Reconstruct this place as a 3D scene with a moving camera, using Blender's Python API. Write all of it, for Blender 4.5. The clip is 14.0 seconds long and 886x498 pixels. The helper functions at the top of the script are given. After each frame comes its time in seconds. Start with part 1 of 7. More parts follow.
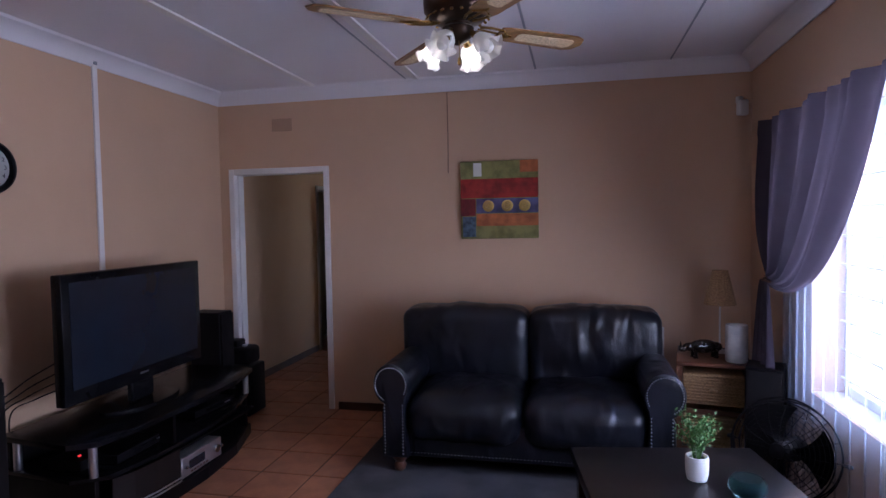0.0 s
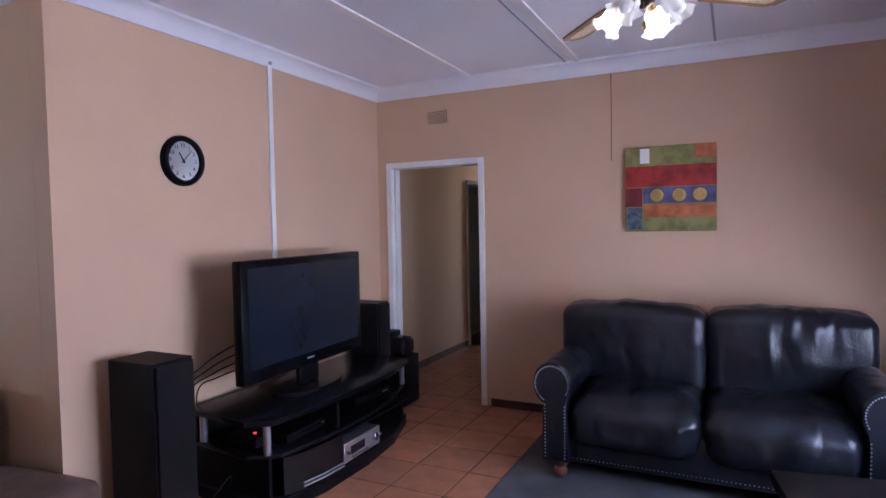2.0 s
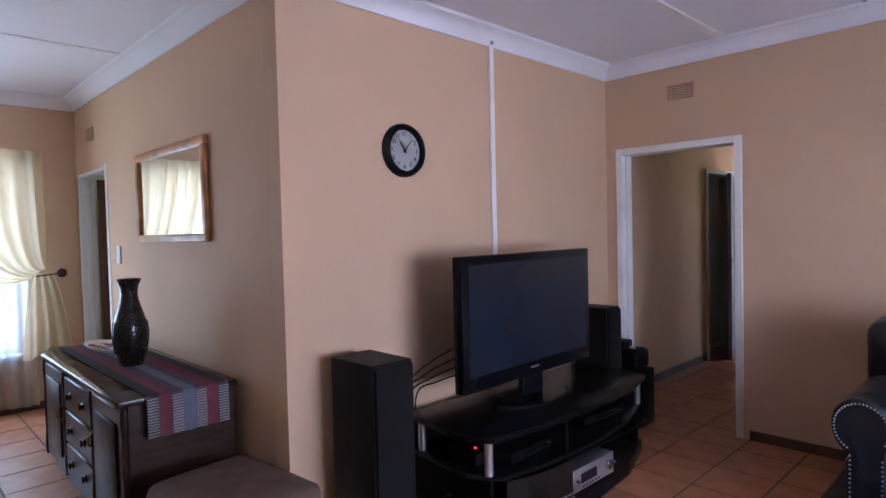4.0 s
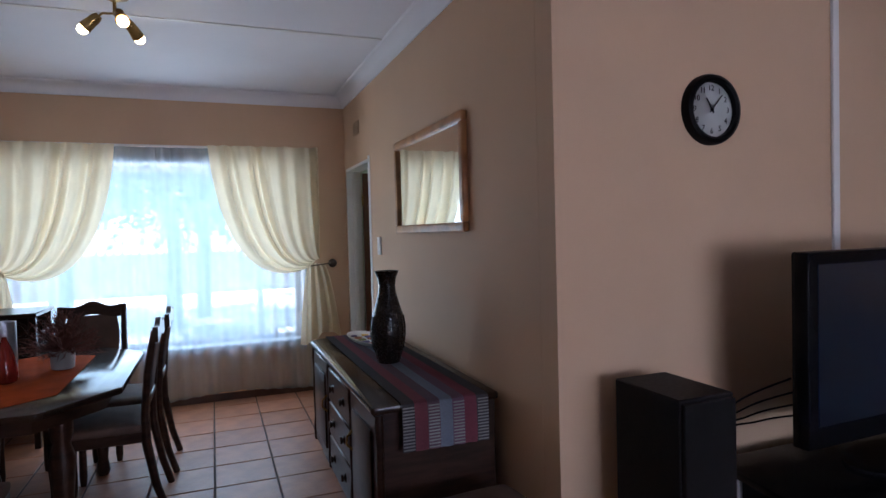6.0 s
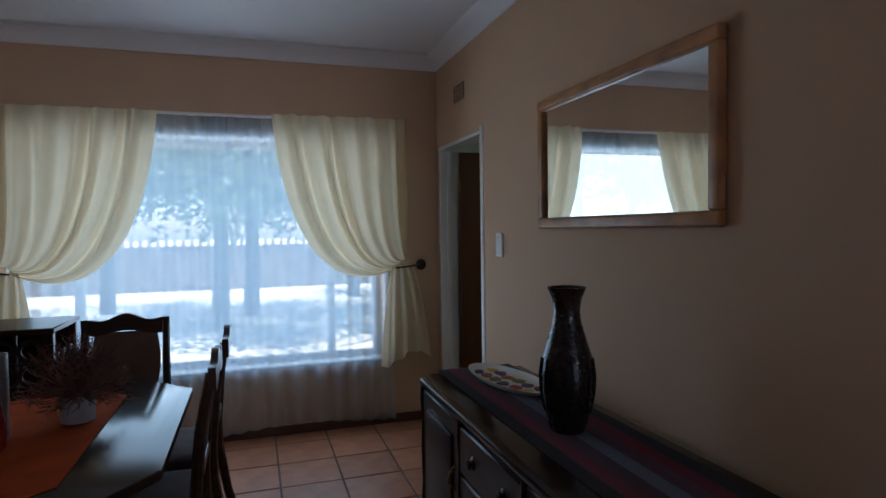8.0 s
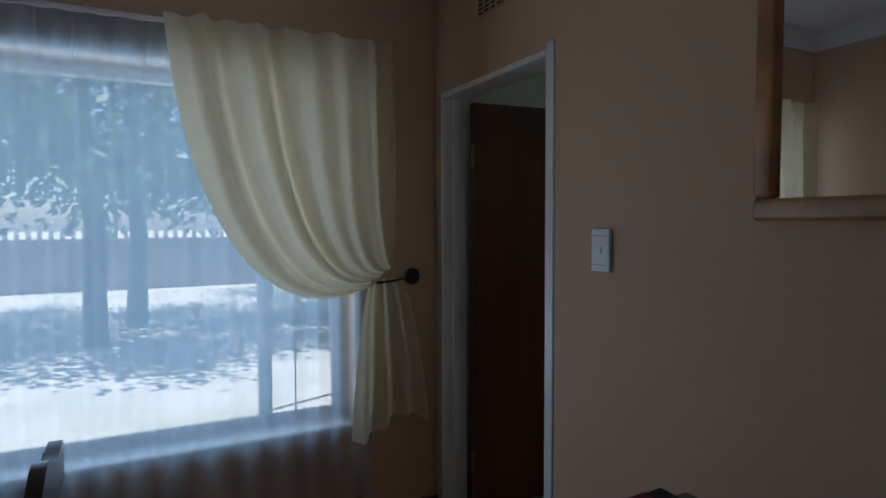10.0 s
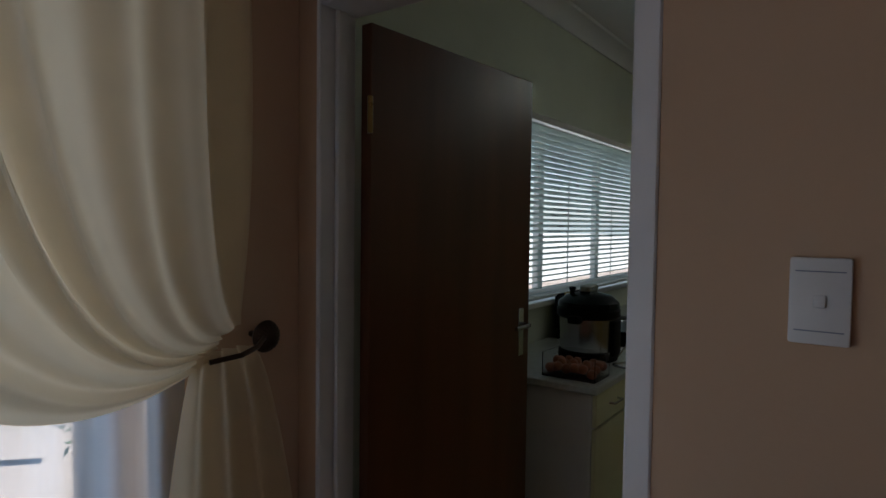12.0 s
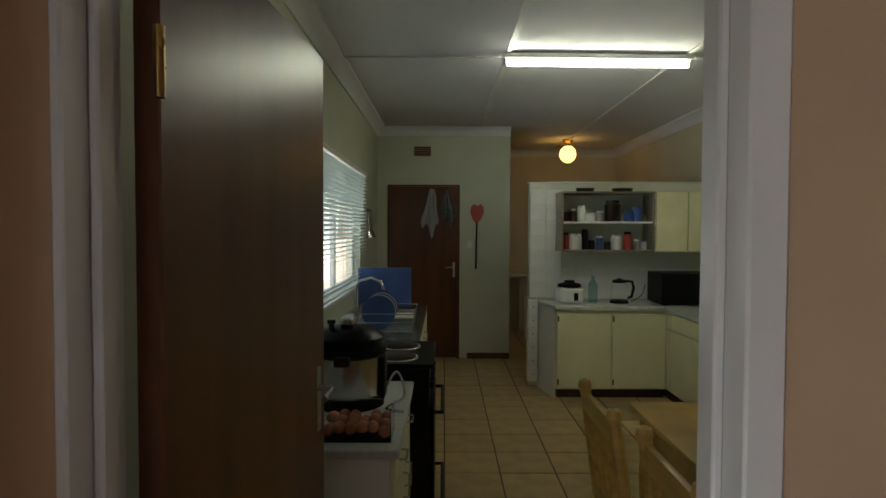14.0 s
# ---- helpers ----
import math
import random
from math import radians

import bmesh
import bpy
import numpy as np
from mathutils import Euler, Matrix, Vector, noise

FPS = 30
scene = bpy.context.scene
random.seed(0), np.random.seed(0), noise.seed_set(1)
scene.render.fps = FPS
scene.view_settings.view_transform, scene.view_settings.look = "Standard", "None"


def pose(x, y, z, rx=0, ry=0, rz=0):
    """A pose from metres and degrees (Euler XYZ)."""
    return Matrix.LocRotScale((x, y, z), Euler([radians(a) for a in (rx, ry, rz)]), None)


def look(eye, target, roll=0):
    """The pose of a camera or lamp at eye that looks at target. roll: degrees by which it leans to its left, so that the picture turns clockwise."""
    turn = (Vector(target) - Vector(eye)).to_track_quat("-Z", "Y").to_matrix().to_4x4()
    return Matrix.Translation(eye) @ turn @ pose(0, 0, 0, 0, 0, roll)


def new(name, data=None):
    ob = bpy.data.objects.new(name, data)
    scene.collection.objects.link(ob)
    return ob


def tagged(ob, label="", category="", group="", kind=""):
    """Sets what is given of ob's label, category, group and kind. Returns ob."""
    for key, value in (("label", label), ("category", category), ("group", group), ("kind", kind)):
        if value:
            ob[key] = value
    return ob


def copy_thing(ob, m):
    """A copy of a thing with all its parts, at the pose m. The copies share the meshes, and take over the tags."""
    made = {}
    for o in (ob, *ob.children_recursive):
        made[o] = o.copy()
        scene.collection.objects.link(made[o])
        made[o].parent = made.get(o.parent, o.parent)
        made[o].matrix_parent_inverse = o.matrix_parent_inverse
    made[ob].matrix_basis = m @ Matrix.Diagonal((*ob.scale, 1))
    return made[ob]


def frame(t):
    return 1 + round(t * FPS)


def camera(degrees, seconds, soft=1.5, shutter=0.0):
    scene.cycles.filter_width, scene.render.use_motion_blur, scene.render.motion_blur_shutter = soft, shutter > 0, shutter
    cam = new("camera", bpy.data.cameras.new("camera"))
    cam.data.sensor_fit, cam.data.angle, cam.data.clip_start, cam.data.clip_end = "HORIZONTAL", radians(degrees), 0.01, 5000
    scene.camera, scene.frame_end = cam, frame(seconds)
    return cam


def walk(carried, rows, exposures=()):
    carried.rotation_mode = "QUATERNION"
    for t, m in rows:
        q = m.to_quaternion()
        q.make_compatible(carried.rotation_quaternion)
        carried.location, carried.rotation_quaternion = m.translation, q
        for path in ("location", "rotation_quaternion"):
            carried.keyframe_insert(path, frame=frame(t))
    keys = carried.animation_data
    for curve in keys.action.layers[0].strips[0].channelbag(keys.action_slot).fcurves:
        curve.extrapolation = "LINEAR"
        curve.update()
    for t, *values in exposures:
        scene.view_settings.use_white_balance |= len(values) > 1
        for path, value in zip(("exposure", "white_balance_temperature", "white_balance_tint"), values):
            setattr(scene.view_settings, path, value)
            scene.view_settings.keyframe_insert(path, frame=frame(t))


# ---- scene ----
cam = camera(73.4, 14.0)
PATH = [
    (0, (3.039, -1.824, 1.573), (2.603, 0.126, 1.484), -1.0),
    (0.5, (3.018, -1.81, 1.561), (2.487, 0.117, 1.476), -1.05),
    (1, (3.015, -1.783, 1.545), (2.375, 0.11, 1.466), -1.05),
    (1.5, (2.965, -1.747, 1.535), (2.204, 0.098, 1.452), -1.05),
    (2, (2.865, -1.698, 1.518), (1.987, 0.097, 1.435), -1.05),
    (4.3, (2.452, -1.325, 1.469), (0.93, -0.029, 1.406), -1.4),
    (4.5, (2.422, -1.288, 1.468), (0.845, -0.059, 1.405), -1.4),
    (5, (2.293, -1.236, 1.461), (0.604, -0.166, 1.402), -1.4),
    (5.5, (2.133, -1.214, 1.438), (0.351, -0.308, 1.383), -1.3),
    (6, (1.903, -1.185, 1.438), (0.039, -0.464, 1.38), -1.5),
    (6.5, (1.652, -1.201, 1.426), (-0.261, -0.619, 1.37), -1.6),
    (7, (1.319, -1.243, 1.434), (-0.61, -0.716, 1.379), -1.4),
    (7.2, (1.21, -1.267, 1.437), (-0.718, -0.739, 1.381), -1.3),
    (9.5, (-0.685, -1.372, 1.449), (-2.491, -0.52, 1.346), -0.3),
    (10, (-1.042, -1.287, 1.438), (-2.826, -0.387, 1.342), -0.2),
    (10.5, (-1.387, -1.177, 1.431), (-3.125, -0.192, 1.348), 0.3),
    (11, (-1.705, -1.132, 1.449), (-3.344, 0.011, 1.359), 0.4),
    (11.5, (-2.077, -1.118, 1.457), (-3.524, 0.259, 1.372), 0.5),
    (12, (-2.424, -1.083, 1.454), (-3.581, 0.546, 1.371), 0.7),
    (12.5, (-2.721, -1.0, 1.506), (-3.595, 0.796, 1.413), 1.3),
    (13, (-2.94, -0.926, 1.512), (-3.52, 0.987, 1.442), 0.4),
    (13.5, (-3.068, -0.838, 1.508), (-3.289, 1.149, 1.447), 0.2),
    (14, (-3.135, -0.708, 1.516), (-3.138, 1.291, 1.453), 0.2),
]

# ---- world, sun, exposure ----
EXPOSURES = [(0, 1.25, 5600, 26), (1, 1.8, 5550, 25), (2, 2.15, 5500, 24), (4.3, 2.05, 5700, 22), (5.5, 1.5, 5800, 21), (6.0, 1.2, 5800, 19), (7.0, 0.75, 5800, 16), (9.5, -0.4, 5600, 14),
             (11.0, -0.65, 5750, 16), (11.5, -0.82, 5950, 20), (12.0, -0.7, 6500, 26), (12.5, -0.5, 7150, 31), (13.0, -0.25, 7350, 31), (13.5, 0.05, 7450, 27), (14, 0.3, 7500, 23)]
walk(cam, [(t, look(eye, target, roll)) for t, eye, target, roll in PATH], EXPOSURES)

world = bpy.data.worlds.new("sky")
scene.world = world
world.use_nodes = True
wn = world.node_tree
sky = wn.nodes.new("ShaderNodeTexSky")
sky.sky_type, sky.sun_disc = "NISHITA", False
sky.sun_elevation, sky.sun_rotation = radians(62), radians(200)
wn.links.new(sky.outputs[0], wn.nodes["Background"].inputs[0])
wn.nodes["Background"].inputs[1].default_value = 0.15


def lamp(kind, name, m, energy, colour, **more):
    d = bpy.data.lights.new(name, kind)
    d.energy, d.color = energy, colour
    for k, v in more.items():
        if k == "size":
            d.size = v
        elif k == "size_y":
            d.shape, d.size_y = "RECTANGLE", v
        elif k == "radius":
            d.shadow_soft_size = v
        elif k == "angle":
            d.angle = v
    ob = new(name, d)
    ob.matrix_world = m
    return tagged(ob, kind="structure")


# sun stands south, a little to the west
lamp("SUN", "sun", look((0, -8, 30), (1, 0, 0)), 5.0, (1, 0.95, 0.86), angle=radians(0.5))
# area lamps standing in for sky light at the windows
lamp("AREA", "daylight_living", look((4.62, 0.55, 1.45), (0, 0.75, 1.25)), 33, (0.80, 0.86, 1.0), size=2.5, size_y=1.5)
# extra lamp added inside the net, brightens the room without whitening the net
lamp("AREA", "daylight_dining", look((-3.600, -1.6, 1.3), (0, -1.6, 1.3)), 1.0, (0.86, 0.93, 1.0), size=2.2, size_y=1.5)
lamp("AREA", "daylight_dining_outer", look((-3.80, -1.6, 1.3), (0, -1.6, 1.3)), 16, (0.60, 0.84, 1.0), size=2.2, size_y=1.5)
lamp("AREA", "daylight_kitchen", look((-4.12, 3.1, 1.55), (0, 3.1, 1.2)), 9, (0.62, 0.95, 1.0), size=3.4, size_y=0.95)
# fill lamp added for the passage, in an assumed doorway out of view
lamp("AREA", "fill_light_passage", look((1.18, 6.6, 1.5), (0, 6.4, 1.2)), 0.8, (0.9, 1.0, 0.8), size=0.8, size_y=1.0)


# ---- materials ----
def material(name, base, rough=0.6, metal=0.0, vary=0.12, scale=6.0, fine=60.0, bump=0.1, spec=0.5, second=None, stretch=(1, 1, 1), per_piece=0.0, coat=0.0):
    m = bpy.data.materials.new(name)
    m.use_nodes = True
    n, l = m.node_tree.nodes, m.node_tree.links
    b = n["Principled BSDF"]
    b.inputs["Roughness"].default_value, b.inputs["Metallic"].default_value = rough, metal
    b.inputs["Specular IOR Level"].default_value = spec
    b.inputs["Coat Weight"].default_value = coat
    tc, mp = n.new("ShaderNodeTexCoord"), n.new("ShaderNodeMapping")
    mp.inputs["Scale"].default_value = stretch
    l.new(tc.outputs["Object"], mp.inputs[0])
    big, small = n.new("ShaderNodeTexNoise"), n.new("ShaderNodeTexNoise")
    big.inputs["Scale"].default_value, small.inputs["Scale"].default_value = scale, fine
    big.inputs["Detail"].default_value, small.inputs["Detail"].default_value = 4, 3
    l.new(mp.outputs[0], big.inputs[0])
    l.new(mp.outputs[0], small.inputs[0])
    mix = n.new("ShaderNodeMix")
    mix.data_type = "RGBA"
    dark = second or [c * (1 - 2 * vary) for c in base]
    mix.inputs[6].default_value, mix.inputs[7].default_value = (*dark, 1), (*base, 1)
    ramp = n.new("ShaderNodeMapRange")
    ramp.inputs[1].default_value, ramp.inputs[2].default_value = 0.35, 0.62
    l.new(big.outputs[0], ramp.inputs[0])
    l.new(ramp.outputs[0], mix.inputs[0])
    last = mix.outputs[2]
    if per_piece:
        info, hsv, mr = n.new("ShaderNodeObjectInfo"), n.new("ShaderNodeHueSaturation"), n.new("ShaderNodeMapRange")
        mr.inputs[3].default_value, mr.inputs[4].default_value = 1 - per_piece, 1 + per_piece
        l.new(info.outputs["Random"], mr.inputs[0])
        l.new(mr.outputs[0], hsv.inputs["Value"])
        l.new(last, hsv.inputs["Color"])
        last = hsv.outputs[0]
    l.new(last, b.inputs["Base Color"])
    rr = n.new("ShaderNodeMapRange")
    rr.inputs[3].default_value, rr.inputs[4].default_value = max(0.03, rough - (0.08 if rough > 0.36 else 0.025)), min(1, rough + (0.08 if rough > 0.36 else 0.025))
    l.new(small.outputs[0], rr.inputs[0])
    l.new(rr.outputs[0], b.inputs["Roughness"])
    if bump:
        bp = n.new("ShaderNodeBump")
        bp.inputs["Strength"].default_value, bp.inputs["Distance"].default_value = bump, 0.004
        l.new(small.outputs[0], bp.inputs["Height"])
        l.new(bp.outputs[0], b.inputs["Normal"])
    return m


def glowing(name, colour, strength):
    m = bpy.data.materials.new(name)
    m.use_nodes = True
    b = m.node_tree.nodes["Principled BSDF"]
    b.inputs["Base Color"].default_value = (*colour, 1)
    b.inputs["Emission Color"].default_value, b.inputs["Emission Strength"].default_value = (*colour, 1), strength
    return m


def fabric(name, colour, through_, clear, weave=400.0):
    """Thin cloth: part diffuse, part light that comes through, part open weave."""
    m = bpy.data.materials.new(name)
    m.use_nodes = True
    n, l = m.node_tree.nodes, m.node_tree.links
    n.remove(n["Principled BSDF"])
    d, t, c = n.new("ShaderNodeBsdfDiffuse"), n.new("ShaderNodeBsdfTranslucent"), n.new("ShaderNodeBsdfTransparent")
    noise_, tc = n.new("ShaderNodeTexNoise"), n.new("ShaderNodeTexCoord")
    noise_.inputs["Scale"].default_value = 9
    l.new(tc.outputs["Object"], noise_.inputs[0])
    mix = n.new("ShaderNodeMix")
    mix.data_type = "RGBA"
    mix.inputs[6].default_value, mix.inputs[7].default_value = (*[c_ * 0.88 for c_ in colour], 1), (*colour, 1)
    l.new(noise_.outputs[0], mix.inputs[0])
    l.new(mix.outputs[2], d.inputs[0])
    l.new(mix.outputs[2], t.inputs[0])
    a, b = n.new("ShaderNodeMixShader"), n.new("ShaderNodeMixShader")
    a.inputs[0].default_value, b.inputs[0].default_value = through_, clear
    l.new(d.outputs[0], a.inputs[1])
    l.new(t.outputs[0], a.inputs[2])
    l.new(a.outputs[0], b.inputs[1])
    l.new(c.outputs[0], b.inputs[2])
    l.new(b.outputs[0], n["Material Output"].inputs[0])
    return m


def glass(name, colour=(1, 1, 1), rough=0.02):
    m = bpy.data.materials.new(name)
    m.use_nodes = True
    b = m.node_tree.nodes["Principled BSDF"]
    b.inputs["Base Color"].default_value, b.inputs["Roughness"].default_value = (*colour, 1), rough
    b.inputs["Transmission Weight"].default_value, b.inputs["IOR"].default_value = 1.0, 1.1
    return m


def mirror_surface():
    m = bpy.data.materials.new("mirror_glass")
    m.use_nodes = True
    b = m.node_tree.nodes["Principled BSDF"]
    b.inputs["Base Color"].default_value, b.inputs["Roughness"].default_value, b.inputs["Metallic"].default_value = (0.86, 0.88, 0.87, 1), 0.02, 1.0
    return m


def striped(name, colours, axis, width, start, rough=0.9):
    """Bands of colour along one axis of the object, each of the given width."""
    m = bpy.data.materials.new(name)
    m.use_nodes = True
    n, l = m.node_tree.nodes, m.node_tree.links
    tc, sep = n.new("ShaderNodeTexCoord"), n.new("ShaderNodeSeparateXYZ")
    l.new(tc.outputs["Object"], sep.inputs[0])
    mul, fr, ramp = n.new("ShaderNodeMath"), n.new("ShaderNodeMath"), n.new("ShaderNodeValToRGB")
    mul.operation, fr.operation = "DIVIDE", "FRACT"
    mul.inputs[1].default_value = width * len(colours)
    off = n.new("ShaderNodeMath")
    off.operation = "SUBTRACT"
    off.inputs[1].default_value = start
    l.new(sep.outputs[axis], off.inputs[0])
    l.new(off.outputs[0], mul.inputs[0])
    l.new(mul.outputs[0], fr.inputs[0])
    l.new(fr.outputs[0], ramp.inputs[0])
    ramp.color_ramp.interpolation = "CONSTANT"
    for i, c in enumerate(colours):
        e = ramp.color_ramp.elements[i] if i < 2 else ramp.color_ramp.elements.new(i / len(colours))
        e.position, e.color = i / len(colours), (*c, 1)
    no, mx = n.new("ShaderNodeTexNoise"), n.new("ShaderNodeMix")
    no.inputs["Scale"].default_value = 220
    mx.data_type, mx.blend_type = "RGBA", "MULTIPLY"
    mx.inputs[0].default_value = 0.6
    l.new(tc.outputs["Object"], no.inputs[0])
    l.new(ramp.outputs[0], mx.inputs[6])
    l.new(no.outputs[0], mx.inputs[7])
    l.new(mx.outputs[2], n["Principled BSDF"].inputs["Base Color"])
    n["Principled BSDF"].inputs["Roughness"].default_value = rough
    return m


M = {}
M["wall"] = material("peach_wall_paint", (0.62, 0.415, 0.27), 0.75, vary=0.03, scale=1.3, fine=90, bump=0.12, spec=0.3)
M["wall_k"] = material("pale_green_wall_paint", (0.60, 0.62, 0.50), 0.6, vary=0.04, scale=1.5, fine=90, bump=0.1)
M["wall_c"] = material("cream_wall_paint", (0.68, 0.60, 0.44), 0.7, vary=0.04, scale=1.5, bump=0.1)
M["ceiling"] = material("white_ceiling_board", (0.78, 0.77, 0.80), 0.8, vary=0.03, scale=1.0, bump=0.06)
M["white"] = material("white_gloss_paint", (0.80, 0.78, 0.76), 0.35, vary=0.04, scale=3, bump=0.05)
M["white_k"] = material("cream_cabinet_paint", (0.75, 0.73, 0.48), 0.4, vary=0.04, scale=3, bump=0.04)
M["tile"] = material("terracotta_tile", (0.42, 0.175, 0.088), 0.42, spec=0.35, vary=0.13, scale=7, fine=40, bump=0.15, per_piece=0.1, second=(0.32, 0.13, 0.07))
M["tile_k"] = material("kitchen_floor_tile", (0.47, 0.32, 0.15), 0.35, vary=0.12, scale=7, fine=40, bump=0.15, per_piece=0.1)
M["grout"] = material("dark_grout", (0.14, 0.09, 0.07), 0.9, vary=0.2, bump=0.3)
M["skirt"] = material("brown_skirting", (0.11, 0.05, 0.03), 0.45, vary=0.2, bump=0.1)
M["leather"] = material("black_leather", (0.009, 0.010, 0.016), 0.32, vary=0.3, scale=5, fine=110, bump=0.35, spec=0.5)


def creased(m, scale, depth):
    """Soft ridged creases under the grain of a leather."""
    n, l = m.node_tree.nodes, m.node_tree.links
    tc, mp, no = n.new("ShaderNodeTexCoord"), n.new("ShaderNodeMapping"), n.new("ShaderNodeTexNoise")
    mp.inputs["Scale"].default_value = (1.7, 1.0, 0.75)
    mp.inputs["Rotation"].default_value = (0.3, 0.5, 0.4)
    no.noise_type = "RIDGED_MULTIFRACTAL"
    no.inputs["Scale"].default_value, no.inputs["Detail"].default_value, no.inputs["Distortion"].default_value = scale, 2.5, 0.9
    bp = n.new("ShaderNodeBump")
    bp.inputs["Strength"].default_value, bp.inputs["Distance"].default_value = 0.75, depth
    l.new(tc.outputs["Object"], mp.inputs[0])
    l.new(mp.outputs[0], no.inputs[0])
    l.new(no.outputs[0], bp.inputs["Height"])
    grain = [x for x in n if x.bl_idname == "ShaderNodeBump" and x != bp][0]
    l.new(bp.outputs[0], grain.inputs["Normal"])


creased(M["leather"], 4.4, 0.026)
M["wood_dark"] = material("dark_stained_wood", (0.045, 0.018, 0.010), 0.34, vary=0.3, scale=5, fine=45, bump=0.1, spec=0.3, stretch=(1, 1, 6))
M["wood_top"] = material("polished_dark_wood", (0.035, 0.018, 0.012), 0.16, vary=0.25, scale=4, fine=30, bump=0.03)
M["black_wood"] = material("black_stained_wood", (0.010, 0.008, 0.008), 0.30, vary=0.15, scale=4, fine=40, bump=0.0, spec=0.35)
M["wood_mid"] = material("reddish_brown_wood", (0.16, 0.06, 0.03), 0.4, vary=0.25, scale=6, fine=60, bump=0.1, stretch=(1, 1, 5))
M["door_wood"] = material("varnished_brown_door", (0.15, 0.050, 0.021), 0.32, spec=0.38, vary=0.18, scale=2.0, fine=22, bump=0.02, stretch=(3, 3, 0.35))
M["pine"] = material("orange_pine", (0.64, 0.38, 0.10), 0.32, vary=0.15, scale=5, fine=50, bump=0.08, stretch=(1, 1, 5))
M["oak"] = material("light_oak_frame", (0.52, 0.24, 0.085), 0.4, vary=0.2, scale=8, fine=70, bump=0.1)
M["black"] = material("black_plastic", (0.006, 0.005, 0.006), 0.5, vary=0.2, bump=0.03, spec=0.13)
M["gloss"] = material("gloss_black", (0.006, 0.006, 0.007), 0.26, vary=0.1, bump=0.0, spec=0.14)
M["screen"] = material("dark_screen_glass", (0.012, 0.016, 0.026), 0.20, vary=0.05, bump=0.0, spec=0.35)
M["cloth_black"] = material("black_grille_cloth", (0.008, 0.006, 0.006), 0.85, spec=0.2, vary=0.2, fine=400, bump=0.3)
M["silver"] = material("brushed_silver", (0.62, 0.63, 0.66), 0.32, metal=0.9, vary=0.06, bump=0.04)
M["steel"] = material("stainless_steel", (0.58, 0.60, 0.62), 0.25, metal=1.0, vary=0.06, bump=0.04)
M["brass"] = material("antique_brass", (0.42, 0.26, 0.09), 0.28, metal=1.0, vary=0.15, bump=0.05)
M["bronze"] = material("dark_bronze", (0.07, 0.045, 0.03), 0.35, metal=0.8, vary=0.2, bump=0.05)
M["blade"] = material("oak_fan_blade", (0.25, 0.125, 0.04), 0.35, vary=0.2, scale=9, fine=50, bump=0.06, stretch=(0.6, 5, 1))
M["cane"] = material("woven_cane", (0.70, 0.55, 0.34), 0.7, vary=0.2, scale=120, fine=220, bump=0.4)
M["wicker"] = material("wicker", (0.43, 0.25, 0.11), 0.7, vary=0.25, scale=70, fine=160, bump=0.7, stretch=(1, 1, 3))
M["rug"] = material("grey_rug", (0.085, 0.083, 0.092), 0.95, vary=0.2, scale=4, fine=260, bump=0.8)
M["grey"] = material("grey_concrete_pot", (0.32, 0.31, 0.30), 0.8, vary=0.12, bump=0.2)
M["ceramic"] = material("white_ceramic", (0.76, 0.75, 0.72), 0.3, vary=0.04, bump=0.03)
M["stone"] = material("marbled_white_wax", (0.72, 0.68, 0.62), 0.45, vary=0.1, scale=14, bump=0.05)
M["vase"] = material("dark_glazed_clay", (0.020, 0.013, 0.010), 0.27, vary=0.3, scale=20, fine=90, bump=0.25)
M["red_glaze"] = material("red_glazed_ceramic", (0.30, 0.030, 0.020), 0.12, vary=0.2, bump=0.02)
M["leaf"] = material("small_green_leaf", (0.10, 0.22, 0.05), 0.55, vary=0.3, scale=30, bump=0.0, second=(0.05, 0.13, 0.03))
M["twig"] = material("reddish_dried_twig", (0.20, 0.07, 0.05), 0.8, vary=0.3, bump=0.0)
M["seat"] = material("brown_seat_cloth", (0.13, 0.075, 0.055), 0.85, vary=0.15, scale=10, fine=240, bump=0.3)
M["orange_cloth"] = material("orange_table_cloth", (0.43, 0.072, 0.012), 0.95, spec=0.1, vary=0.12, scale=8, fine=300, bump=0.4)
M["mirror"] = mirror_surface()
M["glass"] = glass("window_glass")
M["aqua"] = glass("aqua_glass", (0.45, 0.75, 0.74), 0.05)
M["cream"] = fabric("cream_curtain_cloth", (0.78, 0.65, 0.45), 0.36, 0.0)
M["purple"] = fabric("grey_purple_curtain_cloth", (0.105, 0.087, 0.115), 0.22, 0.0)
M["sheer"] = fabric("white_voile", (0.72, 0.87, 1.0), 0.85, 0.64)
M["sheer_fine"] = fabric("fine_white_voile", (0.60, 0.72, 0.95), 0.45, 0.78)
M["bulb"] = glowing("lit_bulb_glass", (1.0, 0.95, 0.85), 7.0)
M["frost"] = material("frosted_glass_shade", (0.80, 0.79, 0.74), 0.4, vary=0.05, bump=0.1)
M["warm_globe"] = glowing("warm_globe_glass", (1.0, 0.62, 0.16), 3)
M["tube"] = glowing("fluorescent_tube", (0.82, 1.0, 0.84), 25)
M["red_led"] = glowing("red_light", (1.0, 0.04, 0.04), 0.4)
M["blue"] = material("blue_plastic", (0.05, 0.11, 0.33), 0.45, vary=0.1)
M["red"] = material("red_plastic", (0.45, 0.05, 0.03), 0.45, vary=0.1)
M["yellow"] = material("yellow_paint", (0.75, 0.45, 0.04), 0.5, vary=0.1)
M["violet"] = material("violet_paint", (0.10, 0.06, 0.20), 0.5, vary=0.1)
M["olive"] = material("olive_paint", (0.27, 0.26, 0.08), 0.6, vary=0.2, scale=14)
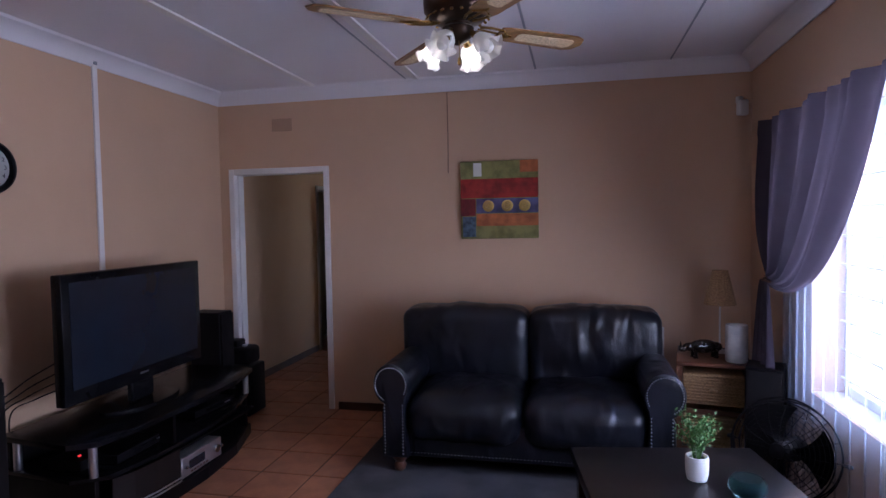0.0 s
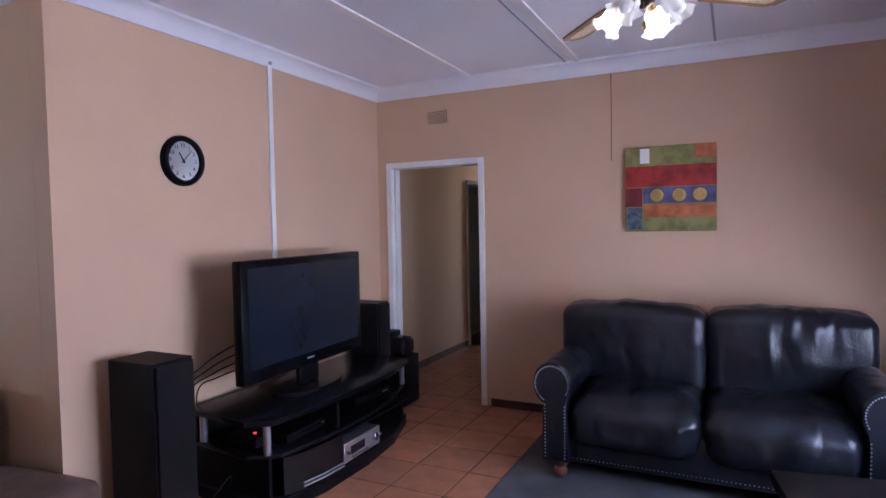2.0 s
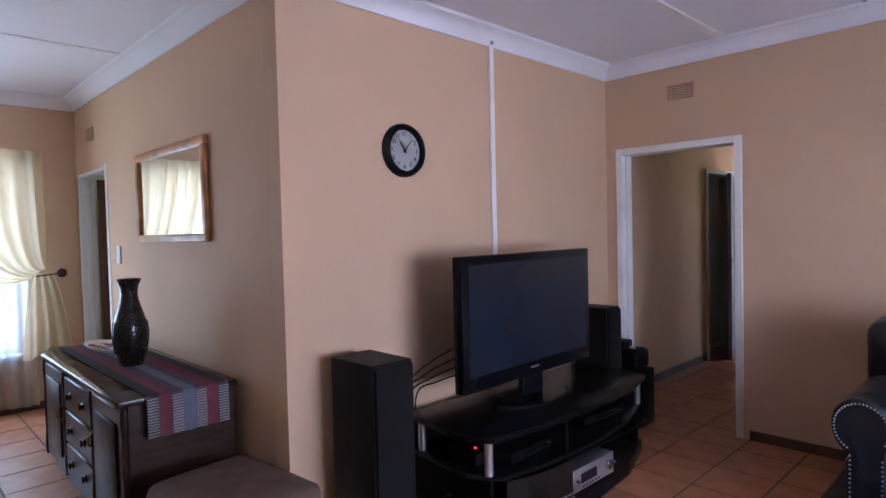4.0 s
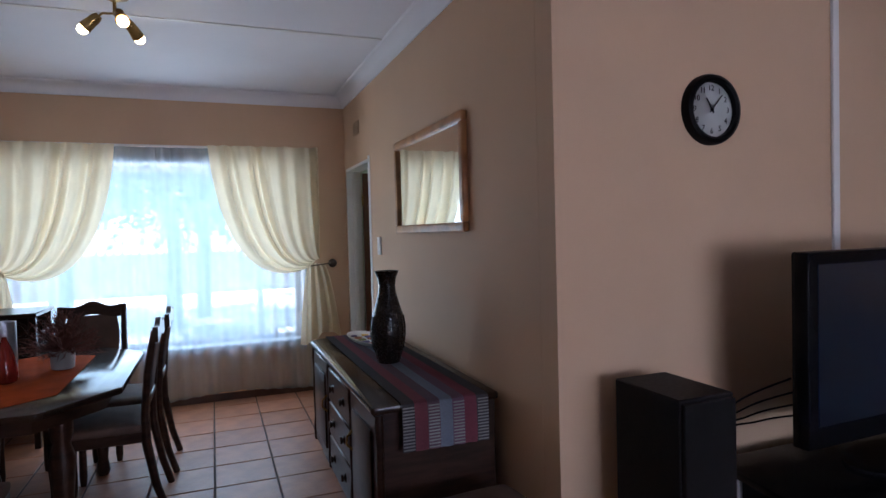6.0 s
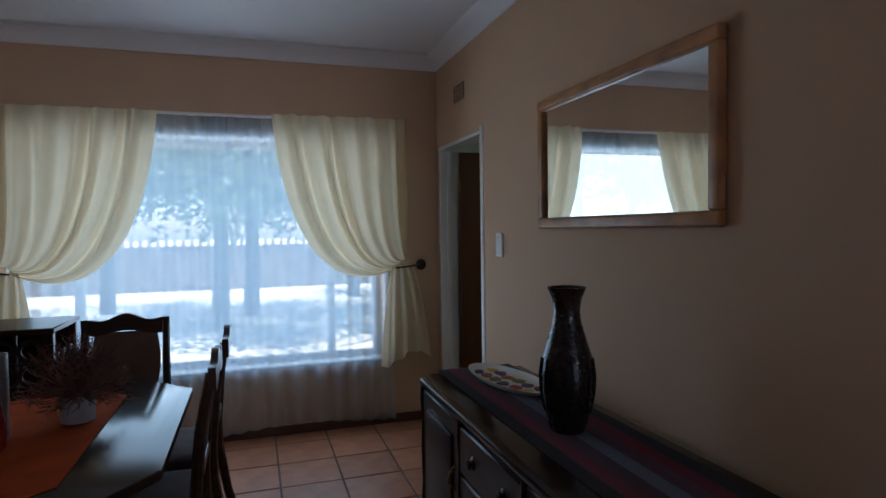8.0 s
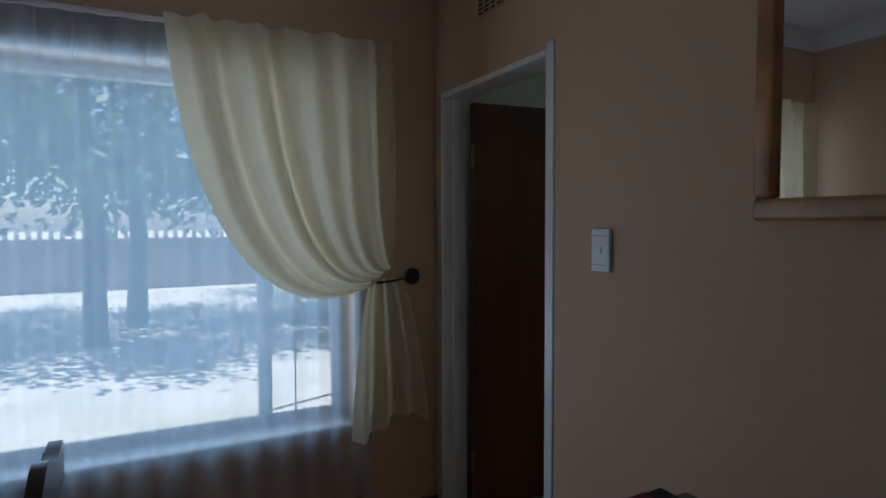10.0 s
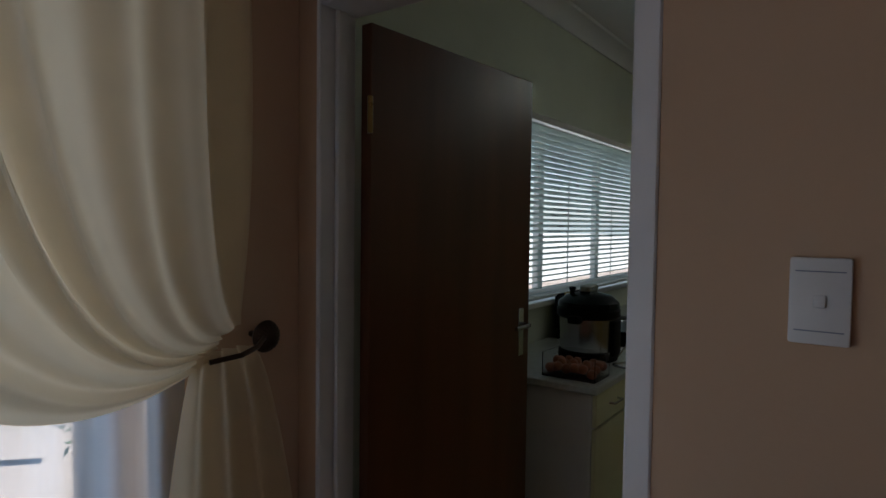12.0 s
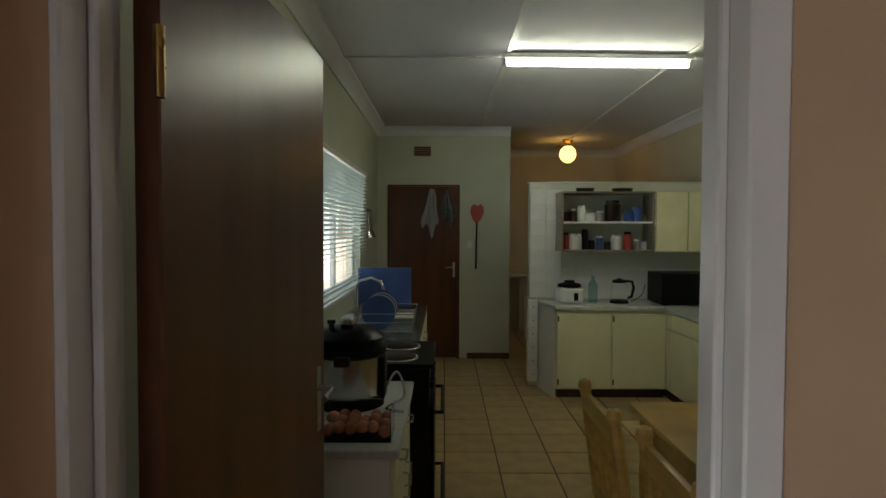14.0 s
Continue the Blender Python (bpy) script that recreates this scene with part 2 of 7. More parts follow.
M["crimson"] = material("crimson_paint", (0.40, 0.028, 0.020), 0.55, vary=0.25, scale=12)
M["maroon"] = material("maroon_paint", (0.20, 0.018, 0.020), 0.55, vary=0.25, scale=12)
M["slate"] = material("slate_blue_paint", (0.12, 0.12, 0.25), 0.55, vary=0.25, scale=12)
M["orange"] = material("orange_paint", (0.58, 0.17, 0.05), 0.55, vary=0.22, scale=12)
M["teal"] = material("blue_grey_paint", (0.10, 0.16, 0.22), 0.55, vary=0.3, scale=30)
M["gold"] = material("gold_leaf", (0.62, 0.42, 0.12), 0.4, metal=0.5, vary=0.2, bump=0.3)
M["grass"] = material("dry_lawn", (0.76, 0.73, 0.62), 0.95, vary=0.2, scale=1.2, fine=30, bump=0.6, second=(0.62, 0.60, 0.47))
M["hedge"] = material("garden_leaf", (0.12, 0.21, 0.055), 0.5, vary=0.3, scale=3, bump=0.0, second=(0.055, 0.11, 0.03))
M["bark"] = material("tree_bark", (0.10, 0.075, 0.055), 0.9, vary=0.3, scale=8, bump=0.8)
M["brickwall"] = material("garden_wall_plaster", (0.26, 0.20, 0.17), 0.9, vary=0.15, scale=2, bump=0.3)
M["grey_board"] = material("blue_grey_door_paint", (0.28, 0.31, 0.36), 0.5, vary=0.06)


# ---- building helpers ----
def box(bm, x0, x1, y0, y1, z0, z1, bevel=0.0, seg=1):
    v = bmesh.ops.create_cube(bm, size=1)["verts"]
    for p in v:
        p.co = Vector(((x0 + x1) / 2 + p.co.x * (x1 - x0), (y0 + y1) / 2 + p.co.y * (y1 - y0), (z0 + z1) / 2 + p.co.z * (z1 - z0)))
    if bevel:
        e = list({e for p in v for e in p.link_edges})
        bmesh.ops.bevel(bm, geom=e, offset=bevel, segments=seg, affect="EDGES", profile=0.5)


def lathe(bm, profile, seg=24, at=(0, 0, 0)):
    """A turned shape from (radius, height) pairs."""
    rings = [[bm.verts.new((at[0] + r * math.cos(2 * math.pi * i / seg), at[1] + r * math.sin(2 * math.pi * i / seg), at[2] + z)) for i in range(seg)] for r, z in profile]
    for a, b in zip(rings, rings[1:]):
        for i in range(seg):
            bm.faces.new((a[i], a[(i + 1) % seg], b[(i + 1) % seg], b[i]))
    if profile[0][0] > 1e-4:
        bm.faces.new(rings[0][::-1])
    if profile[-1][0] > 1e-4:
        bm.faces.new(rings[-1])


def tube(bm, points, r, seg=8):
    pts = [Vector(p) for p in points]
    rings = []
    for i, p in enumerate(pts):
        d = (pts[min(i + 1, len(pts) - 1)] - pts[max(i - 1, 0)]).normalized()
        u = d.orthogonal().normalized() if i == 0 else (u - d * u.dot(d)).normalized()
        w = d.cross(u)
        rr = r[i] if isinstance(r, (list, tuple)) else r
        rings.append([bm.verts.new(p + rr * (math.cos(2 * math.pi * k / seg) * u + math.sin(2 * math.pi * k / seg) * w)) for k in range(seg)])
    for a, b in zip(rings, rings[1:]):
        for k in range(seg):
            bm.faces.new((a[k], a[(k + 1) % seg], b[(k + 1) % seg], b[k]))
    bm.faces.new(rings[0][::-1])
    bm.faces.new(rings[-1])


def prism(bm, outline, z0, z1, bevel=0.0):
    lo, hi = [bm.verts.new((x, y, z0)) for x, y in outline], [bm.verts.new((x, y, z1)) for x, y in outline]
    n, faces = len(outline), []
    faces.append(bm.faces.new(lo[::-1]))
    faces.append(bm.faces.new(hi))
    for i in range(n):
        faces.append(bm.faces.new((lo[i], lo[(i + 1) % n], hi[(i + 1) % n], hi[i])))
    if bevel:
        bmesh.ops.bevel(bm, geom=list({e for f in faces for e in f.edges}), offset=bevel, segments=2, affect="EDGES", profile=0.5)


def sheet(bm, fn, nu, nv, thick=0.0):
    g = [[bm.verts.new(fn(i / nu, j / nv)) for j in range(nv + 1)] for i in range(nu + 1)]
    for i in range(nu):
        for j in range(nv):
            bm.faces.new((g[i][j], g[i + 1][j], g[i + 1][j + 1], g[i][j + 1]))


def mesh_of(name, bm, mat, smooth=False):
    bmesh.ops.recalc_face_normals(bm, faces=bm.faces[:])
    me = bpy.data.meshes.new(name)
    if smooth:
        for f in bm.faces:
            f.smooth = True
        for e in bm.edges:
            if len(e.link_faces) == 2 and e.calc_face_angle(0) > 0.7:
                e.smooth = False
    bm.to_mesh(me)
    bm.free()
    me.materials.append(mat)
    return me


def part(name, bm, mat, parent, label="", smooth=True):
    ob = new(name, mesh_of(name, bm, mat, smooth))
    ob.parent = parent
    return tagged(ob, label)


def thing(name, at, label, category, turn=0, group=""):
    ob = new(name)
    ob.matrix_basis = pose(*at, 0, 0, turn)
    ob.empty_display_size = 0.1
    return tagged(ob, label, category, group)


def structure(name, bm, mat, label="", smooth=False):
    return tagged(new(name, mesh_of(name, bm, mat, smooth)), label, name.split("_")[0], kind="structure")


def bx(*a, **k):
    bm = bmesh.new()
    box(bm, *a, **k)
    return bm


def turned(profile, seg=24, at=(0, 0, 0)):
    bm = bmesh.new()
    lathe(bm, profile, seg, at)
    return bm


def tubes(points, r, seg=8):
    bm = bmesh.new()
    tube(bm, points, r, seg)
    return bm


def several(*boxes):
    bm = bmesh.new()
    for b in boxes:
        box(bm, *b)
    return bm


# ---- the shell ----
CEIL, XW, XE, YN, YS = 2.72, -3.67, 4.28, 2.865, -3.02


def wall(name, mat, *boxes):
    return structure(name, several(*boxes), mat, "painted plaster wall")


# north living wall with the passage doorway
wall("wall_north", M["wall"], (-0.12, 0.10, YN, YN + 0.13, 0, CEIL + 0.1), (1.0, XE + 0.3, YN, YN + 0.13, 0, CEIL + 0.1), (0.10, 1.0, YN, YN + 0.13, 2.04, CEIL + 0.1))
# wall behind the television, ends in the free corner
wall("wall_television", M["wall"], (-0.12, 0, 0, YN - 0.002, 0, CEIL + 0.1))
# mirror wall with the kitchen doorway
wall("wall_dining_north", M["wall"], (-2.75, -0.122, 0, 0.11, 0, CEIL + 0.1), (XW - 0.3, -3.60, 0, 0.11, 0, CEIL + 0.1), (-3.60, -2.75, 0, 0.11, 2.04, CEIL + 0.1))
# dining window wall
wall("wall_west", M["wall"], (XW - 0.32, XW, YS, -2.86, 0, CEIL + 0.1), (XW - 0.32, XW, -0.42, -0.002, 0, CEIL + 0.1), (XW - 0.32, XW, -2.86, -0.42, 0, 0.47), (XW - 0.32, XW, -2.86, -0.42, 2.08, CEIL + 0.1))
wall("wall_south", M["wall"], (XW - 0.32, XE + 0.3, YS - 0.2, YS - 0.002, 0, CEIL + 0.1))
# living window wall
wall("wall_east", M["wall"], (XE, XE + 0.28, 1.72, YN - 0.002, 0, CEIL + 0.1), (XE, XE + 0.28, YS, -0.75, 0, CEIL + 0.1), (XE, XE + 0.28, -0.75, 1.72, 0, 0.62), (XE, XE + 0.28, -0.75, 1.72, 2.12, CEIL + 0.1))
# kitchen and the room behind it
KX, KY, KE, KF = -3.92, 6.29, -0.55, 8.2
wall("wall_kitchen_west", M["wall_k"], (KX - 0.14, KX, 0.112, 1.25, 0, CEIL + 0.1), (KX - 0.14, KX, 4.85, KF, 0, CEIL + 0.1), (KX - 0.14, KX, 1.25, 4.85, 0, 1.03), (KX - 0.14, KX, 1.25, 4.85, 2.05, CEIL + 0.1))
wall("wall_kitchen_south", M["wall_k"], (-2.70, KE, 0.114, 0.13, 0, CEIL + 0.09), (KX, -3.68, 0.114, 0.13, 0, CEIL + 0.09), (-3.68, -2.70, 0.114, 0.13, 2.09, CEIL + 0.09))
wall("wall_kitchen_north", M["wall_k"], (KX, -3.80, KY, KY + 0.12, 0, CEIL + 0.1), (-2.95, -2.36, KY, KY + 0.12, 0, CEIL + 0.1), (-3.80, -2.95, KY, KY + 0.12, 2.05, CEIL + 0.1))
wall("wall_kitchen_east", M["wall_c"], (KE, KE + 0.1, 0.112, KF, 0, CEIL + 0.1))
wall("wall_scullery_north", M["wall_c"], (KX, KE + 0.1, KF, KF + 0.15, 0, CEIL + 0.1))
# passage
wall("wall_passage_west", M["wall"], (-0.30, -0.12, YN + 0.13, 5.12, 0, CEIL + 0.1), (-0.30, -0.12, 5.95, 8.2, 0, CEIL + 0.1), (-0.30, -0.12, 5.12, 5.95, 2.05, CEIL + 0.1))
# the unseen gap at y 6.15 to 7.05 is made up for the fill lamp
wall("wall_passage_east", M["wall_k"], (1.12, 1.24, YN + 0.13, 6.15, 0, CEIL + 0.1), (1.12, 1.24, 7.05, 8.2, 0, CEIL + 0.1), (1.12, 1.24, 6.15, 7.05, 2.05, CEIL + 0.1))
wall("wall_passage_north", M["wall"], (-0.30, 1.24, 8.2, 8.3, 0, CEIL + 0.1))

structure("ceiling", several((XW - 0.3, XE + 0.3, YS - 0.2, YN + 0.1, CEIL, CEIL + 0.06)), M["ceiling"], "white ceiling boards with cover strips")
structure("ceiling_kitchen", several((KX - 0.1, 1.24, 0.10, KF + 0.1, CEIL + 0.002, CEIL + 0.05)), M["ceiling"], "white kitchen ceiling boards")


def strips(name, mat, *boxes):
    return structure(name, several(*boxes), mat, "ceiling cover strip")


strips("trim_ceiling_strips", M["white"], (0.905, 0.955, YS, YN - 0.08, CEIL - 0.012, CEIL), (1.79, 1.84, YS, YN - 0.08, CEIL - 0.012, CEIL), (-1.95, -1.92, YS, -0.08, CEIL - 0.006, CEIL), (-0.6, -0.56, YS, -0.08, CEIL - 0.01, CEIL))
strips("trim_ceiling_joints", M["grey_board"], (1.72, 1.735, YS, YN - 0.08, CEIL - 0.003, CEIL), (2.745, 2.76, YS, YN - 0.08, CEIL - 0.003, CEIL), (3.71, 3.722, YS, YN - 0.08, CEIL - 0.003, CEIL))
strips("trim_kitchen_strips", M["white"], (-2.72, -2.68, 0.2, KF, CEIL - 0.012, CEIL), (-1.5, -1.46, 0.2, KF, CEIL - 0.012, CEIL), (KX, KE, 3.45, 3.49, CEIL - 0.010, CEIL))


def cornice(name, a, b, inward):
    """Coved cornice along the line a-b; inward: unit step into the room."""
    bm = bmesh.new()
    prof = [(0.0, -0.105), (0.012, -0.105), (0.016, -0.088), (0.026, -0.060), (0.047, -0.034), (0.076, -0.020), (0.092, -0.015), (0.098, 0.0), (0.0, 0.0)]
    rows = []
    for p, s in ((a, 1), (b, -1)):
        d = (Vector(b) - Vector(a)).normalized() * s
        rows.append([bm.verts.new((p[0] + inward[0] * o, p[1] + inward[1] * o, CEIL + h)) for o, h in prof])
    for i in range(len(prof) - 1):
        bm.faces.new((rows[0][i], rows[0][i + 1], rows[1][i + 1], rows[1][i]))
    structure(name, bm, M["ceiling"], "white coved plaster cornice", smooth=True)


for i, (a, b, n) in enumerate([((0, YN), (XE, YN), (0, -1)), ((0, 0), (0, YN), (1, 0)), ((XE, YS), (XE, YN), (-1, 0)), ((XW, 0), (0, 0), (0, -1)), ((XW, YS), (XW, 0), (1, 0)), ((XW, YS), (XE, YS), (0, 1)),
                               ((KX, 0.13), (KX, KY), (1, 0)), ((KX, KY), (-2.36, KY), (0, -1)), ((KE, 0.13), (KE, KF), (-1, 0)), ((KX, KF), (KE, KF), (0, -1))]):
    cornice("cornice_%d" % (i + 1), a, b, n)

structure("baseboard", several((1.06, XE, YN - 0.012, YN - 0.001, 0, 0.065), (0.001, 0.012, 0, YN - 0.012, 0, 0.065), (XW + 0.001, XW + 0.012, YS, 0, 0, 0.065), (-2.70, 0, -0.012, -0.001, 0, 0.065),
                               (-2.86, -2.36, KY - 0.012, KY - 0.001, 0, 0.07), (-0.119, -0.108, YN + 0.13, 5.05, 0, 0.07), (1.108, 1.119, YN + 0.13, 6.1, 0, 0.07)), M["skirt"], "dark brown tile skirting")


def door_frame(name, x0, x1, y0, y1, top, face=0.05, mat=None, first=0.05, head=0.05):
    """Pressed steel frame round an opening, a jamb each side and a head."""
    ob = thing(name, (0, 0, 0), "white painted steel door frame", "door frame")
    ob["kind"] = "structure"
    for n, b in (("jamb", (x0 - first, x0, y0, y1, 0, top + head)), ("jamb", (x1, x1 + face, y0, y1, 0, top + face)), ("head", (x0, x1, y0, y1, top, top + head)),
                 ("stop", (x0, x0 + 0.015, y0 + 0.05, y1 - 0.045, 0, top)), ("stop", (x1 - 0.015, x1, y0 + 0.05, y1 - 0.045, 0, top))):
        part(n, bx(*b, bevel=0.004), mat or M["white"], ob)
    return ob


door_frame("door_frame_1", 0.140, 0.972, YN - 0.014, YN + 0.144, 2.015)
door_frame("door_frame_2", -3.585, -2.776, -0.006, 0.128, 2.015, first=0.016, head=0.026)

# floors: bed of grout, tiles on it at the end of the file
FLOOR = structure("floor", several((XW - 0.3, XE + 0.3, YS - 0.2, YN + 0.13, -0.08, -0.004)), M["grout"], "terracotta floor tiles in dark grout")
FLOOR_K = structure("floor_kitchen", several((KX - 0.1, 1.3, 0.0, KF + 0.1, -0.09, -0.005)), M["grout"], "brown kitchen floor tiles in dark grout")
structure("ground", several((-120, 120, -120, 120, -0.4, -0.22)), M["grass"], "dry sunlit garden lawn")

# ---- windows ----
def window(name, x, y0, y1, z0, z1, bars, label, rail=None):
    """Steel window in a wall that runs along y, with uprights at the places in bars."""
    ob = thing(name, (x, 0, 0), label, "window")
    ob["kind"] = "structure"
    for b in ((-0.02, 0.02, y0, y0 + 0.05, z0, z1), (-0.02, 0.02, y1 - 0.05, y1, z0, z1), (-0.02, 0.02, y0 + 0.05, y1 - 0.05, z0, z0 + 0.05), (-0.02, 0.02, y0 + 0.05, y1 - 0.05, z1 - 0.05, z1)):
        part("window_frame", bx(*b, bevel=0.005), M["white"], ob, smooth=False)
    edges = [y0 + 0.05] + list(bars) + [y1 - 0.05]
    for y in bars:
        part("mullion", bx(-0.022, 0.022, y - 0.03, y + 0.03, z0 + 0.05, z1 - 0.05, bevel=0.004), M["white"], ob, smooth=False)
    if rail:
        part("transom", bx(-0.018, 0.018, y0 + 0.05, y1 - 0.05, rail - 0.02, rail + 0.02, bevel=0.004), M["white"], ob, smooth=False)
    for a, b in zip(edges, edges[1:]):
        p = part("pane", bx(-0.003, 0.003, a + 0.004, b - 0.004, z0 + 0.054, z1 - 0.054), M["glass"], ob, smooth=False)
        p.visible_shadow = False
    return ob


w = window("window_1", -3.90, -2.86, -0.42, 0.47, 2.08, (-2.45, -0.79), "white steel picture window with side casements", None)
part("window_sill", bx(0.02, 0.232, -2.855, -0.425, 0.472, 0.490, bevel=0.006), M["white"], w)
bm = bmesh.new()
for y in (-0.66,):
    tube(bm, [(0.06, y, 0.52), (0.06, y, 0.98)], 0.004, 6)
tube(bm, [(0.06, -0.76, 0.56), (0.06, -0.46, 0.60)], 0.004, 6)
tube(bm, [(0.06, -0.76, 0.99), (0.06, -0.56, 0.94)], 0.006, 6)
part("burglar_bars", bm, M["black"], w, "thin black window stay and bars")
w = window("window_2", 4.46, -0.75, 1.72, 0.62, 2.12, (-0.1, 1.05), "white steel living room window with burglar bars", None)
part("window_sill", bx(-0.17, -0.02, -0.76, 1.73, 0.595, 0.624, bevel=0.006), M["white"], w)
bm = bmesh.new()
for i in range(9):
    tube(bm, [(-0.05, -0.7, 0.72 + 0.15 * i), (-0.05, 1.68, 0.72 + 0.15 * i)], 0.006, 6)
for i in range(7):
    tube(bm, [(-0.05, -0.6 + 0.37 * i, 0.63), (-0.05, -0.6 + 0.37 * i, 2.1)], 0.006, 6)
part("burglar_bars", bm, M["white"], w, "thin painted burglar bars")
w = window("window_3", KX - 0.08, 1.25, 4.85, 1.03, 2.05, (2.1, 3.0, 3.9), "white steel kitchen window", None)
part("window_sill", bx(0.04, 0.12, 1.2, 4.9, 1.0, 1.032, bevel=0.005), M["white"], w)


# ---- curtains ----
def bezier(p, t):
    a, b, c, d = p
    s = 1 - t
    return [s ** 3 * a[i] + 3 * s * s * t * b[i] + 3 * s * t * t * c[i] + t ** 3 * d[i] for i in range(2)]


def tied_curtain(name, x, y_out, y_in, top, tie, bottom, mat, label, folds, depth, sag, out=1, tail=0.30, hem=0.05):
    """A curtain gathered to a holdback. y_out is the jamb side, y_in the window's middle; the window runs along y."""
    s = 1 if y_in > y_out else -1
    width = abs(y_in - y_out)
    ty, tz = tie
    ob = thing(name, (x, ty, bottom), label, "curtain", group=name.replace("_", " ") + "s")

    def swag(u, v):
        y0 = y_out + s * width * u
        f = min(1.0, u / 0.3)
        end_y = (y_out + s * 0.01) * (1 - f) + (ty + s * 0.05 * (u - 0.4)) * f
        p = [(y0, top), (y0 + (ty - y0) * 0.05, top - (top - tz) * 0.62), (y0 + (ty - y0) * (0.30 + 0.1 * (1 - u)), tz - sag * u + 0.12 * (1 - u)), (end_y, tz + 0.05 - 0.075 * u)]
        y, z = bezier(p, v)
        gather = 1 - 0.75 * v ** 2
        wob = math.sin(u * folds * 2 * math.pi + 1.7 * math.sin(u * 9 + v * 1.5)) * (0.55 + 0.45 * math.sin(u * 23 + 1))
        lip = 0.025 * math.sin(u * 60) if v < 0.06 else 0
        bulge = 0.05 * math.sin(math.pi * v) * u
        return (out * (wob * depth * gather * (0.6 + 0.6 * math.sin(math.pi * min(v + 0.1, 1))) + bulge + lip * 0.3), y - ty, z - bottom)

    bm = bmesh.new()
    sheet(bm, swag, 150, 48)
    part("drape", bm, mat, ob)

    def fall(u, v):
        w0, w1 = 0.13, tail
        spread = w0 + (w1 - w0) * (v ** 0.55)
        y = ty + s * (u - 0.6) * spread
        z = tz - 0.0 + (bottom - tz) * v + (hem * math.sin(u * 5) + s * 0.0) * v
        return (out * (0.024 * math.sin(u * 7 * math.pi + 1.2 * math.sin(v * 2)) * (0.5 + v)), y - ty, z - bottom)

    bm = bmesh.new()
    sheet(bm, fall, 60, 24)
    part("tail", bm, mat, ob)
    return ob


cream_label = "cream cloth curtain tied back beside the dining window"
tied_curtain("cream_curtain", -3.54, -0.272, -1.20, 2.225, (-0.33, 1.18), 0.50, M["cream"], cream_label, 7, 0.052, 0.26, tail=0.36)
tied_curtain("cream_curtain", -3.54, -2.80, -1.90, 2.215, (-2.74, 1.21), 0.45, M["cream"], cream_label, 7, 0.052, 0.26, tail=0.36)
tied_curtain("purple_curtain", 4.13, 2.0, 0.60, 2.13, (2.0, 1.20), 0.16, M["purple"], "dark grey-purple curtain tied back beside the living room window", 8, 0.06, 0.10, out=-1, tail=0.40)
tied_curtain("purple_curtain", 4.16, -1.10, 0.0, 2.13, (-1.06, 1.22), 0.16, M["purple"], "dark grey-purple curtain tied back beside the living room window", 8, 0.06, 0.10, out=-1, tail=0.40)


def holdback(x, y, z, toward, wall_side, mat, label):
    ob = thing("curtain_holdback", (x, y, z), label, "curtain holdback", group="curtain holdbacks")
    part("arm", tubes([(0, 0, 0), (wall_side * -0.03, toward * 0.035, 0), (wall_side * -0.078, toward * 0.085, -0.002), (wall_side * -0.108, toward * 0.15, -0.006), (wall_side * -0.085, toward * 0.21, -0.014)], 0.006), mat, ob)
    bm = bmesh.new()
    lathe(bm, [(0.0, -0.022), (0.018, -0.020), (0.034, -0.010), (0.040, 0.0), (0.034, 0.010), (0.018, 0.020), (0.0, 0.022)], 20)
    bmesh.ops.rotate(bm, verts=bm.verts[:], matrix=Matrix.Rotation(radians(90), 3, "Y"), cent=(0, 0, 0))
    part("knob", bm, mat, ob)
    bm = bmesh.new()
    for k in range(9):
        a = radians(20 * k)
        c = Vector((0, math.cos(a), math.sin(a)))
        tube(bm, [c * -0.033 + Vector((wall_side * -0.0105, 0, 0)), c * -0.018 + Vector((wall_side * -0.020, 0, 0)), c * 0.018 + Vector((wall_side * -0.020, 0, 0)), c * 0.033 + Vector((wall_side * -0.0105, 0, 0))], 0.0018, 4)
    part("ribs", bm, mat, ob)
    bm = bmesh.new()
    tube(bm, [(0, 0, 0), (wall_side * 0.09, 0, 0)], 0.008)
    part("stem", bm, mat, ob)


holdback(-3.61, -0.155, 1.175, -1, -1, M["bronze"], "dark bronze holdback with round ribbed knob")
holdback(-3.61, -2.935, 1.215, 1, -1, M["bronze"], "dark bronze holdback with round ribbed knob")
holdback(4.19, 2.04, 1.22, -1, 1, M["wood_mid"], "brown wooden holdback with round knob")


def voile(name, x, y0, y1, z0, z1, folds, label, cloth):
    ob = thing(name, (x, y0, z0), label, "net curtain")

    def fn(u, v):
        a = 0.018 * math.sin(u * folds * 2 * math.pi + 2 * math.sin(u * 13)) * (0.5 + 0.5 * v)
        return (a, (y1 - y0) * u, (z1 - z0) * (1 - v) + 0.02 * math.sin(u * 11) * v)
    bm = bmesh.new()
    sheet(bm, fn, folds * 10, 8)
    part("net", bm, cloth, ob)
    # gathered band; its scalloped lower edge shapes the light between folds into cloth
    bm = bmesh.new()
    sheet(bm, lambda u, v: (-0.012 + 0.012 * math.sin(u * folds * 4 * math.pi), (y1 - y0) * u, (z1 - z0) - v * (0.15 + 0.02 * abs(math.sin(u * folds * 1.4)))), folds * 12, 3)
    part("gathered_heading", bm, cloth, ob)
    part("curtain_track", bx(-0.015, 0.015, -0.05, y1 - y0 + 0.05, z1 - z0 + 0.0, z1 - z0 + 0.02, bevel=0.003), M["white"], ob)


voile("net_curtain", -3.635, -2.78, -0.36, 0.06, 2.21, 20, "sheer white net curtain over the dining window", M["sheer"])
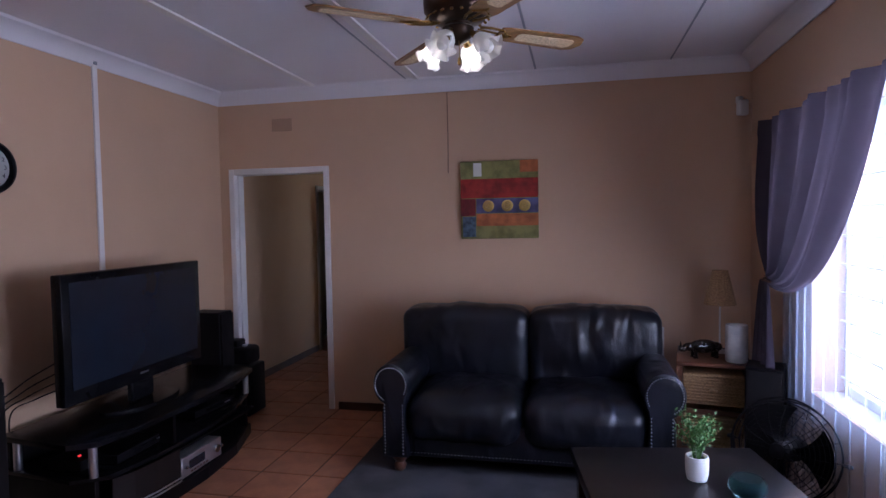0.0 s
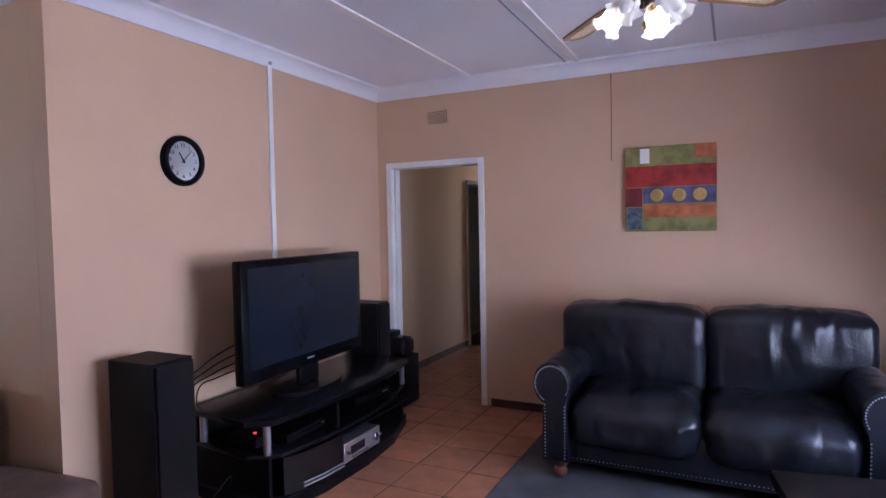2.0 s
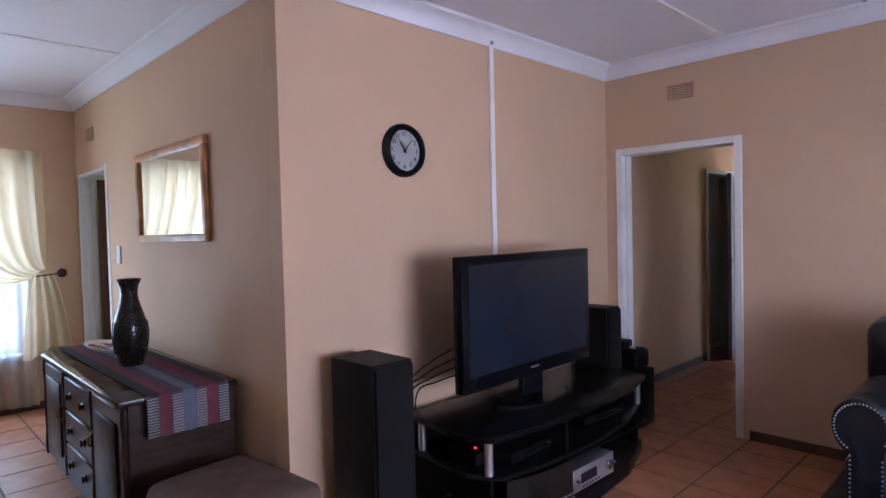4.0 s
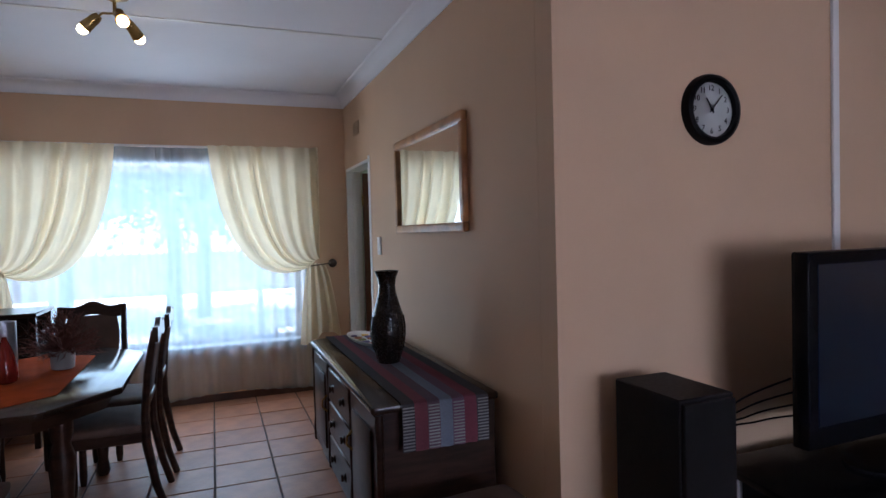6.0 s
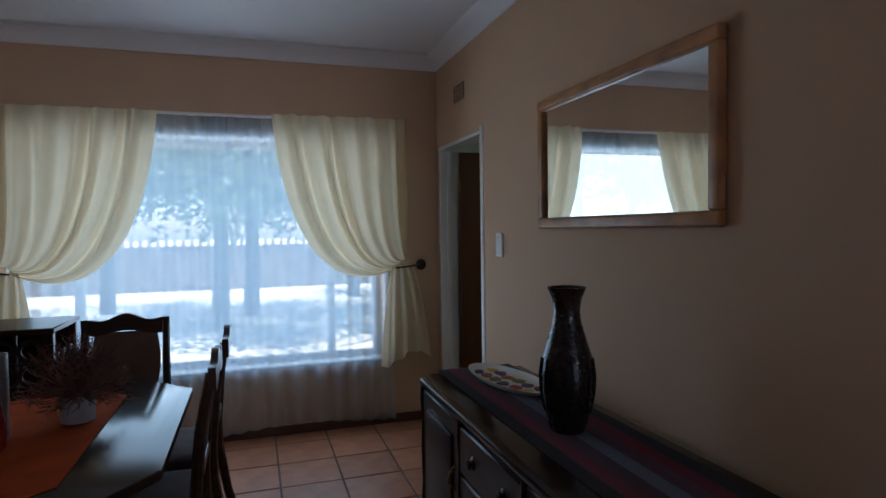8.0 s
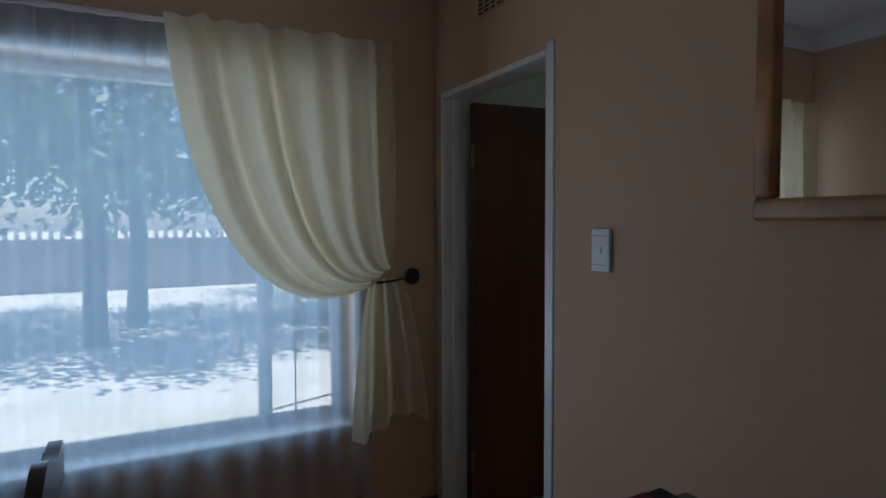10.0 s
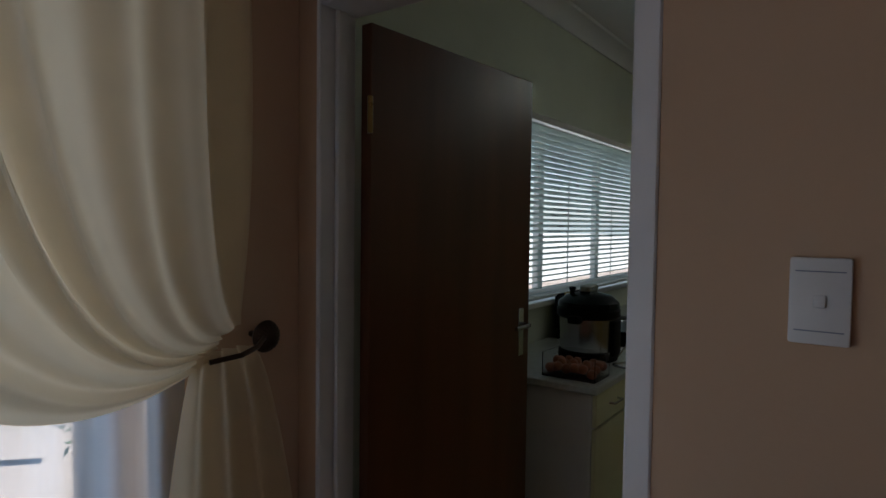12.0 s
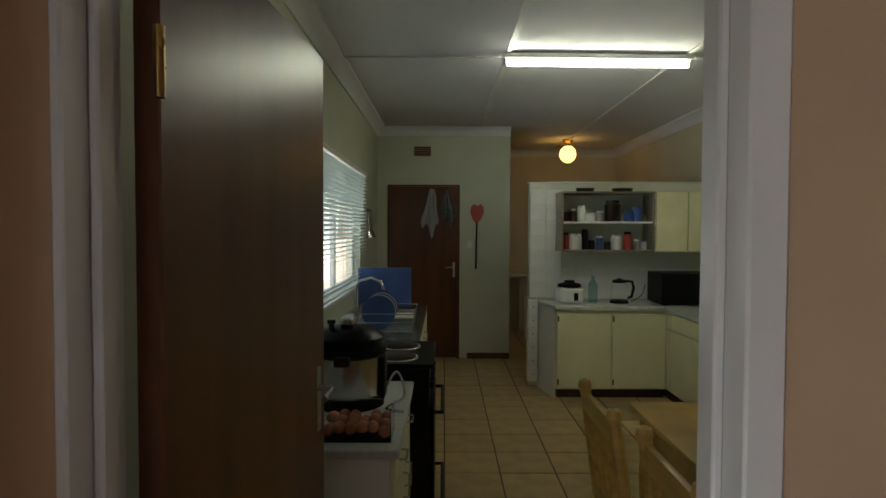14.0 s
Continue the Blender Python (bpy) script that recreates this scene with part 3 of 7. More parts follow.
voile("net_curtain", 4.22, -1.0, 1.98, 0.05, 2.10, 24, "sheer white net curtain over the living room window", M["sheer_fine"])


# ---- living room: large furniture ----
def cushion(bm, x0, x1, y0, y1, z0, z1, puff, seed, n=16, wrinkle=0.012, square=0.75):
    """A stuffed leather cushion: rounded box whose faces swell and crease."""
    vs = bmesh.ops.create_cube(bm, size=1)["verts"]
    es = list({e for v in vs for e in v.link_edges})
    bmesh.ops.subdivide_edges(bm, edges=es, cuts=n, use_grid_fill=True)
    allv = bm.verts[:]
    cx, cy, cz = (x0 + x1) / 2, (y0 + y1) / 2, (z0 + z1) / 2
    h = Vector(((x1 - x0) / 2, (y1 - y0) / 2, (z1 - z0) / 2))
    rad = min(h) * square
    for v in allv:
        p = Vector((v.co.x * 2 * h.x, v.co.y * 2 * h.y, v.co.z * 2 * h.z))
        q = Vector([max(-(h[i] - rad), min(h[i] - rad, p[i])) for i in range(3)])
        d = p - q
        if d.length > 1e-6:
            p = q + d.normalized() * rad
        u, w, t = p.x / h.x, p.y / h.y, p.z / h.z
        p.z += puff * (1 - u * u) * (1 - w * w) * (1 if t > 0 else 0.2) if abs(t) > 0.3 else 0
        p.y -= puff * (1 - u * u) * (1 - t * t) * (1 if w < 0 else 0)
        c = noise.noise(Vector((p.x * 9 + seed * 7, p.y * 5, p.z * 4))) + 0.6 * abs(noise.noise(Vector((p.x * 22 + seed, p.y * 10, p.z * 8))))
        p += p.normalized() * (-wrinkle * c)
        v.co = Vector((cx, cy, cz)) + p


def sofa():
    ob = thing("sofa", (2.72, 2.16, 0.006), "black leather two-seat sofa with studded rolled arms", "sofa")
    # local: front towards -y; width 1.80, depth 1.06
    bm = bmesh.new()
    box(bm, -0.86, 0.86, -0.46, 0.46, 0.10, 0.34, 0.03, 3)
    part("base", bm, M["leather"], ob)
    bm = bmesh.new()
    cushion(bm, -0.84, 0.84, 0.22, 0.50, 0.15, 0.86, 0.0, 3, 10, 0.004)
    part("back_frame", bm, M["leather"], ob)
    for i, (a, b) in enumerate(((-0.72, 0.0), (0.0, 0.74))):
        bm = bmesh.new()
        cushion(bm, a, b, -0.52, 0.30, 0.20, 0.50, 0.035, i + 1.3, 34, 0.018)
        part("seat_cushion", bm, M["leather"], ob)
        bm = bmesh.new()
        cushion(bm, a - 0.18 * (1 - i), b + 0.13 * i, 0.04, 0.36, 0.44, 0.955, 0.04, i + 5.1, 36, 0.013, 0.42)
        part("back_cushion", bm, M["leather"], ob)
    for s in (-1, 1):
        # rolled arm: a scroll profile drawn out from front to back
        prof = []
        for k in range(22):
            a = radians(-70 + 290 * k / 21)
            prof.append((s * (0.80 + 0.115 * math.cos(a) * 1.0), 0.575 + 0.125 * math.sin(a)))
        prof += [(s * 0.72, 0.40), (s * 0.70, 0.12), (s * 0.86, 0.12), (s * 0.86, 0.42)]
        bm = bmesh.new()
        rows = []
        for y, k in ((-0.53, 0.93), (-0.515, 1.0), (0.0, 1.0), (0.42, 0.96)):
            rows.append([bm.verts.new((s * 0.79 + (px - s * 0.79) * k, y, 0.40 + (pz - 0.40) * k)) for px, pz in prof])
        m = len(prof)
        for r0, r1 in zip(rows, rows[1:]):
            for k in range(m):
                bm.faces.new((r0[k], r0[(k + 1) % m], r1[(k + 1) % m], r1[k]))
        bm.faces.new(rows[0])
        bm.faces.new(rows[-1])
        arm = part("arm", bm, M["leather"], ob)
        studs = bmesh.new()
        pts = []
        for k in range(34):
            a = radians(-60 + 270 * k / 33)
            pts.append((s * (0.80 + 0.098 * math.cos(a)), 0.575 + 0.106 * math.sin(a)))
        for k in range(16):
            pts.append((s * (0.725), 0.45 - 0.30 * k / 15))
            pts.append((s * (0.84), 0.45 - 0.30 * k / 15))
        for px, pz in pts:
            bmesh.ops.create_icosphere(studs, subdivisions=1, radius=0.005, matrix=Matrix.Translation((px, -0.534, pz)))
        part("studs", studs, M["silver"], arm, "row of silver nailhead studs")["kind"] = "stuff"
    studs = bmesh.new()
    for k in range(80):
        bmesh.ops.create_icosphere(studs, subdivisions=1, radius=0.0036, matrix=Matrix.Translation((-0.84 + 1.68 * k / 79, -0.462, 0.135)))
    part("studs", studs, M["silver"], ob, "row of silver nailhead studs")["kind"] = "stuff"
    for x in (-0.78, 0.78):
        for y in (-0.42, 0.40):
            part("foot", turned([(0.022, 0), (0.034, 0.012), (0.040, 0.035), (0.028, 0.060), (0.045, 0.080), (0.048, 0.104)], 16, (x, y, 0)), M["wood_mid"], ob, "turned dark wooden bun foot")


sofa()


def rug():
    ob = thing("rug", (2.88, 1.1, 0), "plain grey woven rug under the sofa and coffee table", "rug")
    bm = bmesh.new()
    sheet(bm, lambda u, v: (-1.24 + 2.48 * u, -1.45 + 3.12 * v, 0.006 + 0.0015 * noise.noise(Vector((u * 12, v * 12, 0)))), 40, 50)
    part("carpet", bm, M["rug"], ob)
    part("bound_edge", bx(-1.245, -1.235, -1.45, 1.67, 0, 0.008), M["rug"], ob)
    part("bound_edge", bx(1.235, 1.245, -1.45, 1.67, 0, 0.008), M["rug"], ob)


rug()


def coffee_table():
    ob = thing("coffee_table", (3.50, 0.74, 0.006), "black wooden coffee table with thick square top", "coffee table", 9)
    part("top", bx(-0.43, 0.43, -0.45, 0.45, 0.40, 0.455, bevel=0.006, seg=2), M["black_wood"], ob)
    part("apron", several((-0.38, 0.38, -0.40, -0.38, 0.32, 0.40), (-0.38, 0.38, 0.38, 0.40, 0.32, 0.40), (-0.40, -0.38, -0.38, 0.38, 0.32, 0.40), (0.38, 0.40, -0.38, 0.38, 0.32, 0.40)), M["wood_top"], ob)
    for x in (-0.37, 0.37):
        for y in (-0.39, 0.39):
            part("leg", bx(x - 0.035, x + 0.035, y - 0.035, y + 0.035, 0, 0.40, bevel=0.005), M["wood_top"], ob)
    part("shelf", bx(-0.36, 0.36, -0.38, 0.38, 0.10, 0.125, bevel=0.004), M["wood_top"], ob)


coffee_table()


def potted_plant(at):
    ob = thing("potted_plant", at, "small leafy green plant in a white round pot", "potted plant")
    pot = part("pot", turned([(0.030, 0), (0.040, 0.004), (0.046, 0.03), (0.048, 0.085), (0.046, 0.105), (0.040, 0.105), (0.038, 0.09)], 28), M["ceramic"], ob, "white glazed ceramic pot")
    part("soil", turned([(0.0, 0.088), (0.038, 0.09)], 20), M["bark"], pot)
    rng = random.Random(4)
    st, lf = bmesh.new(), bmesh.new()
    for i in range(34):
        a, r, h = rng.uniform(0, 6.28), rng.uniform(0.02, 0.105), rng.uniform(0.08, 0.21)
        r *= 0.55 + h * 2.2
        tip = Vector((r * math.cos(a), r * math.sin(a), 0.09 + h))
        mid = Vector((r * 0.4 * math.cos(a), r * 0.4 * math.sin(a), 0.09 + h * 0.6))
        tube(st, [(0.01 * math.cos(a), 0.01 * math.sin(a), 0.08), mid, tip], 0.0013, 4)
        for k in range(16):
            c = mid.lerp(tip, k / 14) + Vector([rng.uniform(-0.016, 0.016) for _ in range(3)])
            n = Vector([rng.uniform(-1, 1) for _ in range(3)]).normalized()
            u, w = n.orthogonal().normalized() * rng.uniform(0.006, 0.011), n.cross(n.orthogonal()).normalized() * 0.005
            lf.faces.new([lf.verts.new(c + p) for p in (u, u * 0.2 + w, -u, u * 0.2 - w)])
    part("stems", st, M["leaf"], ob)
    part("leaves", lf, M["leaf"], ob, "small rounded green leaves", smooth=False)


potted_plant((3.535, 0.83, 0.461))


def bowl():
    ob = thing("glass_bowl", (3.70, 0.70, 0.461), "aqua blue glass bowl on the coffee table", "bowl")
    part("bowl", turned([(0.030, 0), (0.055, 0.01), (0.072, 0.035), (0.070, 0.06), (0.058, 0.078), (0.054, 0.076), (0.065, 0.058), (0.066, 0.036), (0.05, 0.014), (0.0, 0.008)], 32), M["aqua"], ob)


bowl()


def side_table():
    ob = thing("side_table", (3.93, 2.44, 0), "brown wooden side table with two woven wicker drawers", "side table", -10)
    part("top", bx(-0.22, 0.22, -0.27, 0.27, 0.625, 0.65, bevel=0.006), M["wood_mid"], ob)
    for x in (-0.20, 0.20):
        for y in (-0.25, 0.25):
            part("leg", bx(x - 0.018, x + 0.018, y - 0.018, y + 0.018, 0, 0.625, bevel=0.004), M["wood_mid"], ob)
    for z in (0.10, 0.35):
        part("rail", several((-0.182, 0.182, -0.262, -0.24, z - 0.03, z), (-0.212, -0.19, -0.232, 0.232, z - 0.03, z), (0.19, 0.212, -0.232, 0.232, z - 0.03, z)), M["wood_mid"], ob)
    for z in (0.11, 0.38):
        bm = bmesh.new()
        box(bm, -0.178, 0.178, -0.258, 0.22, z, z + 0.20, 0.012, 2)
        d = part("drawer", bm, M["wicker"], ob, "woven wicker basket drawer")
        bm = bmesh.new()
        for k in range(10):
            tube(bm, [(-0.176, -0.262, z + 0.012 + 0.0195 * k), (0, -0.268, z + 0.012 + 0.0195 * k), (0.176, -0.262, z + 0.012 + 0.0195 * k)], 0.007, 6)
        part("weave", bm, M["wicker"], d)
        part("handle", turned([(0.0, -0.008), (0.022, -0.008), (0.026, 0.0), (0.022, 0.008), (0, 0.008)], 14, (0, -0.275, z + 0.10)), M["wicker"], d)


side_table()


def table_lamp(at):
    ob = thing("table_lamp", at, "table lamp with conical wicker shade on white stem", "table lamp")
    part("base", turned([(0.055, 0), (0.055, 0.012), (0.02, 0.02), (0.008, 0.03)], 24), M["white"], ob)
    part("stem", turned([(0.006, 0.02), (0.006, 0.40)], 10), M["white"], ob)
    bm = bmesh.new()
    seg = 48
    for z0, z1, r0, r1 in ((0.33, 0.565, 0.103, 0.048),):
        rings = []
        for j in range(13):
            f = j / 12
            rings.append([bm.verts.new(((r0 + (r1 - r0) * f + 0.002 * (i % 2)) * math.cos(2 * math.pi * i / seg), (r0 + (r1 - r0) * f + 0.002 * (i % 2)) * math.sin(2 * math.pi * i / seg), z0 + (z1 - z0) * f)) for i in range(seg)])
        for a, b in zip(rings, rings[1:]):
            for i in range(seg):
                bm.faces.new((a[i], a[(i + 1) % seg], b[(i + 1) % seg], b[i]))
    part("shade", bm, M["wicker"], ob, "tan woven wicker shade", smooth=False)


table_lamp((4.00, 2.54, 0.65))


def candle_holder(at):
    ob = thing("candle_holder", at, "white marbled cylindrical candle lantern on the side table", "candle holder")
    part("shell", turned([(0.062, 0), (0.066, 0.006), (0.066, 0.232), (0.063, 0.238), (0.058, 0.236), (0.057, 0.12), (0.0, 0.12)], 32), M["stone"], ob)


candle_holder((4.04, 2.27, 0.65))


def figurine(at):
    """Low dark carved figure, one plain mesh."""
    bm = bmesh.new()
    for x, z, r, sx in ((0.0, 0.075, 0.05, 1.9), (-0.09, 0.072, 0.032, 1.5), (-0.135, 0.058, 0.02, 1.5), (0.08, 0.07, 0.036, 1.2)):
        s = bmesh.ops.create_uvsphere(bm, u_segments=16, v_segments=10, radius=r)["verts"]
        for v in s:
            v.co = Vector((x + v.co.x * sx, v.co.y * 0.9, z + v.co.z * 0.9))
    for x in (-0.06, 0.075):
        for y in (-0.022, 0.022):
            lathe(bm, [(0.016, 0), (0.013, 0.03), (0.02, 0.06)], 10, (x, y, 0))
    lathe(bm, [(0.010, 0), (0.002, 0.04)], 8, (-0.150, 0, 0.07))
    ob = new("figurine", mesh_of("figurine", bm, M["vase"], True))
    ob.matrix_basis = pose(*at, 0, 0, 12)
    tagged(ob, "small black carved figurine on the side table", "figurine")


figurine((3.86, 2.36, 0.65))


def speaker(at, w, d, h, turn, label, cones):
    ob = thing("loudspeaker", at, label, "loudspeaker", turn, group="hi-fi loudspeakers")
    part("cabinet", bx(-w / 2, w / 2, -d / 2, d / 2, 0.012, h, bevel=0.004), M["black"], ob)
    part("grille", bx(-w / 2 + 0.008, w / 2 - 0.008, -d / 2 - 0.02, -d / 2 + 0.001, 0.03, h - 0.012, bevel=0.008, seg=2), M["cloth_black"], ob, "black cloth grille")
    for x in (-1, 1):
        for y in (-1, 1):
            part("foot", turned([(0.014, 0), (0.016, 0.012)], 12, (x * (w / 2 - 0.03), y * (d / 2 - 0.03), 0)), M["black"], ob)


speaker((0.27, 0.285, 0), 0.23, 0.32, 0.885, 90, "tall black floor-standing loudspeaker with cloth grille", 2)
speaker((0.20, 2.36, 0), 0.18, 0.26, 0.90, 90, "tall black floor-standing loudspeaker with cloth grille", 2)
speaker((4.13, 1.98, 0), 0.20, 0.22, 0.70, -20, "black loudspeaker standing beside the window", 1)


def subwoofer():
    ob = thing("subwoofer", (0.24, 2.64, 0), "squat black subwoofer box beside the doorway", "subwoofer")
    part("cabinet", bx(-0.19, 0.19, -0.11, 0.13, 0.012, 0.42, bevel=0.012, seg=2), M["black"], ob)
    for x in (-0.15, 0.15):
        for y in (-0.08, 0.10):
            part("foot", turned([(0.014, 0), (0.016, 0.012)], 12, (x, y, 0)), M["black"], ob)
    ob = thing("portable_stereo", (0.24, 2.65, 0.42), "rounded black portable stereo with silver trim", "stereo")
    part("body", bx(-0.17, 0.17, -0.10, 0.10, 0, 0.15, bevel=0.04, seg=4), M["black"], ob)
    part("dial", turned([(0.022, 0), (0.022, 0.008), (0.018, 0.012)], 18, (0.09, -0.02, 0.149)), M["silver"], ob, "silver dial")
    part("lid", bx(-0.12, 0.05, -0.08, 0.06, 0.149, 0.20, bevel=0.01, seg=2), M["black"], ob)


subwoofer()


def tv_stand():
    ob = thing("tv_stand", (0, 0, 0), "black curved television stand with silver posts and glass doors", "tv stand")
    top = [(0.10, 0.64), (0.58, 0.58), (0.70, 0.66), (0.745, 1.0), (0.755, 1.42), (0.735, 1.85), (0.66, 2.18), (0.52, 2.25), (0.10, 2.20)]
    low = [(0.10, 0.66), (0.58, 0.60), (0.73, 0.70), (0.775, 1.0), (0.785, 1.42), (0.75, 1.80), (0.62, 2.20), (0.52, 2.25), (0.10, 2.20)]
    bm = bmesh.new()
    prism(bm, top, 0.475, 0.505, 0.005)
    part("top", bm, M["gloss"], ob)
    bm = bmesh.new()
    prism(bm, [(x - 0.01 * (x > 0.2), y) for x, y in low], 0.295, 0.318, 0.004)
    part("middle_shelf", bm, M["gloss"], ob)
    bm = bmesh.new()
    prism(bm, low, 0.0, 0.075, 0.006)
    part("plinth", bm, M["black"], ob)
    part("back_panel", bx(0.10, 0.125, 0.68, 2.18, 0.075, 0.47), M["black"], ob)
    part("divider", bx(0.13, 0.75, 1.15, 1.175, 0.075, 0.475), M["black"], ob)
    part("side_panel", bx(0.13, 0.66, 0.665, 0.69, 0.075, 0.295), M["black"], ob)
    part("side_panel", bx(0.13, 0.62, 2.13, 2.155, 0.075, 0.295), M["black"], ob)
    for x, y in ((0.655, 0.665), (0.18, 0.675), (0.61, 2.16)):
        part("post", turned([(0.021, 0.318), (0.021, 0.475)], 20, (x, y, 0)), M["silver"], ob, "brushed silver post")
    # curved left door
    bm = bmesh.new()
    pts = [(0.715, 0.72), (0.755, 0.83), (0.78, 0.97), (0.79, 1.15)]
    for (xa, ya), (xb, yb) in zip(pts, pts[1:]):
        n = Vector((yb - ya, xa - xb)).normalized() * 0.012
        vs = [bm.verts.new(p) for p in ((xa, ya, 0.085), (xb, yb, 0.085), (xb, yb, 0.288), (xa, ya, 0.288), (xa - n.x, ya - n.y, 0.085), (xb - n.x, yb - n.y, 0.085), (xb - n.x, yb - n.y, 0.288), (xa - n.x, ya - n.y, 0.288))]
        for f in ((0, 1, 2, 3), (7, 6, 5, 4), (0, 4, 5, 1), (3, 2, 6, 7), (0, 3, 7, 4), (1, 5, 6, 2)):
            bm.faces.new([vs[i] for i in f])
    d = part("door", bm, M["stand_door"], ob, "dark brown gloss door")
    part("trim_strip", tubes([(0.757, 0.83, 0.10), (0.785, 0.97, 0.10), (0.796, 1.15, 0.10)], 0.005), M["silver"], d)
    part("trim_strip", tubes([(0.757, 0.83, 0.12), (0.785, 0.97, 0.12), (0.796, 1.15, 0.12)], 0.005), M["silver"], d)
    part("shelf", bx(0.13, 0.70, 1.18, 2.12, 0.222, 0.236), M["black"], ob)


M["stand_door"] = material("dark_brown_laminate", (0.014, 0.009, 0.008), 0.4, vary=0.2, bump=0.02, spec=0.2)
tv_stand()


def television():
    ob = thing("television", (0.41, 1.31, 0.505), "large black flat-screen television, switched off", "television", 1.4)
    part("screen_frame", bx(-0.035, 0.03, -0.595, 0.595, 0.135, 0.83, bevel=0.008, seg=2), M["gloss"], ob)
    part("screen", bx(0.028, 0.033, -0.545, 0.545, 0.215, 0.785), M["screen"], ob, "dark glass screen", smooth=False)
    part("back", bx(-0.085, -0.034, -0.40, 0.40, 0.22, 0.72, bevel=0.02, seg=2), M["black"], ob)
    part("neck", bx(-0.02, 0.02, -0.10, 0.10, 0.02, 0.16, bevel=0.01), M["gloss"], ob)
    bm = bmesh.new()
    prism(bm, [(0.16 * math.cos(a), 0.30 * math.sin(a)) for a in [2 * math.pi * k / 32 for k in range(32)]], 0.0, 0.018, 0.004)
    part("foot", bm, M["gloss"], ob)
    part("badge", bx(0.030, 0.0325, -0.035, 0.035, 0.178, 0.187), M["silver"], ob)


television()


def device(name, at, w, d, h, mat, label, cat, turn=90, extra=None):
    ob = thing(name, at, label, cat, turn)
    part("case", bx(-w / 2, w / 2, -d / 2, d / 2, 0.006, h, bevel=0.003), mat, ob)
    for x in (-1, 1):
        part("foot", bx(x * (w / 2 - 0.04) - 0.012, x * (w / 2 - 0.04) + 0.012, -d / 2 + 0.02, d / 2 - 0.02, 0, 0.008), M["black"], ob)
    if extra:
        extra(ob, w, d, h)
    return ob


def receiver_front(ob, w, d, h):
    part("display", bx(-0.13, 0.02, -d / 2 - 0.004, -d / 2 + 0.002, h * 0.35, h * 0.75), M["screen"], ob, "dark display window")
    for x, r in ((0.14, 0.026), (0.19, 0.010), (-0.17, 0.010)):
        bm = bmesh.new()
        lathe(bm, [(r, 0), (r, 0.016), (r * 0.8, 0.02)], 18)
        bmesh.ops.rotate(bm, verts=bm.verts[:], matrix=Matrix.Rotation(radians(90), 3, "X"), cent=(0, 0, 0))
        bmesh.ops.translate(bm, verts=bm.verts[:], vec=(x, -d / 2, h * 0.55))
        part("knob", bm, M["steel"], ob)
    for k in range(6):
        part("button", bx(-0.12 + 0.03 * k, -0.10 + 0.03 * k, -d / 2 - 0.004, -d / 2 + 0.001, h * 0.16, h * 0.24), M["steel"], ob)


def slot_front(ob, w, d, h):
    part("tray", bx(-0.09, 0.09, -d / 2 - 0.003, -d / 2 + 0.001, h * 0.5, h * 0.72), M["gloss"], ob)
    part("trim_line", bx(0.10, 0.16, -d / 2 - 0.003, -d / 2 + 0.001, h * 0.55, h * 0.62), M["silver"], ob)


device("hifi_receiver", (0.61, 1.40, 0.075), 0.40, 0.30, 0.125, M["silver"], "silver hi-fi receiver with round volume knob", "receiver", 90, receiver_front)
device("disc_player", (0.52, 1.02, 0.318), 0.43, 0.28, 0.055, M["black"], "flat black disc player on the stand's shelf", "disc player", 92, slot_front)
device("disc_player", (0.50, 1.75, 0.318), 0.40, 0.26, 0.05, M["black"], "flat black disc player on the stand's shelf", "disc player", 86, slot_front)
r = device("decoder", (0.45, 0.76, 0.318), 0.14, 0.20, 0.06, M["black"], "black decoder box with red light", "decoder", 90)
part("light", turned([(0.008, 0), (0.008, 0.004), (0, 0.006)], 14, (0.0, -0.03, 0.06)), M["red_led"], r, "glowing red light")


def cable(points, mat, r, name, label):
    ob = thing(name, points[0], label, "cable", group="television cables")
    o = Vector(points[0])
    fine = []
    P = [Vector(p) - o for p in points]
    for i in range(len(P) - 1):
        a, b, c, d = P[max(i - 1, 0)], P[i], P[i + 1], P[min(i + 2, len(P) - 1)]
        for k in range(8):
            t = k / 8
            fine.append(0.5 * ((2 * b) + (c - a) * t + (2 * a - 5 * b + 4 * c - d) * t * t + (3 * b - a - 3 * c + d) * t ** 3))
    fine.append(P[-1])
    part("cord", tubes(fine, r, 6), mat, ob)


for k in range(4):
    cable([(0.32, 0.80 + 0.05 * k, 0.86 - 0.05 * k), (0.16, 0.70 + 0.04 * k, 0.74 - 0.03 * k), (0.06, 0.56 + 0.06 * k, 0.55), (0.07, 0.60 + 0.06 * k, 0.10), (0.09, 0.56 + 0.02 * k, 0.012)], M["black"], 0.004, "cable", "thin black cable hanging behind the television")
cable([(0.30, 0.55, 0.012), (0.40, 0.52, 0.10), (0.45, 0.60, 0.19), (0.40, 0.63, 0.05), (0.48, 0.56, 0.012)], M["black"], 0.005, "cable", "tangled black cable beside the stand")
device("power_adapter", (0.40, 0.52, 0), 0.07, 0.10, 0.06, M["black"], "small black power adapter on the floor", "adapter", 20)


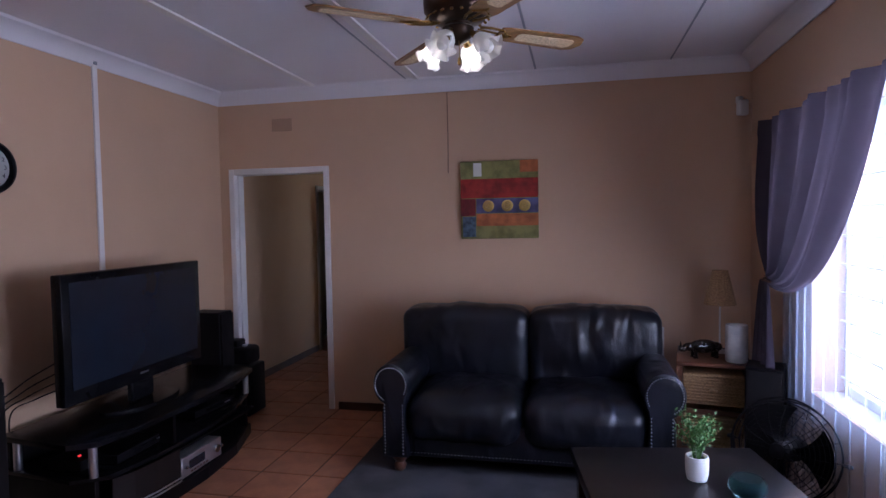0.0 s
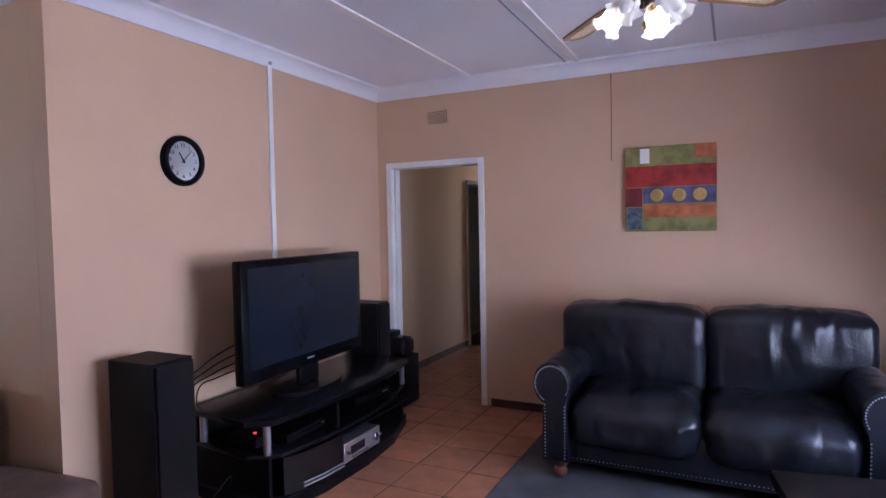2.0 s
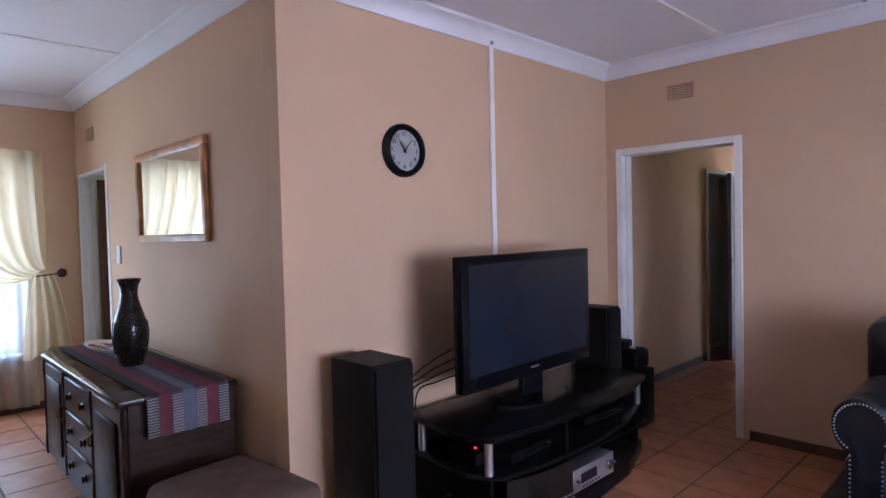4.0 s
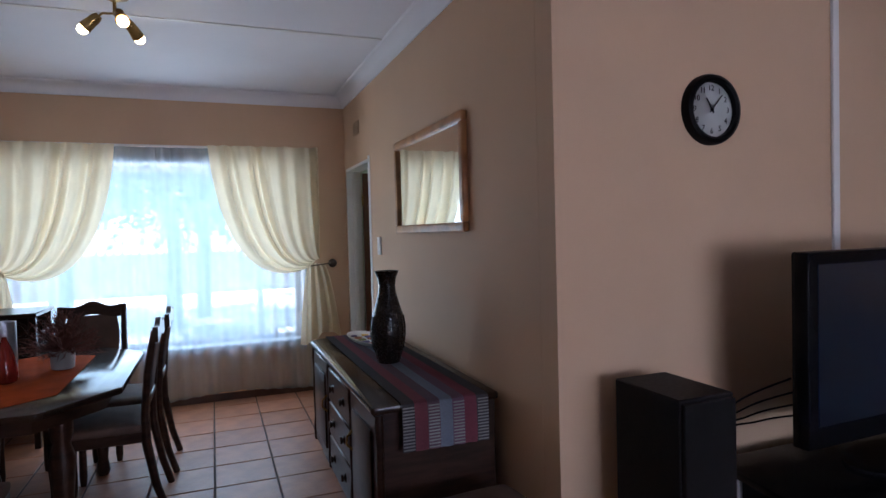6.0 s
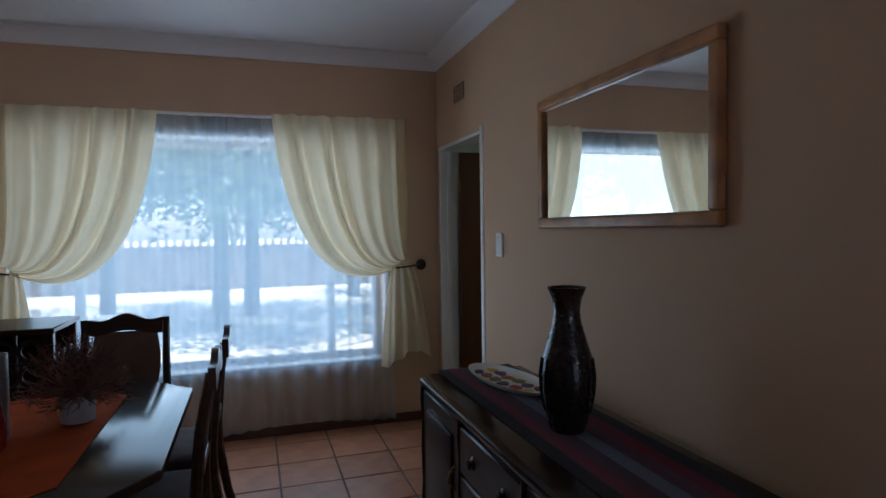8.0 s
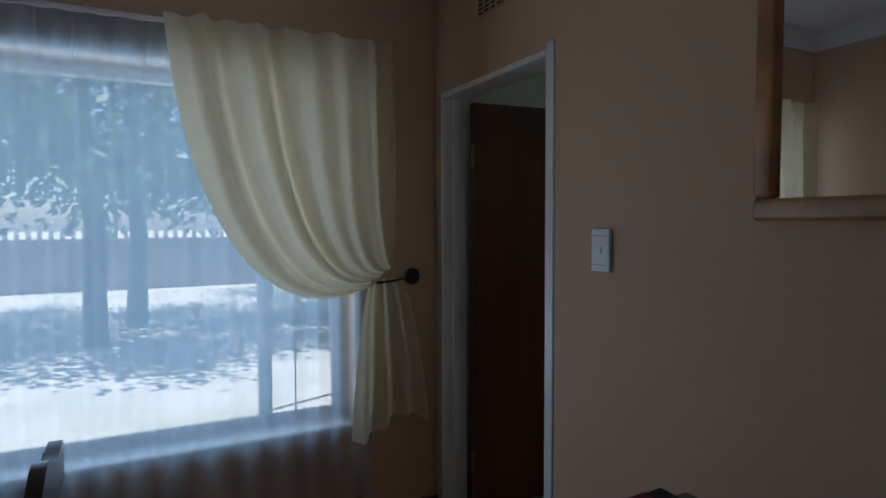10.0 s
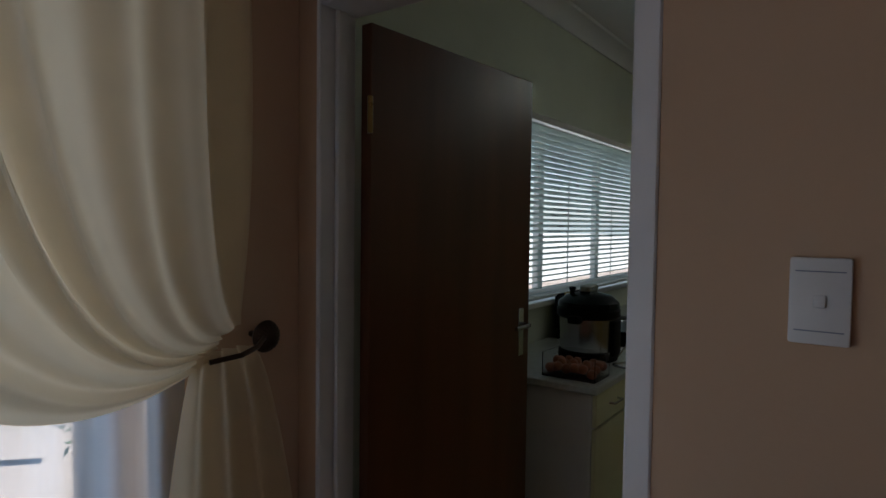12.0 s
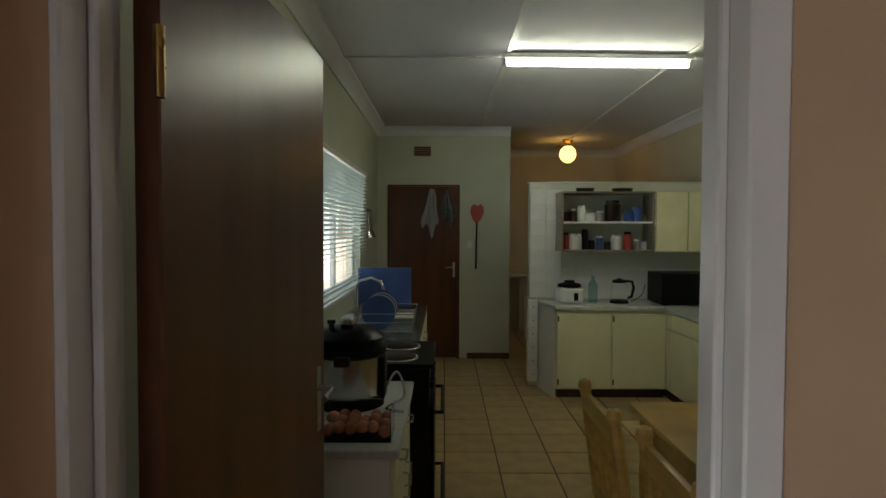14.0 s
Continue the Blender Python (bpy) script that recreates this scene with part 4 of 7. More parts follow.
# ---- living room: walls and ceiling ----
def wall_clock(at):
    ob = thing("wall_clock", at, "round wall clock with black rim and white dial", "clock")

    def disc(prof, seg=40):
        bm = turned(prof, seg)
        bmesh.ops.rotate(bm, verts=bm.verts[:], matrix=Matrix.Rotation(radians(90), 3, "Y"), cent=(0, 0, 0))
        return bm
    part("rim", disc([(0.112, 0.012), (0.114, 0.036), (0.125, 0.042), (0.138, 0.036), (0.145, 0.02), (0.145, 0.0), (0.0, 0.0)]), M["black"], ob, "black plastic rim")
    part("dial", disc([(0.0, 0.014), (0.114, 0.014)]), M["ceramic"], ob, "white dial")
    for k in range(12):
        a = radians(90 - 30 * (k + 1))
        cu = bpy.data.curves.new("numeral", "FONT")
        cu.body, cu.size, cu.align_x, cu.align_y, cu.extrude = str(k + 1), 0.032, "CENTER", "CENTER", 0.0006
        tmp = bpy.data.objects.new("numeral", cu)
        me = bpy.data.meshes.new_from_object(tmp)
        bpy.data.objects.remove(tmp)
        me.materials.append(M["black"])
        o = new("numeral", me)
        o.parent = ob
        o.matrix_basis = Matrix.Translation((0.0155, 0.088 * math.cos(a), 0.088 * math.sin(a))) @ Matrix(((0, 0, 1, 0), (1, 0, 0, 0), (0, 1, 0, 0), (0, 0, 0, 1)))
    for name, ang, ln, w in (("hour_hand", 90 + 33, 0.055, 0.005), ("minute_hand", 90 - 42, 0.082, 0.0035)):
        a = radians(ang)
        d = Vector((0, math.cos(a), math.sin(a)))
        part(name, tubes([Vector((0.020, 0, 0)) - d * 0.015, Vector((0.020, 0, 0)) + d * ln], [w * 0.7, w * 0.5], 6), M["black"], ob)
    part("cap", disc([(0.006, 0.016), (0.006, 0.024), (0, 0.025)], 12), M["black"], ob)


wall_clock((0.001, 0.742, 1.91))

ob = thing("cable_trunking", (0.001, 1.485, 0.6), "white plastic cable trunking up the wall", "cable trunking")
part("channel", bx(0, 0.016, -0.02, 0.02, 0, 2.03, bevel=0.003), M["white"], ob)
part("elbow", bx(0, 0.022, -0.016, 0.018, 2.03, 2.08, bevel=0.004), M["grey_board"], ob)


def air_vent(name, at, w, h, turn, label, holes):
    ob = thing(name, at, label, "air vent", turn, group="air vents")
    part("backing", bx(-w / 2, w / 2, -0.004, -0.001, -h / 2, h / 2), M["wood_dark"], ob)
    bm = bmesh.new()
    rows, cols = holes
    for i in range(rows + 1):
        z = -h / 2 + h * i / rows
        box(bm, -w / 2, w / 2, -0.009, -0.004, z - 0.0027, z + 0.0027)
    part("slats", bm, M["wall"], ob, smooth=False)
    bm = bmesh.new()
    for i in range(cols + 1):
        x = -w / 2 + w * i / cols
        box(bm, x - 0.003, x + 0.003, -0.0095, -0.0045, -h / 2, h / 2)
    part("bars", bm, M["wall"], ob, smooth=False)["kind"] = "stuff"


air_vent("air_vent", (0.605, YN, 2.425), 0.19, 0.11, 0, "small beige air vent grille", (6, 12))
air_vent("air_vent", (-3.15, 0, 2.345), 0.19, 0.11, 0, "small beige air vent grille", (6, 4))
air_vent("air_vent", (-3.39, KY, 2.44), 0.20, 0.11, 0, "small grey air vent grille", (5, 1))


def painting():
    ob = thing("painting", (2.455, YN, 1.745), "abstract square canvas with red, blue and orange bands", "painting")
    part("canvas", bx(-0.305, 0.305, -0.035, -0.001, -0.305, 0.305, bevel=0.004), M["olive"], ob)
    y0, y1 = -0.038, -0.0345
    for n, m, x0, x1, z0, z1 in (("olive_band", "olive", -0.305, 0.16, 0.17, 0.30), ("orange_patch", "orange", 0.165, 0.305, 0.21, 0.303), ("crimson_band", "crimson", -0.305, 0.305, 0.015, 0.165), ("maroon_patch", "maroon", -0.305, -0.185, -0.125, 0.010), ("slate_band", "slate", -0.180, 0.305, -0.105, 0.010),
                                 ("orange_band", "orange", -0.180, 0.305, -0.205, -0.11), ("teal_patch", "teal", -0.290, -0.185, -0.290, -0.130), ("pale_patch", "ceramic", -0.20, -0.135, 0.185, 0.29)):
        part(n, bx(x0, x1, y0 - (0.003 if m == "ceramic" else 0), y1, z0, z1, bevel=0.001), M[m], ob)
    for x in (-0.085, 0.065, 0.20):
        bm = turned([(0.0, 0.010), (0.02, 0.009), (0.034, 0.008), (0.042, 0.005), (0.046, 0.0)], 28)
        bmesh.ops.rotate(bm, verts=bm.verts[:], matrix=Matrix.Rotation(radians(90), 3, "X"), cent=(0, 0, 0))
        bmesh.ops.translate(bm, verts=bm.verts[:], vec=(x, -0.037, -0.048))
        disc = part("gold_disc", bm, M["gold"], ob, "raised gold disc")
        part("spiral", tubes([(x + (0.006 + 0.0035 * k / 4) * math.cos(k * 0.6), -0.047, -0.048 + (0.006 + 0.0035 * k / 4) * math.sin(k * 0.6)) for k in range(28)], 0.0022, 5), M["brass"], disc)


painting()

ob = thing("picture_wire", (2.045, YN - 0.004, 1.97), "thin dark wire running down the wall", "wire")
part("wire", tubes([(0, 0, 0), (0.003, 0, 0.3), (0.0, 0, 0.66)], 0.003, 6), M["skirt"], ob)
ob = thing("panel_heater", (3.40, YN, 0.17), "flat white wall-mounted panel heater behind the sofa", "heater")
part("panel", bx(-0.28, 0.28, -0.022, -0.008, 0, 0.59, bevel=0.003), M["ceramic"], ob)
for x in (-0.2, 0.17):
    part("bracket", bx(x, x + 0.03, -0.009, 0, 0.1, 0.5), M["white"], ob)
ob = thing("motion_sensor", (4.20, YN - 0.03, 2.36), "white alarm sensor in the wall corner", "sensor", 20)
part("body", bx(-0.035, 0.035, -0.045, 0.01, -0.06, 0.05, bevel=0.012, seg=3), M["ceramic"], ob)
part("bracket", bx(-0.02, 0.02, 0.0, 0.035, 0.03, 0.08, bevel=0.004), M["ceramic"], ob)


def ceiling_fan():
    ob = thing("ceiling_fan", (2.545, 0.76, CEIL + 0.025), "brown ceiling fan with cane-inset blades and lit tulip shades", "ceiling fan")
    part("canopy", turned([(0.075, 0), (0.075, -0.03), (0.03, -0.07), (0.014, -0.075)], 28), M["bronze"], ob)
    part("rod", turned([(0.013, -0.07), (0.013, -0.13)], 14), M["brass"], ob)
    part("motor", turned([(0.03, -0.115), (0.10, -0.13), (0.135, -0.155), (0.150, -0.20), (0.148, -0.255), (0.115, -0.295), (0.06, -0.31)], 40), M["bronze"], ob, "dark bronze motor housing")
    bm = bmesh.new()
    for k in range(20):
        a = 2 * math.pi * k / 20
        bmesh.ops.create_cube(bm, size=1, matrix=Matrix.Rotation(a, 4, "Z") @ Matrix.Translation((0.128, 0, -0.282)) @ Matrix.Rotation(0.7, 4, "Y") @ Matrix.Diagonal((0.03, 0.012, 0.006, 1)))
    part("vents", bm, M["brass"], ob, smooth=False)
    part("hub", turned([(0.06, -0.305), (0.055, -0.32), (0.07, -0.33), (0.065, -0.36), (0.04, -0.385), (0.015, -0.40), (0.0, -0.402)], 28), M["bronze"], ob)
    for k in range(4):
        a = radians(38 + 90 * k)
        rot = Matrix.Rotation(a, 4, "Z") @ Matrix.Translation((0, 0, -0.325)) @ Matrix.Rotation(radians(-9), 4, "X")
        bm = bmesh.new()
        prism(bm, [(0.20, -0.050), (0.24, -0.060), (0.60, -0.070), (0.645, -0.050), (0.665, 0.0), (0.645, 0.050), (0.60, 0.070), (0.24, 0.060), (0.20, 0.050)], -0.004, 0.004, 0.002)
        bmesh.ops.transform(bm, matrix=rot, verts=bm.verts[:])
        b = part("blade", bm, M["blade"], ob, "oak-coloured fan blade", smooth=False)
        bm = bmesh.new()
        prism(bm, [(0.30, -0.022), (0.315, -0.033), (0.585, -0.040), (0.605, -0.025), (0.61, 0.0), (0.605, 0.025), (0.585, 0.040), (0.315, 0.033), (0.30, 0.022)], -0.0065, -0.0045)
        bmesh.ops.transform(bm, matrix=rot, verts=bm.verts[:])
        part("cane_inset", bm, M["cane"], b, "woven cane inset", smooth=False)
        bm = bmesh.new()
        tube(bm, [(0.10, -0.02, 0.005), (0.15, -0.035, 0.0), (0.21, -0.040, -0.006), (0.25, 0, -0.008)], 0.006, 6)
        tube(bm, [(0.10, 0.02, 0.005), (0.15, 0.035, 0.0), (0.21, 0.040, -0.006), (0.25, 0, -0.008)], 0.006, 6)
        tube(bm, [(0.10, 0, 0.005), (0.27, 0, -0.008)], 0.005, 6)
        bmesh.ops.transform(bm, matrix=rot, verts=bm.verts[:])
        part("blade_arm", bm, M["brass"], ob, "ornate brass blade bracket")
    for k in range(4):
        a = radians(73 + 90 * k)
        tilt = Matrix.Rotation(a, 4, "Z") @ Matrix.Translation((0.075, 0, -0.365)) @ Matrix.Rotation(radians(-46), 4, "Y")
        bm = bmesh.new()
        lathe(bm, [(0.012, 0.02), (0.016, -0.02), (0.02, -0.03)], 14)
        bmesh.ops.transform(bm, matrix=tilt, verts=bm.verts[:])
        arm = part("lamp_holder", bm, M["brass"], ob)
        bm = bmesh.new()
        seg = 36
        rings = []
        for r, z, ruff in ((0.022, -0.02, 0), (0.034, -0.035, 0), (0.044, -0.06, 0.02), (0.043, -0.085, 0.06), (0.050, -0.108, 0.13), (0.062, -0.122, 0.2)):
            rings.append([bm.verts.new((r * (1 + ruff * math.cos(6 * 2 * math.pi * i / seg)) * math.cos(2 * math.pi * i / seg), r * (1 + ruff * math.cos(6 * 2 * math.pi * i / seg)) * math.sin(2 * math.pi * i / seg), z + 0.06 * ruff * math.cos(6 * 2 * math.pi * i / seg))) for i in range(seg)])
        for r0, r1 in zip(rings, rings[1:]):
            for i in range(seg):
                bm.faces.new((r0[i], r0[(i + 1) % seg], r1[(i + 1) % seg], r1[i]))
        bmesh.ops.transform(bm, matrix=tilt, verts=bm.verts[:])
        part("tulip_shade", bm, M["tulip"], arm, "frosted glass tulip shade with ruffled rim")
        bm = bmesh.new()
        lathe(bm, [(0.0, -0.118), (0.018, -0.112), (0.026, -0.095), (0.024, -0.075), (0.012, -0.05), (0.0, -0.045)], 18)
        bmesh.ops.transform(bm, matrix=tilt, verts=bm.verts[:])
        part("bulb", bm, M["bulb"] if k < 2 else M["frost"], arm, "glowing white bulb" if k < 2 else "unlit frosted bulb")
    bm = bmesh.new()
    tube(bm, [(0.01, -0.03, -0.39), (0.01, -0.03, -0.47)], 0.0018, 6)
    lathe(bm, [(0.002, 0.03), (0.007, 0.022), (0.009, 0.0), (0.003, -0.006)], 12, (0.01, -0.03, -0.49))
    part("pull_chain", bm, M["brass"], ob)


M["tulip"] = fabric("frosted_tulip_glass", (0.88, 0.86, 0.80), 0.65, 0.12)
ceiling_fan()


def floor_fan():
    ob = thing("floor_fan", (4.05, 1.40, 0.006), "black metal floor fan with round wire cage", "fan", -38)
    tilt = Matrix.Translation((0, 0, 0.40)) @ Matrix.Rotation(radians(78), 4, "X")
    bm = bmesh.new()
    for z, R in ((0.05, 0.24), (-0.05, 0.24), (0.0, 0.255)):
        tube(bm, [(R * math.cos(2 * math.pi * k / 48), R * math.sin(2 * math.pi * k / 48), z) for k in range(49)], 0.004, 6)
    for j in range(2, 13):
        R = 0.02 * j
        z = 0.085 - 0.035 * (R / 0.24) ** 2
        tube(bm, [(R * math.cos(2 * math.pi * k / 40), R * math.sin(2 * math.pi * k / 40), z) for k in range(41)], 0.0016, 4)
    for k in range(16):
        a = 2 * math.pi * k / 16
        for s in (1, -1):
            tube(bm, [(0.03 * math.cos(a), 0.03 * math.sin(a), s * 0.085), (0.15 * math.cos(a), 0.15 * math.sin(a), s * 0.072), (0.255 * math.cos(a), 0.255 * math.sin(a), 0)], 0.002, 4)
    bmesh.ops.transform(bm, matrix=tilt, verts=bm.verts[:])
    part("cage", bm, M["black"], ob, "black wire cage")["kind"] = "stuff"
    for j in range(3):
        bm = bmesh.new()

        def fn(u, v, j=j):
            a = radians(120 * j) + (v - 0.5) * (0.5 + 0.9 * u)
            R = 0.03 + 0.19 * u
            return (R * math.cos(a), R * math.sin(a), 0.03 * (v - 0.5))
        sheet(bm, fn, 8, 8)
        bmesh.ops.solidify(bm, geom=bm.faces[:], thickness=0.003)
        bmesh.ops.transform(bm, matrix=tilt, verts=bm.verts[:])
        part("blade", bm, M["gloss"], ob)
    bm = turned([(0.0, 0.095), (0.035, 0.09), (0.04, 0.07), (0.045, -0.05), (0.06, -0.07), (0.06, -0.16), (0.03, -0.18)], 24)
    bmesh.ops.transform(bm, matrix=tilt, verts=bm.verts[:])
    part("motor", bm, M["black"], ob)
    bm = bmesh.new()
    tube(bm, [(-0.28, -0.10, 0.012), (-0.28, 0.16, 0.012), (-0.275, 0.03, 0.40)], 0.011, 8)
    tube(bm, [(0.28, -0.10, 0.012), (0.28, 0.16, 0.012), (0.275, 0.03, 0.40)], 0.011, 8)
    tube(bm, [(-0.28, 0.16, 0.012), (0.28, 0.16, 0.012)], 0.011, 8)
    tube(bm, [(-0.28, 0.0, 0.40), (-0.25, 0.0, 0.40)], 0.010, 8)
    tube(bm, [(0.25, 0.0, 0.40), (0.30, 0.0, 0.40)], 0.010, 8)
    part("stand", bm, M["black"], ob)


floor_fan()


# ---- dining room ----
def sideboard():
    ob = thing("sideboard", (-1.24, -0.33, 0), "dark polished wooden sideboard with carved doors and drawers", "sideboard")
    L, D, H = 1.67, 0.54, 0.745
    part("body", bx(-L / 2 + 0.02, L / 2 - 0.02, -D / 2 + 0.03, D / 2 - 0.0, 0.07, H - 0.035, bevel=0.006), M["wood_dark"], ob)
    bm = bmesh.new()
    o = [(-L / 2 - 0.02, D / 2), (-L / 2 - 0.02, -D / 2 + 0.05), (-L / 2 + 0.04, -D / 2 - 0.01), (L / 2 + 0.015, -D / 2 - 0.02), (L / 2 + 0.02, -D / 2 - 0.015), (L / 2 + 0.02, D / 2)]
    prism(bm, o, H - 0.032, H, 0.010)
    part("top", bm, M["wood_top"], ob, "glossy dark moulded top")
    part("plinth", bx(-L / 2 + 0.03, L / 2 - 0.03, -D / 2 + 0.05, D / 2 - 0.02, 0, 0.07), M["wood_dark"], ob)
    f = -D / 2 + 0.03
    for x0, x1 in ((-0.80, -0.30), (0.30, 0.80)):
        d = part("door", bx(x0, x1, f - 0.02, f - 0.001, 0.10, H - 0.06, bevel=0.004), M["wood_dark"], ob)
        bm = bmesh.new()
        box(bm, x0 + 0.07, x1 - 0.07, f - 0.032, f - 0.019, 0.17, H - 0.13, 0.010, 2)
        part("raised_panel", bm, M["wood_dark"], d)
        s = 1 if x0 < 0 else -1
        hx = x1 - 0.04 if x0 < 0 else x0 + 0.04
        part("handle", tubes([(hx, f - 0.02, 0.50), (hx + 0.008, f - 0.05, 0.47), (hx - 0.006, f - 0.05, 0.43), (hx, f - 0.02, 0.40)], 0.006), M["brass"], d, "curved brass handle")
    for k in range(3):
        z0 = 0.10 + 0.195 * k
        d = part("drawer", bx(-0.285, 0.285, f - 0.022, f - 0.001, z0, z0 + 0.185, bevel=0.006), M["wood_dark"], ob)
        for x in (-0.14, 0.14):
            bm = turned([(0.0, 0.026), (0.016, 0.024), (0.020, 0.016), (0.01, 0.008), (0.024, 0.002), (0.026, 0)], 16)
            bmesh.ops.rotate(bm, verts=bm.verts[:], matrix=Matrix.Rotation(radians(90), 3, "X"), cent=(0, 0, 0))
            bmesh.ops.translate(bm, verts=bm.verts[:], vec=(x, f - 0.022, z0 + 0.09))
            part("knob", bm, M["wood_dark"], d)
    for x in (-0.815, -0.292, 0.292, 0.815):
        part("pilaster", turned([(0.016, 0.09), (0.020, 0.16), (0.014, 0.24), (0.018, 0.40), (0.014, 0.56), (0.020, 0.64), (0.016, 0.70)], 12, (x, f - 0.012, 0)), M["wood_dark"], ob)
    return ob


sideboard()

RUN = [(0.10, 0.09, 0.10), (0.36, 0.10, 0.13), (0.22, 0.13, 0.17), (0.32, 0.36, 0.46), (0.28, 0.15, 0.22), (0.38, 0.09, 0.13), (0.11, 0.10, 0.11)]
M["runner"] = striped("striped_woven_runner", RUN, 1, 0.055, -0.1905)
ob = thing("table_runner", (-1.257, -0.31, 0.746), "striped grey and red woven runner draped over the sideboard", "table runner")
bm = bmesh.new()


def runner_fn(u, v):
    s = u * 1.945
    x = -0.87 + s
    z = 0.003
    if x > 0.875:
        z, x = 0.003 - (x - 0.875), 0.876 + 0.010 * math.sin((x - 0.875) * 12)
    if x < -0.87:
        x = -0.87
    return (x, -0.19 + 0.385 * v, z + 0.0015 * math.sin(v * 40 + u * 9))


sheet(bm, runner_fn, 90, 24)
bmesh.ops.solidify(bm, geom=bm.faces[:], thickness=0.003)
part("cloth", bm, M["runner"], ob)
bm = bmesh.new()
for band in ((-0.187, -0.138), (-0.077, -0.028), (0.033, 0.082), (0.143, 0.192)):
    for k in range(14):
        box(bm, 0.886, 0.8885, band[0], band[1], -0.190 + 0.0132 * k, -0.185 + 0.0132 * k)
part("woven_bars", bm, M["grey"], ob, "pale woven dashes", smooth=False)["kind"] = "stuff"


def vase(at):
    ob = thing("vase", at, "tall dark carved clay vase on the sideboard", "vase")
    prof = [(0.055, 0), (0.062, 0.01), (0.078, 0.07), (0.090, 0.14), (0.092, 0.19), (0.084, 0.25), (0.062, 0.32), (0.048, 0.37), (0.044, 0.41), (0.050, 0.45), (0.062, 0.478), (0.066, 0.488), (0.058, 0.488), (0.040, 0.45), (0.0, 0.42)]
    part("body", turned(prof, 36), M["vase"], ob)
    bm = bmesh.new()
    for k in range(18):
        a = 2 * math.pi * k / 18
        pts = [(0.0795, 0.07), (0.0915, 0.14), (0.0935, 0.19), (0.0855, 0.25)]
        tube(bm, [(r * math.cos(a), r * math.sin(a), z) for r, z in pts], 0.003, 5)
    part("ribs", bm, M["vase"], ob)


vase((-1.15, -0.33, 0.751))


def platter():
    ob = thing("platter", (-1.79, -0.27, 0.751), "long white oval platter painted with colourful shapes", "platter", 8)
    bm = bmesh.new()
    n = 40
    rings = []
    for r, z in ((0.75, 0.004), (0.80, 0.0), (0.95, 0.016), (1.0, 0.026), (0.97, 0.027), (0.92, 0.020), (0.78, 0.008)):
        rings.append([bm.verts.new((0.30 * r * math.cos(2 * math.pi * i / n), 0.115 * r * math.sin(2 * math.pi * i / n), z)) for i in range(n)])
    for a, b in zip(rings, rings[1:]):
        for i in range(n):
            bm.faces.new((a[i], a[(i + 1) % n], b[(i + 1) % n], b[i]))
    bm.faces.new(rings[0])
    bm.faces.new(rings[-1])
    part("dish", bm, M["ceramic"], ob)
    rng = random.Random(9)
    for k in range(12):
        x, y = -0.20 + 0.4 * (k % 6) / 5, (-0.035 if k < 6 else 0.035) + rng.uniform(-0.01, 0.01)
        bm = bmesh.new()
        m = 6 + k % 3
        prism(bm, [(x + rng.uniform(0.028, 0.044) * math.cos(2 * math.pi * i / m), y + rng.uniform(0.020, 0.034) * math.sin(2 * math.pi * i / m)) for i in range(m)], 0.008, 0.0125)
        part("painted_shape", bm, M[("violet", "yellow", "crimson", "violet", "olive", "orange")[(k * 5 + k // 6) % 6]], ob, smooth=False)


platter()


def wall_mirror():
    ob = thing("wall_mirror", (-1.365, -0.001, 1.735), "rectangular wall mirror in a light oak frame", "mirror")
    W, H, f = 1.165, 0.60, 0.05
    for n, b in (("frame_rail", (-W / 2, W / 2, -0.035, 0, -H / 2, -H / 2 + f)), ("frame_rail", (-W / 2, W / 2, -0.035, 0, H / 2 - f, H / 2)), ("frame_stile", (-W / 2, -W / 2 + f, -0.034, 0, -H / 2 + f, H / 2 - f)), ("frame_stile", (W / 2 - f, W / 2, -0.034, 0, -H / 2 + f, H / 2 - f))):
        part(n, bx(*b, bevel=0.010, seg=3), M["oak"], ob)
    part("mirror_glass", bx(-W / 2 + f - 0.005, W / 2 - f + 0.005, -0.016, -0.012, -H / 2 + f - 0.005, H / 2 - f + 0.005), M["mirror"], ob, "silvered mirror glass", smooth=False)


wall_mirror()


def light_switch(at, w, h, label):
    ob = thing("light_switch", at, label, "light switch", group="light switches")
    part("plate", bx(-w / 2, w / 2, -0.012, 0, -h / 2, h / 2, bevel=0.004, seg=2), M["ceramic"], ob)
    part("rocker", bx(-0.009, 0.009, -0.016, -0.011, -0.010, 0.010, bevel=0.003, seg=2), M["ceramic"], ob)
    for z in (h / 2 - 0.021, -h / 2 + 0.021):
        part("line", bx(-w / 2 + 0.008, w / 2 - 0.008, -0.0126, -0.0115, z - 0.001, z + 0.001), M["grey_board"], ob, smooth=False)


light_switch((-2.478, -0.001, 1.343), 0.082, 0.134, "white plastic wall switch with small centre toggle")
light_switch((-2.83, KY, 1.36), 0.06, 0.10, "white plastic wall switch beside the back door")


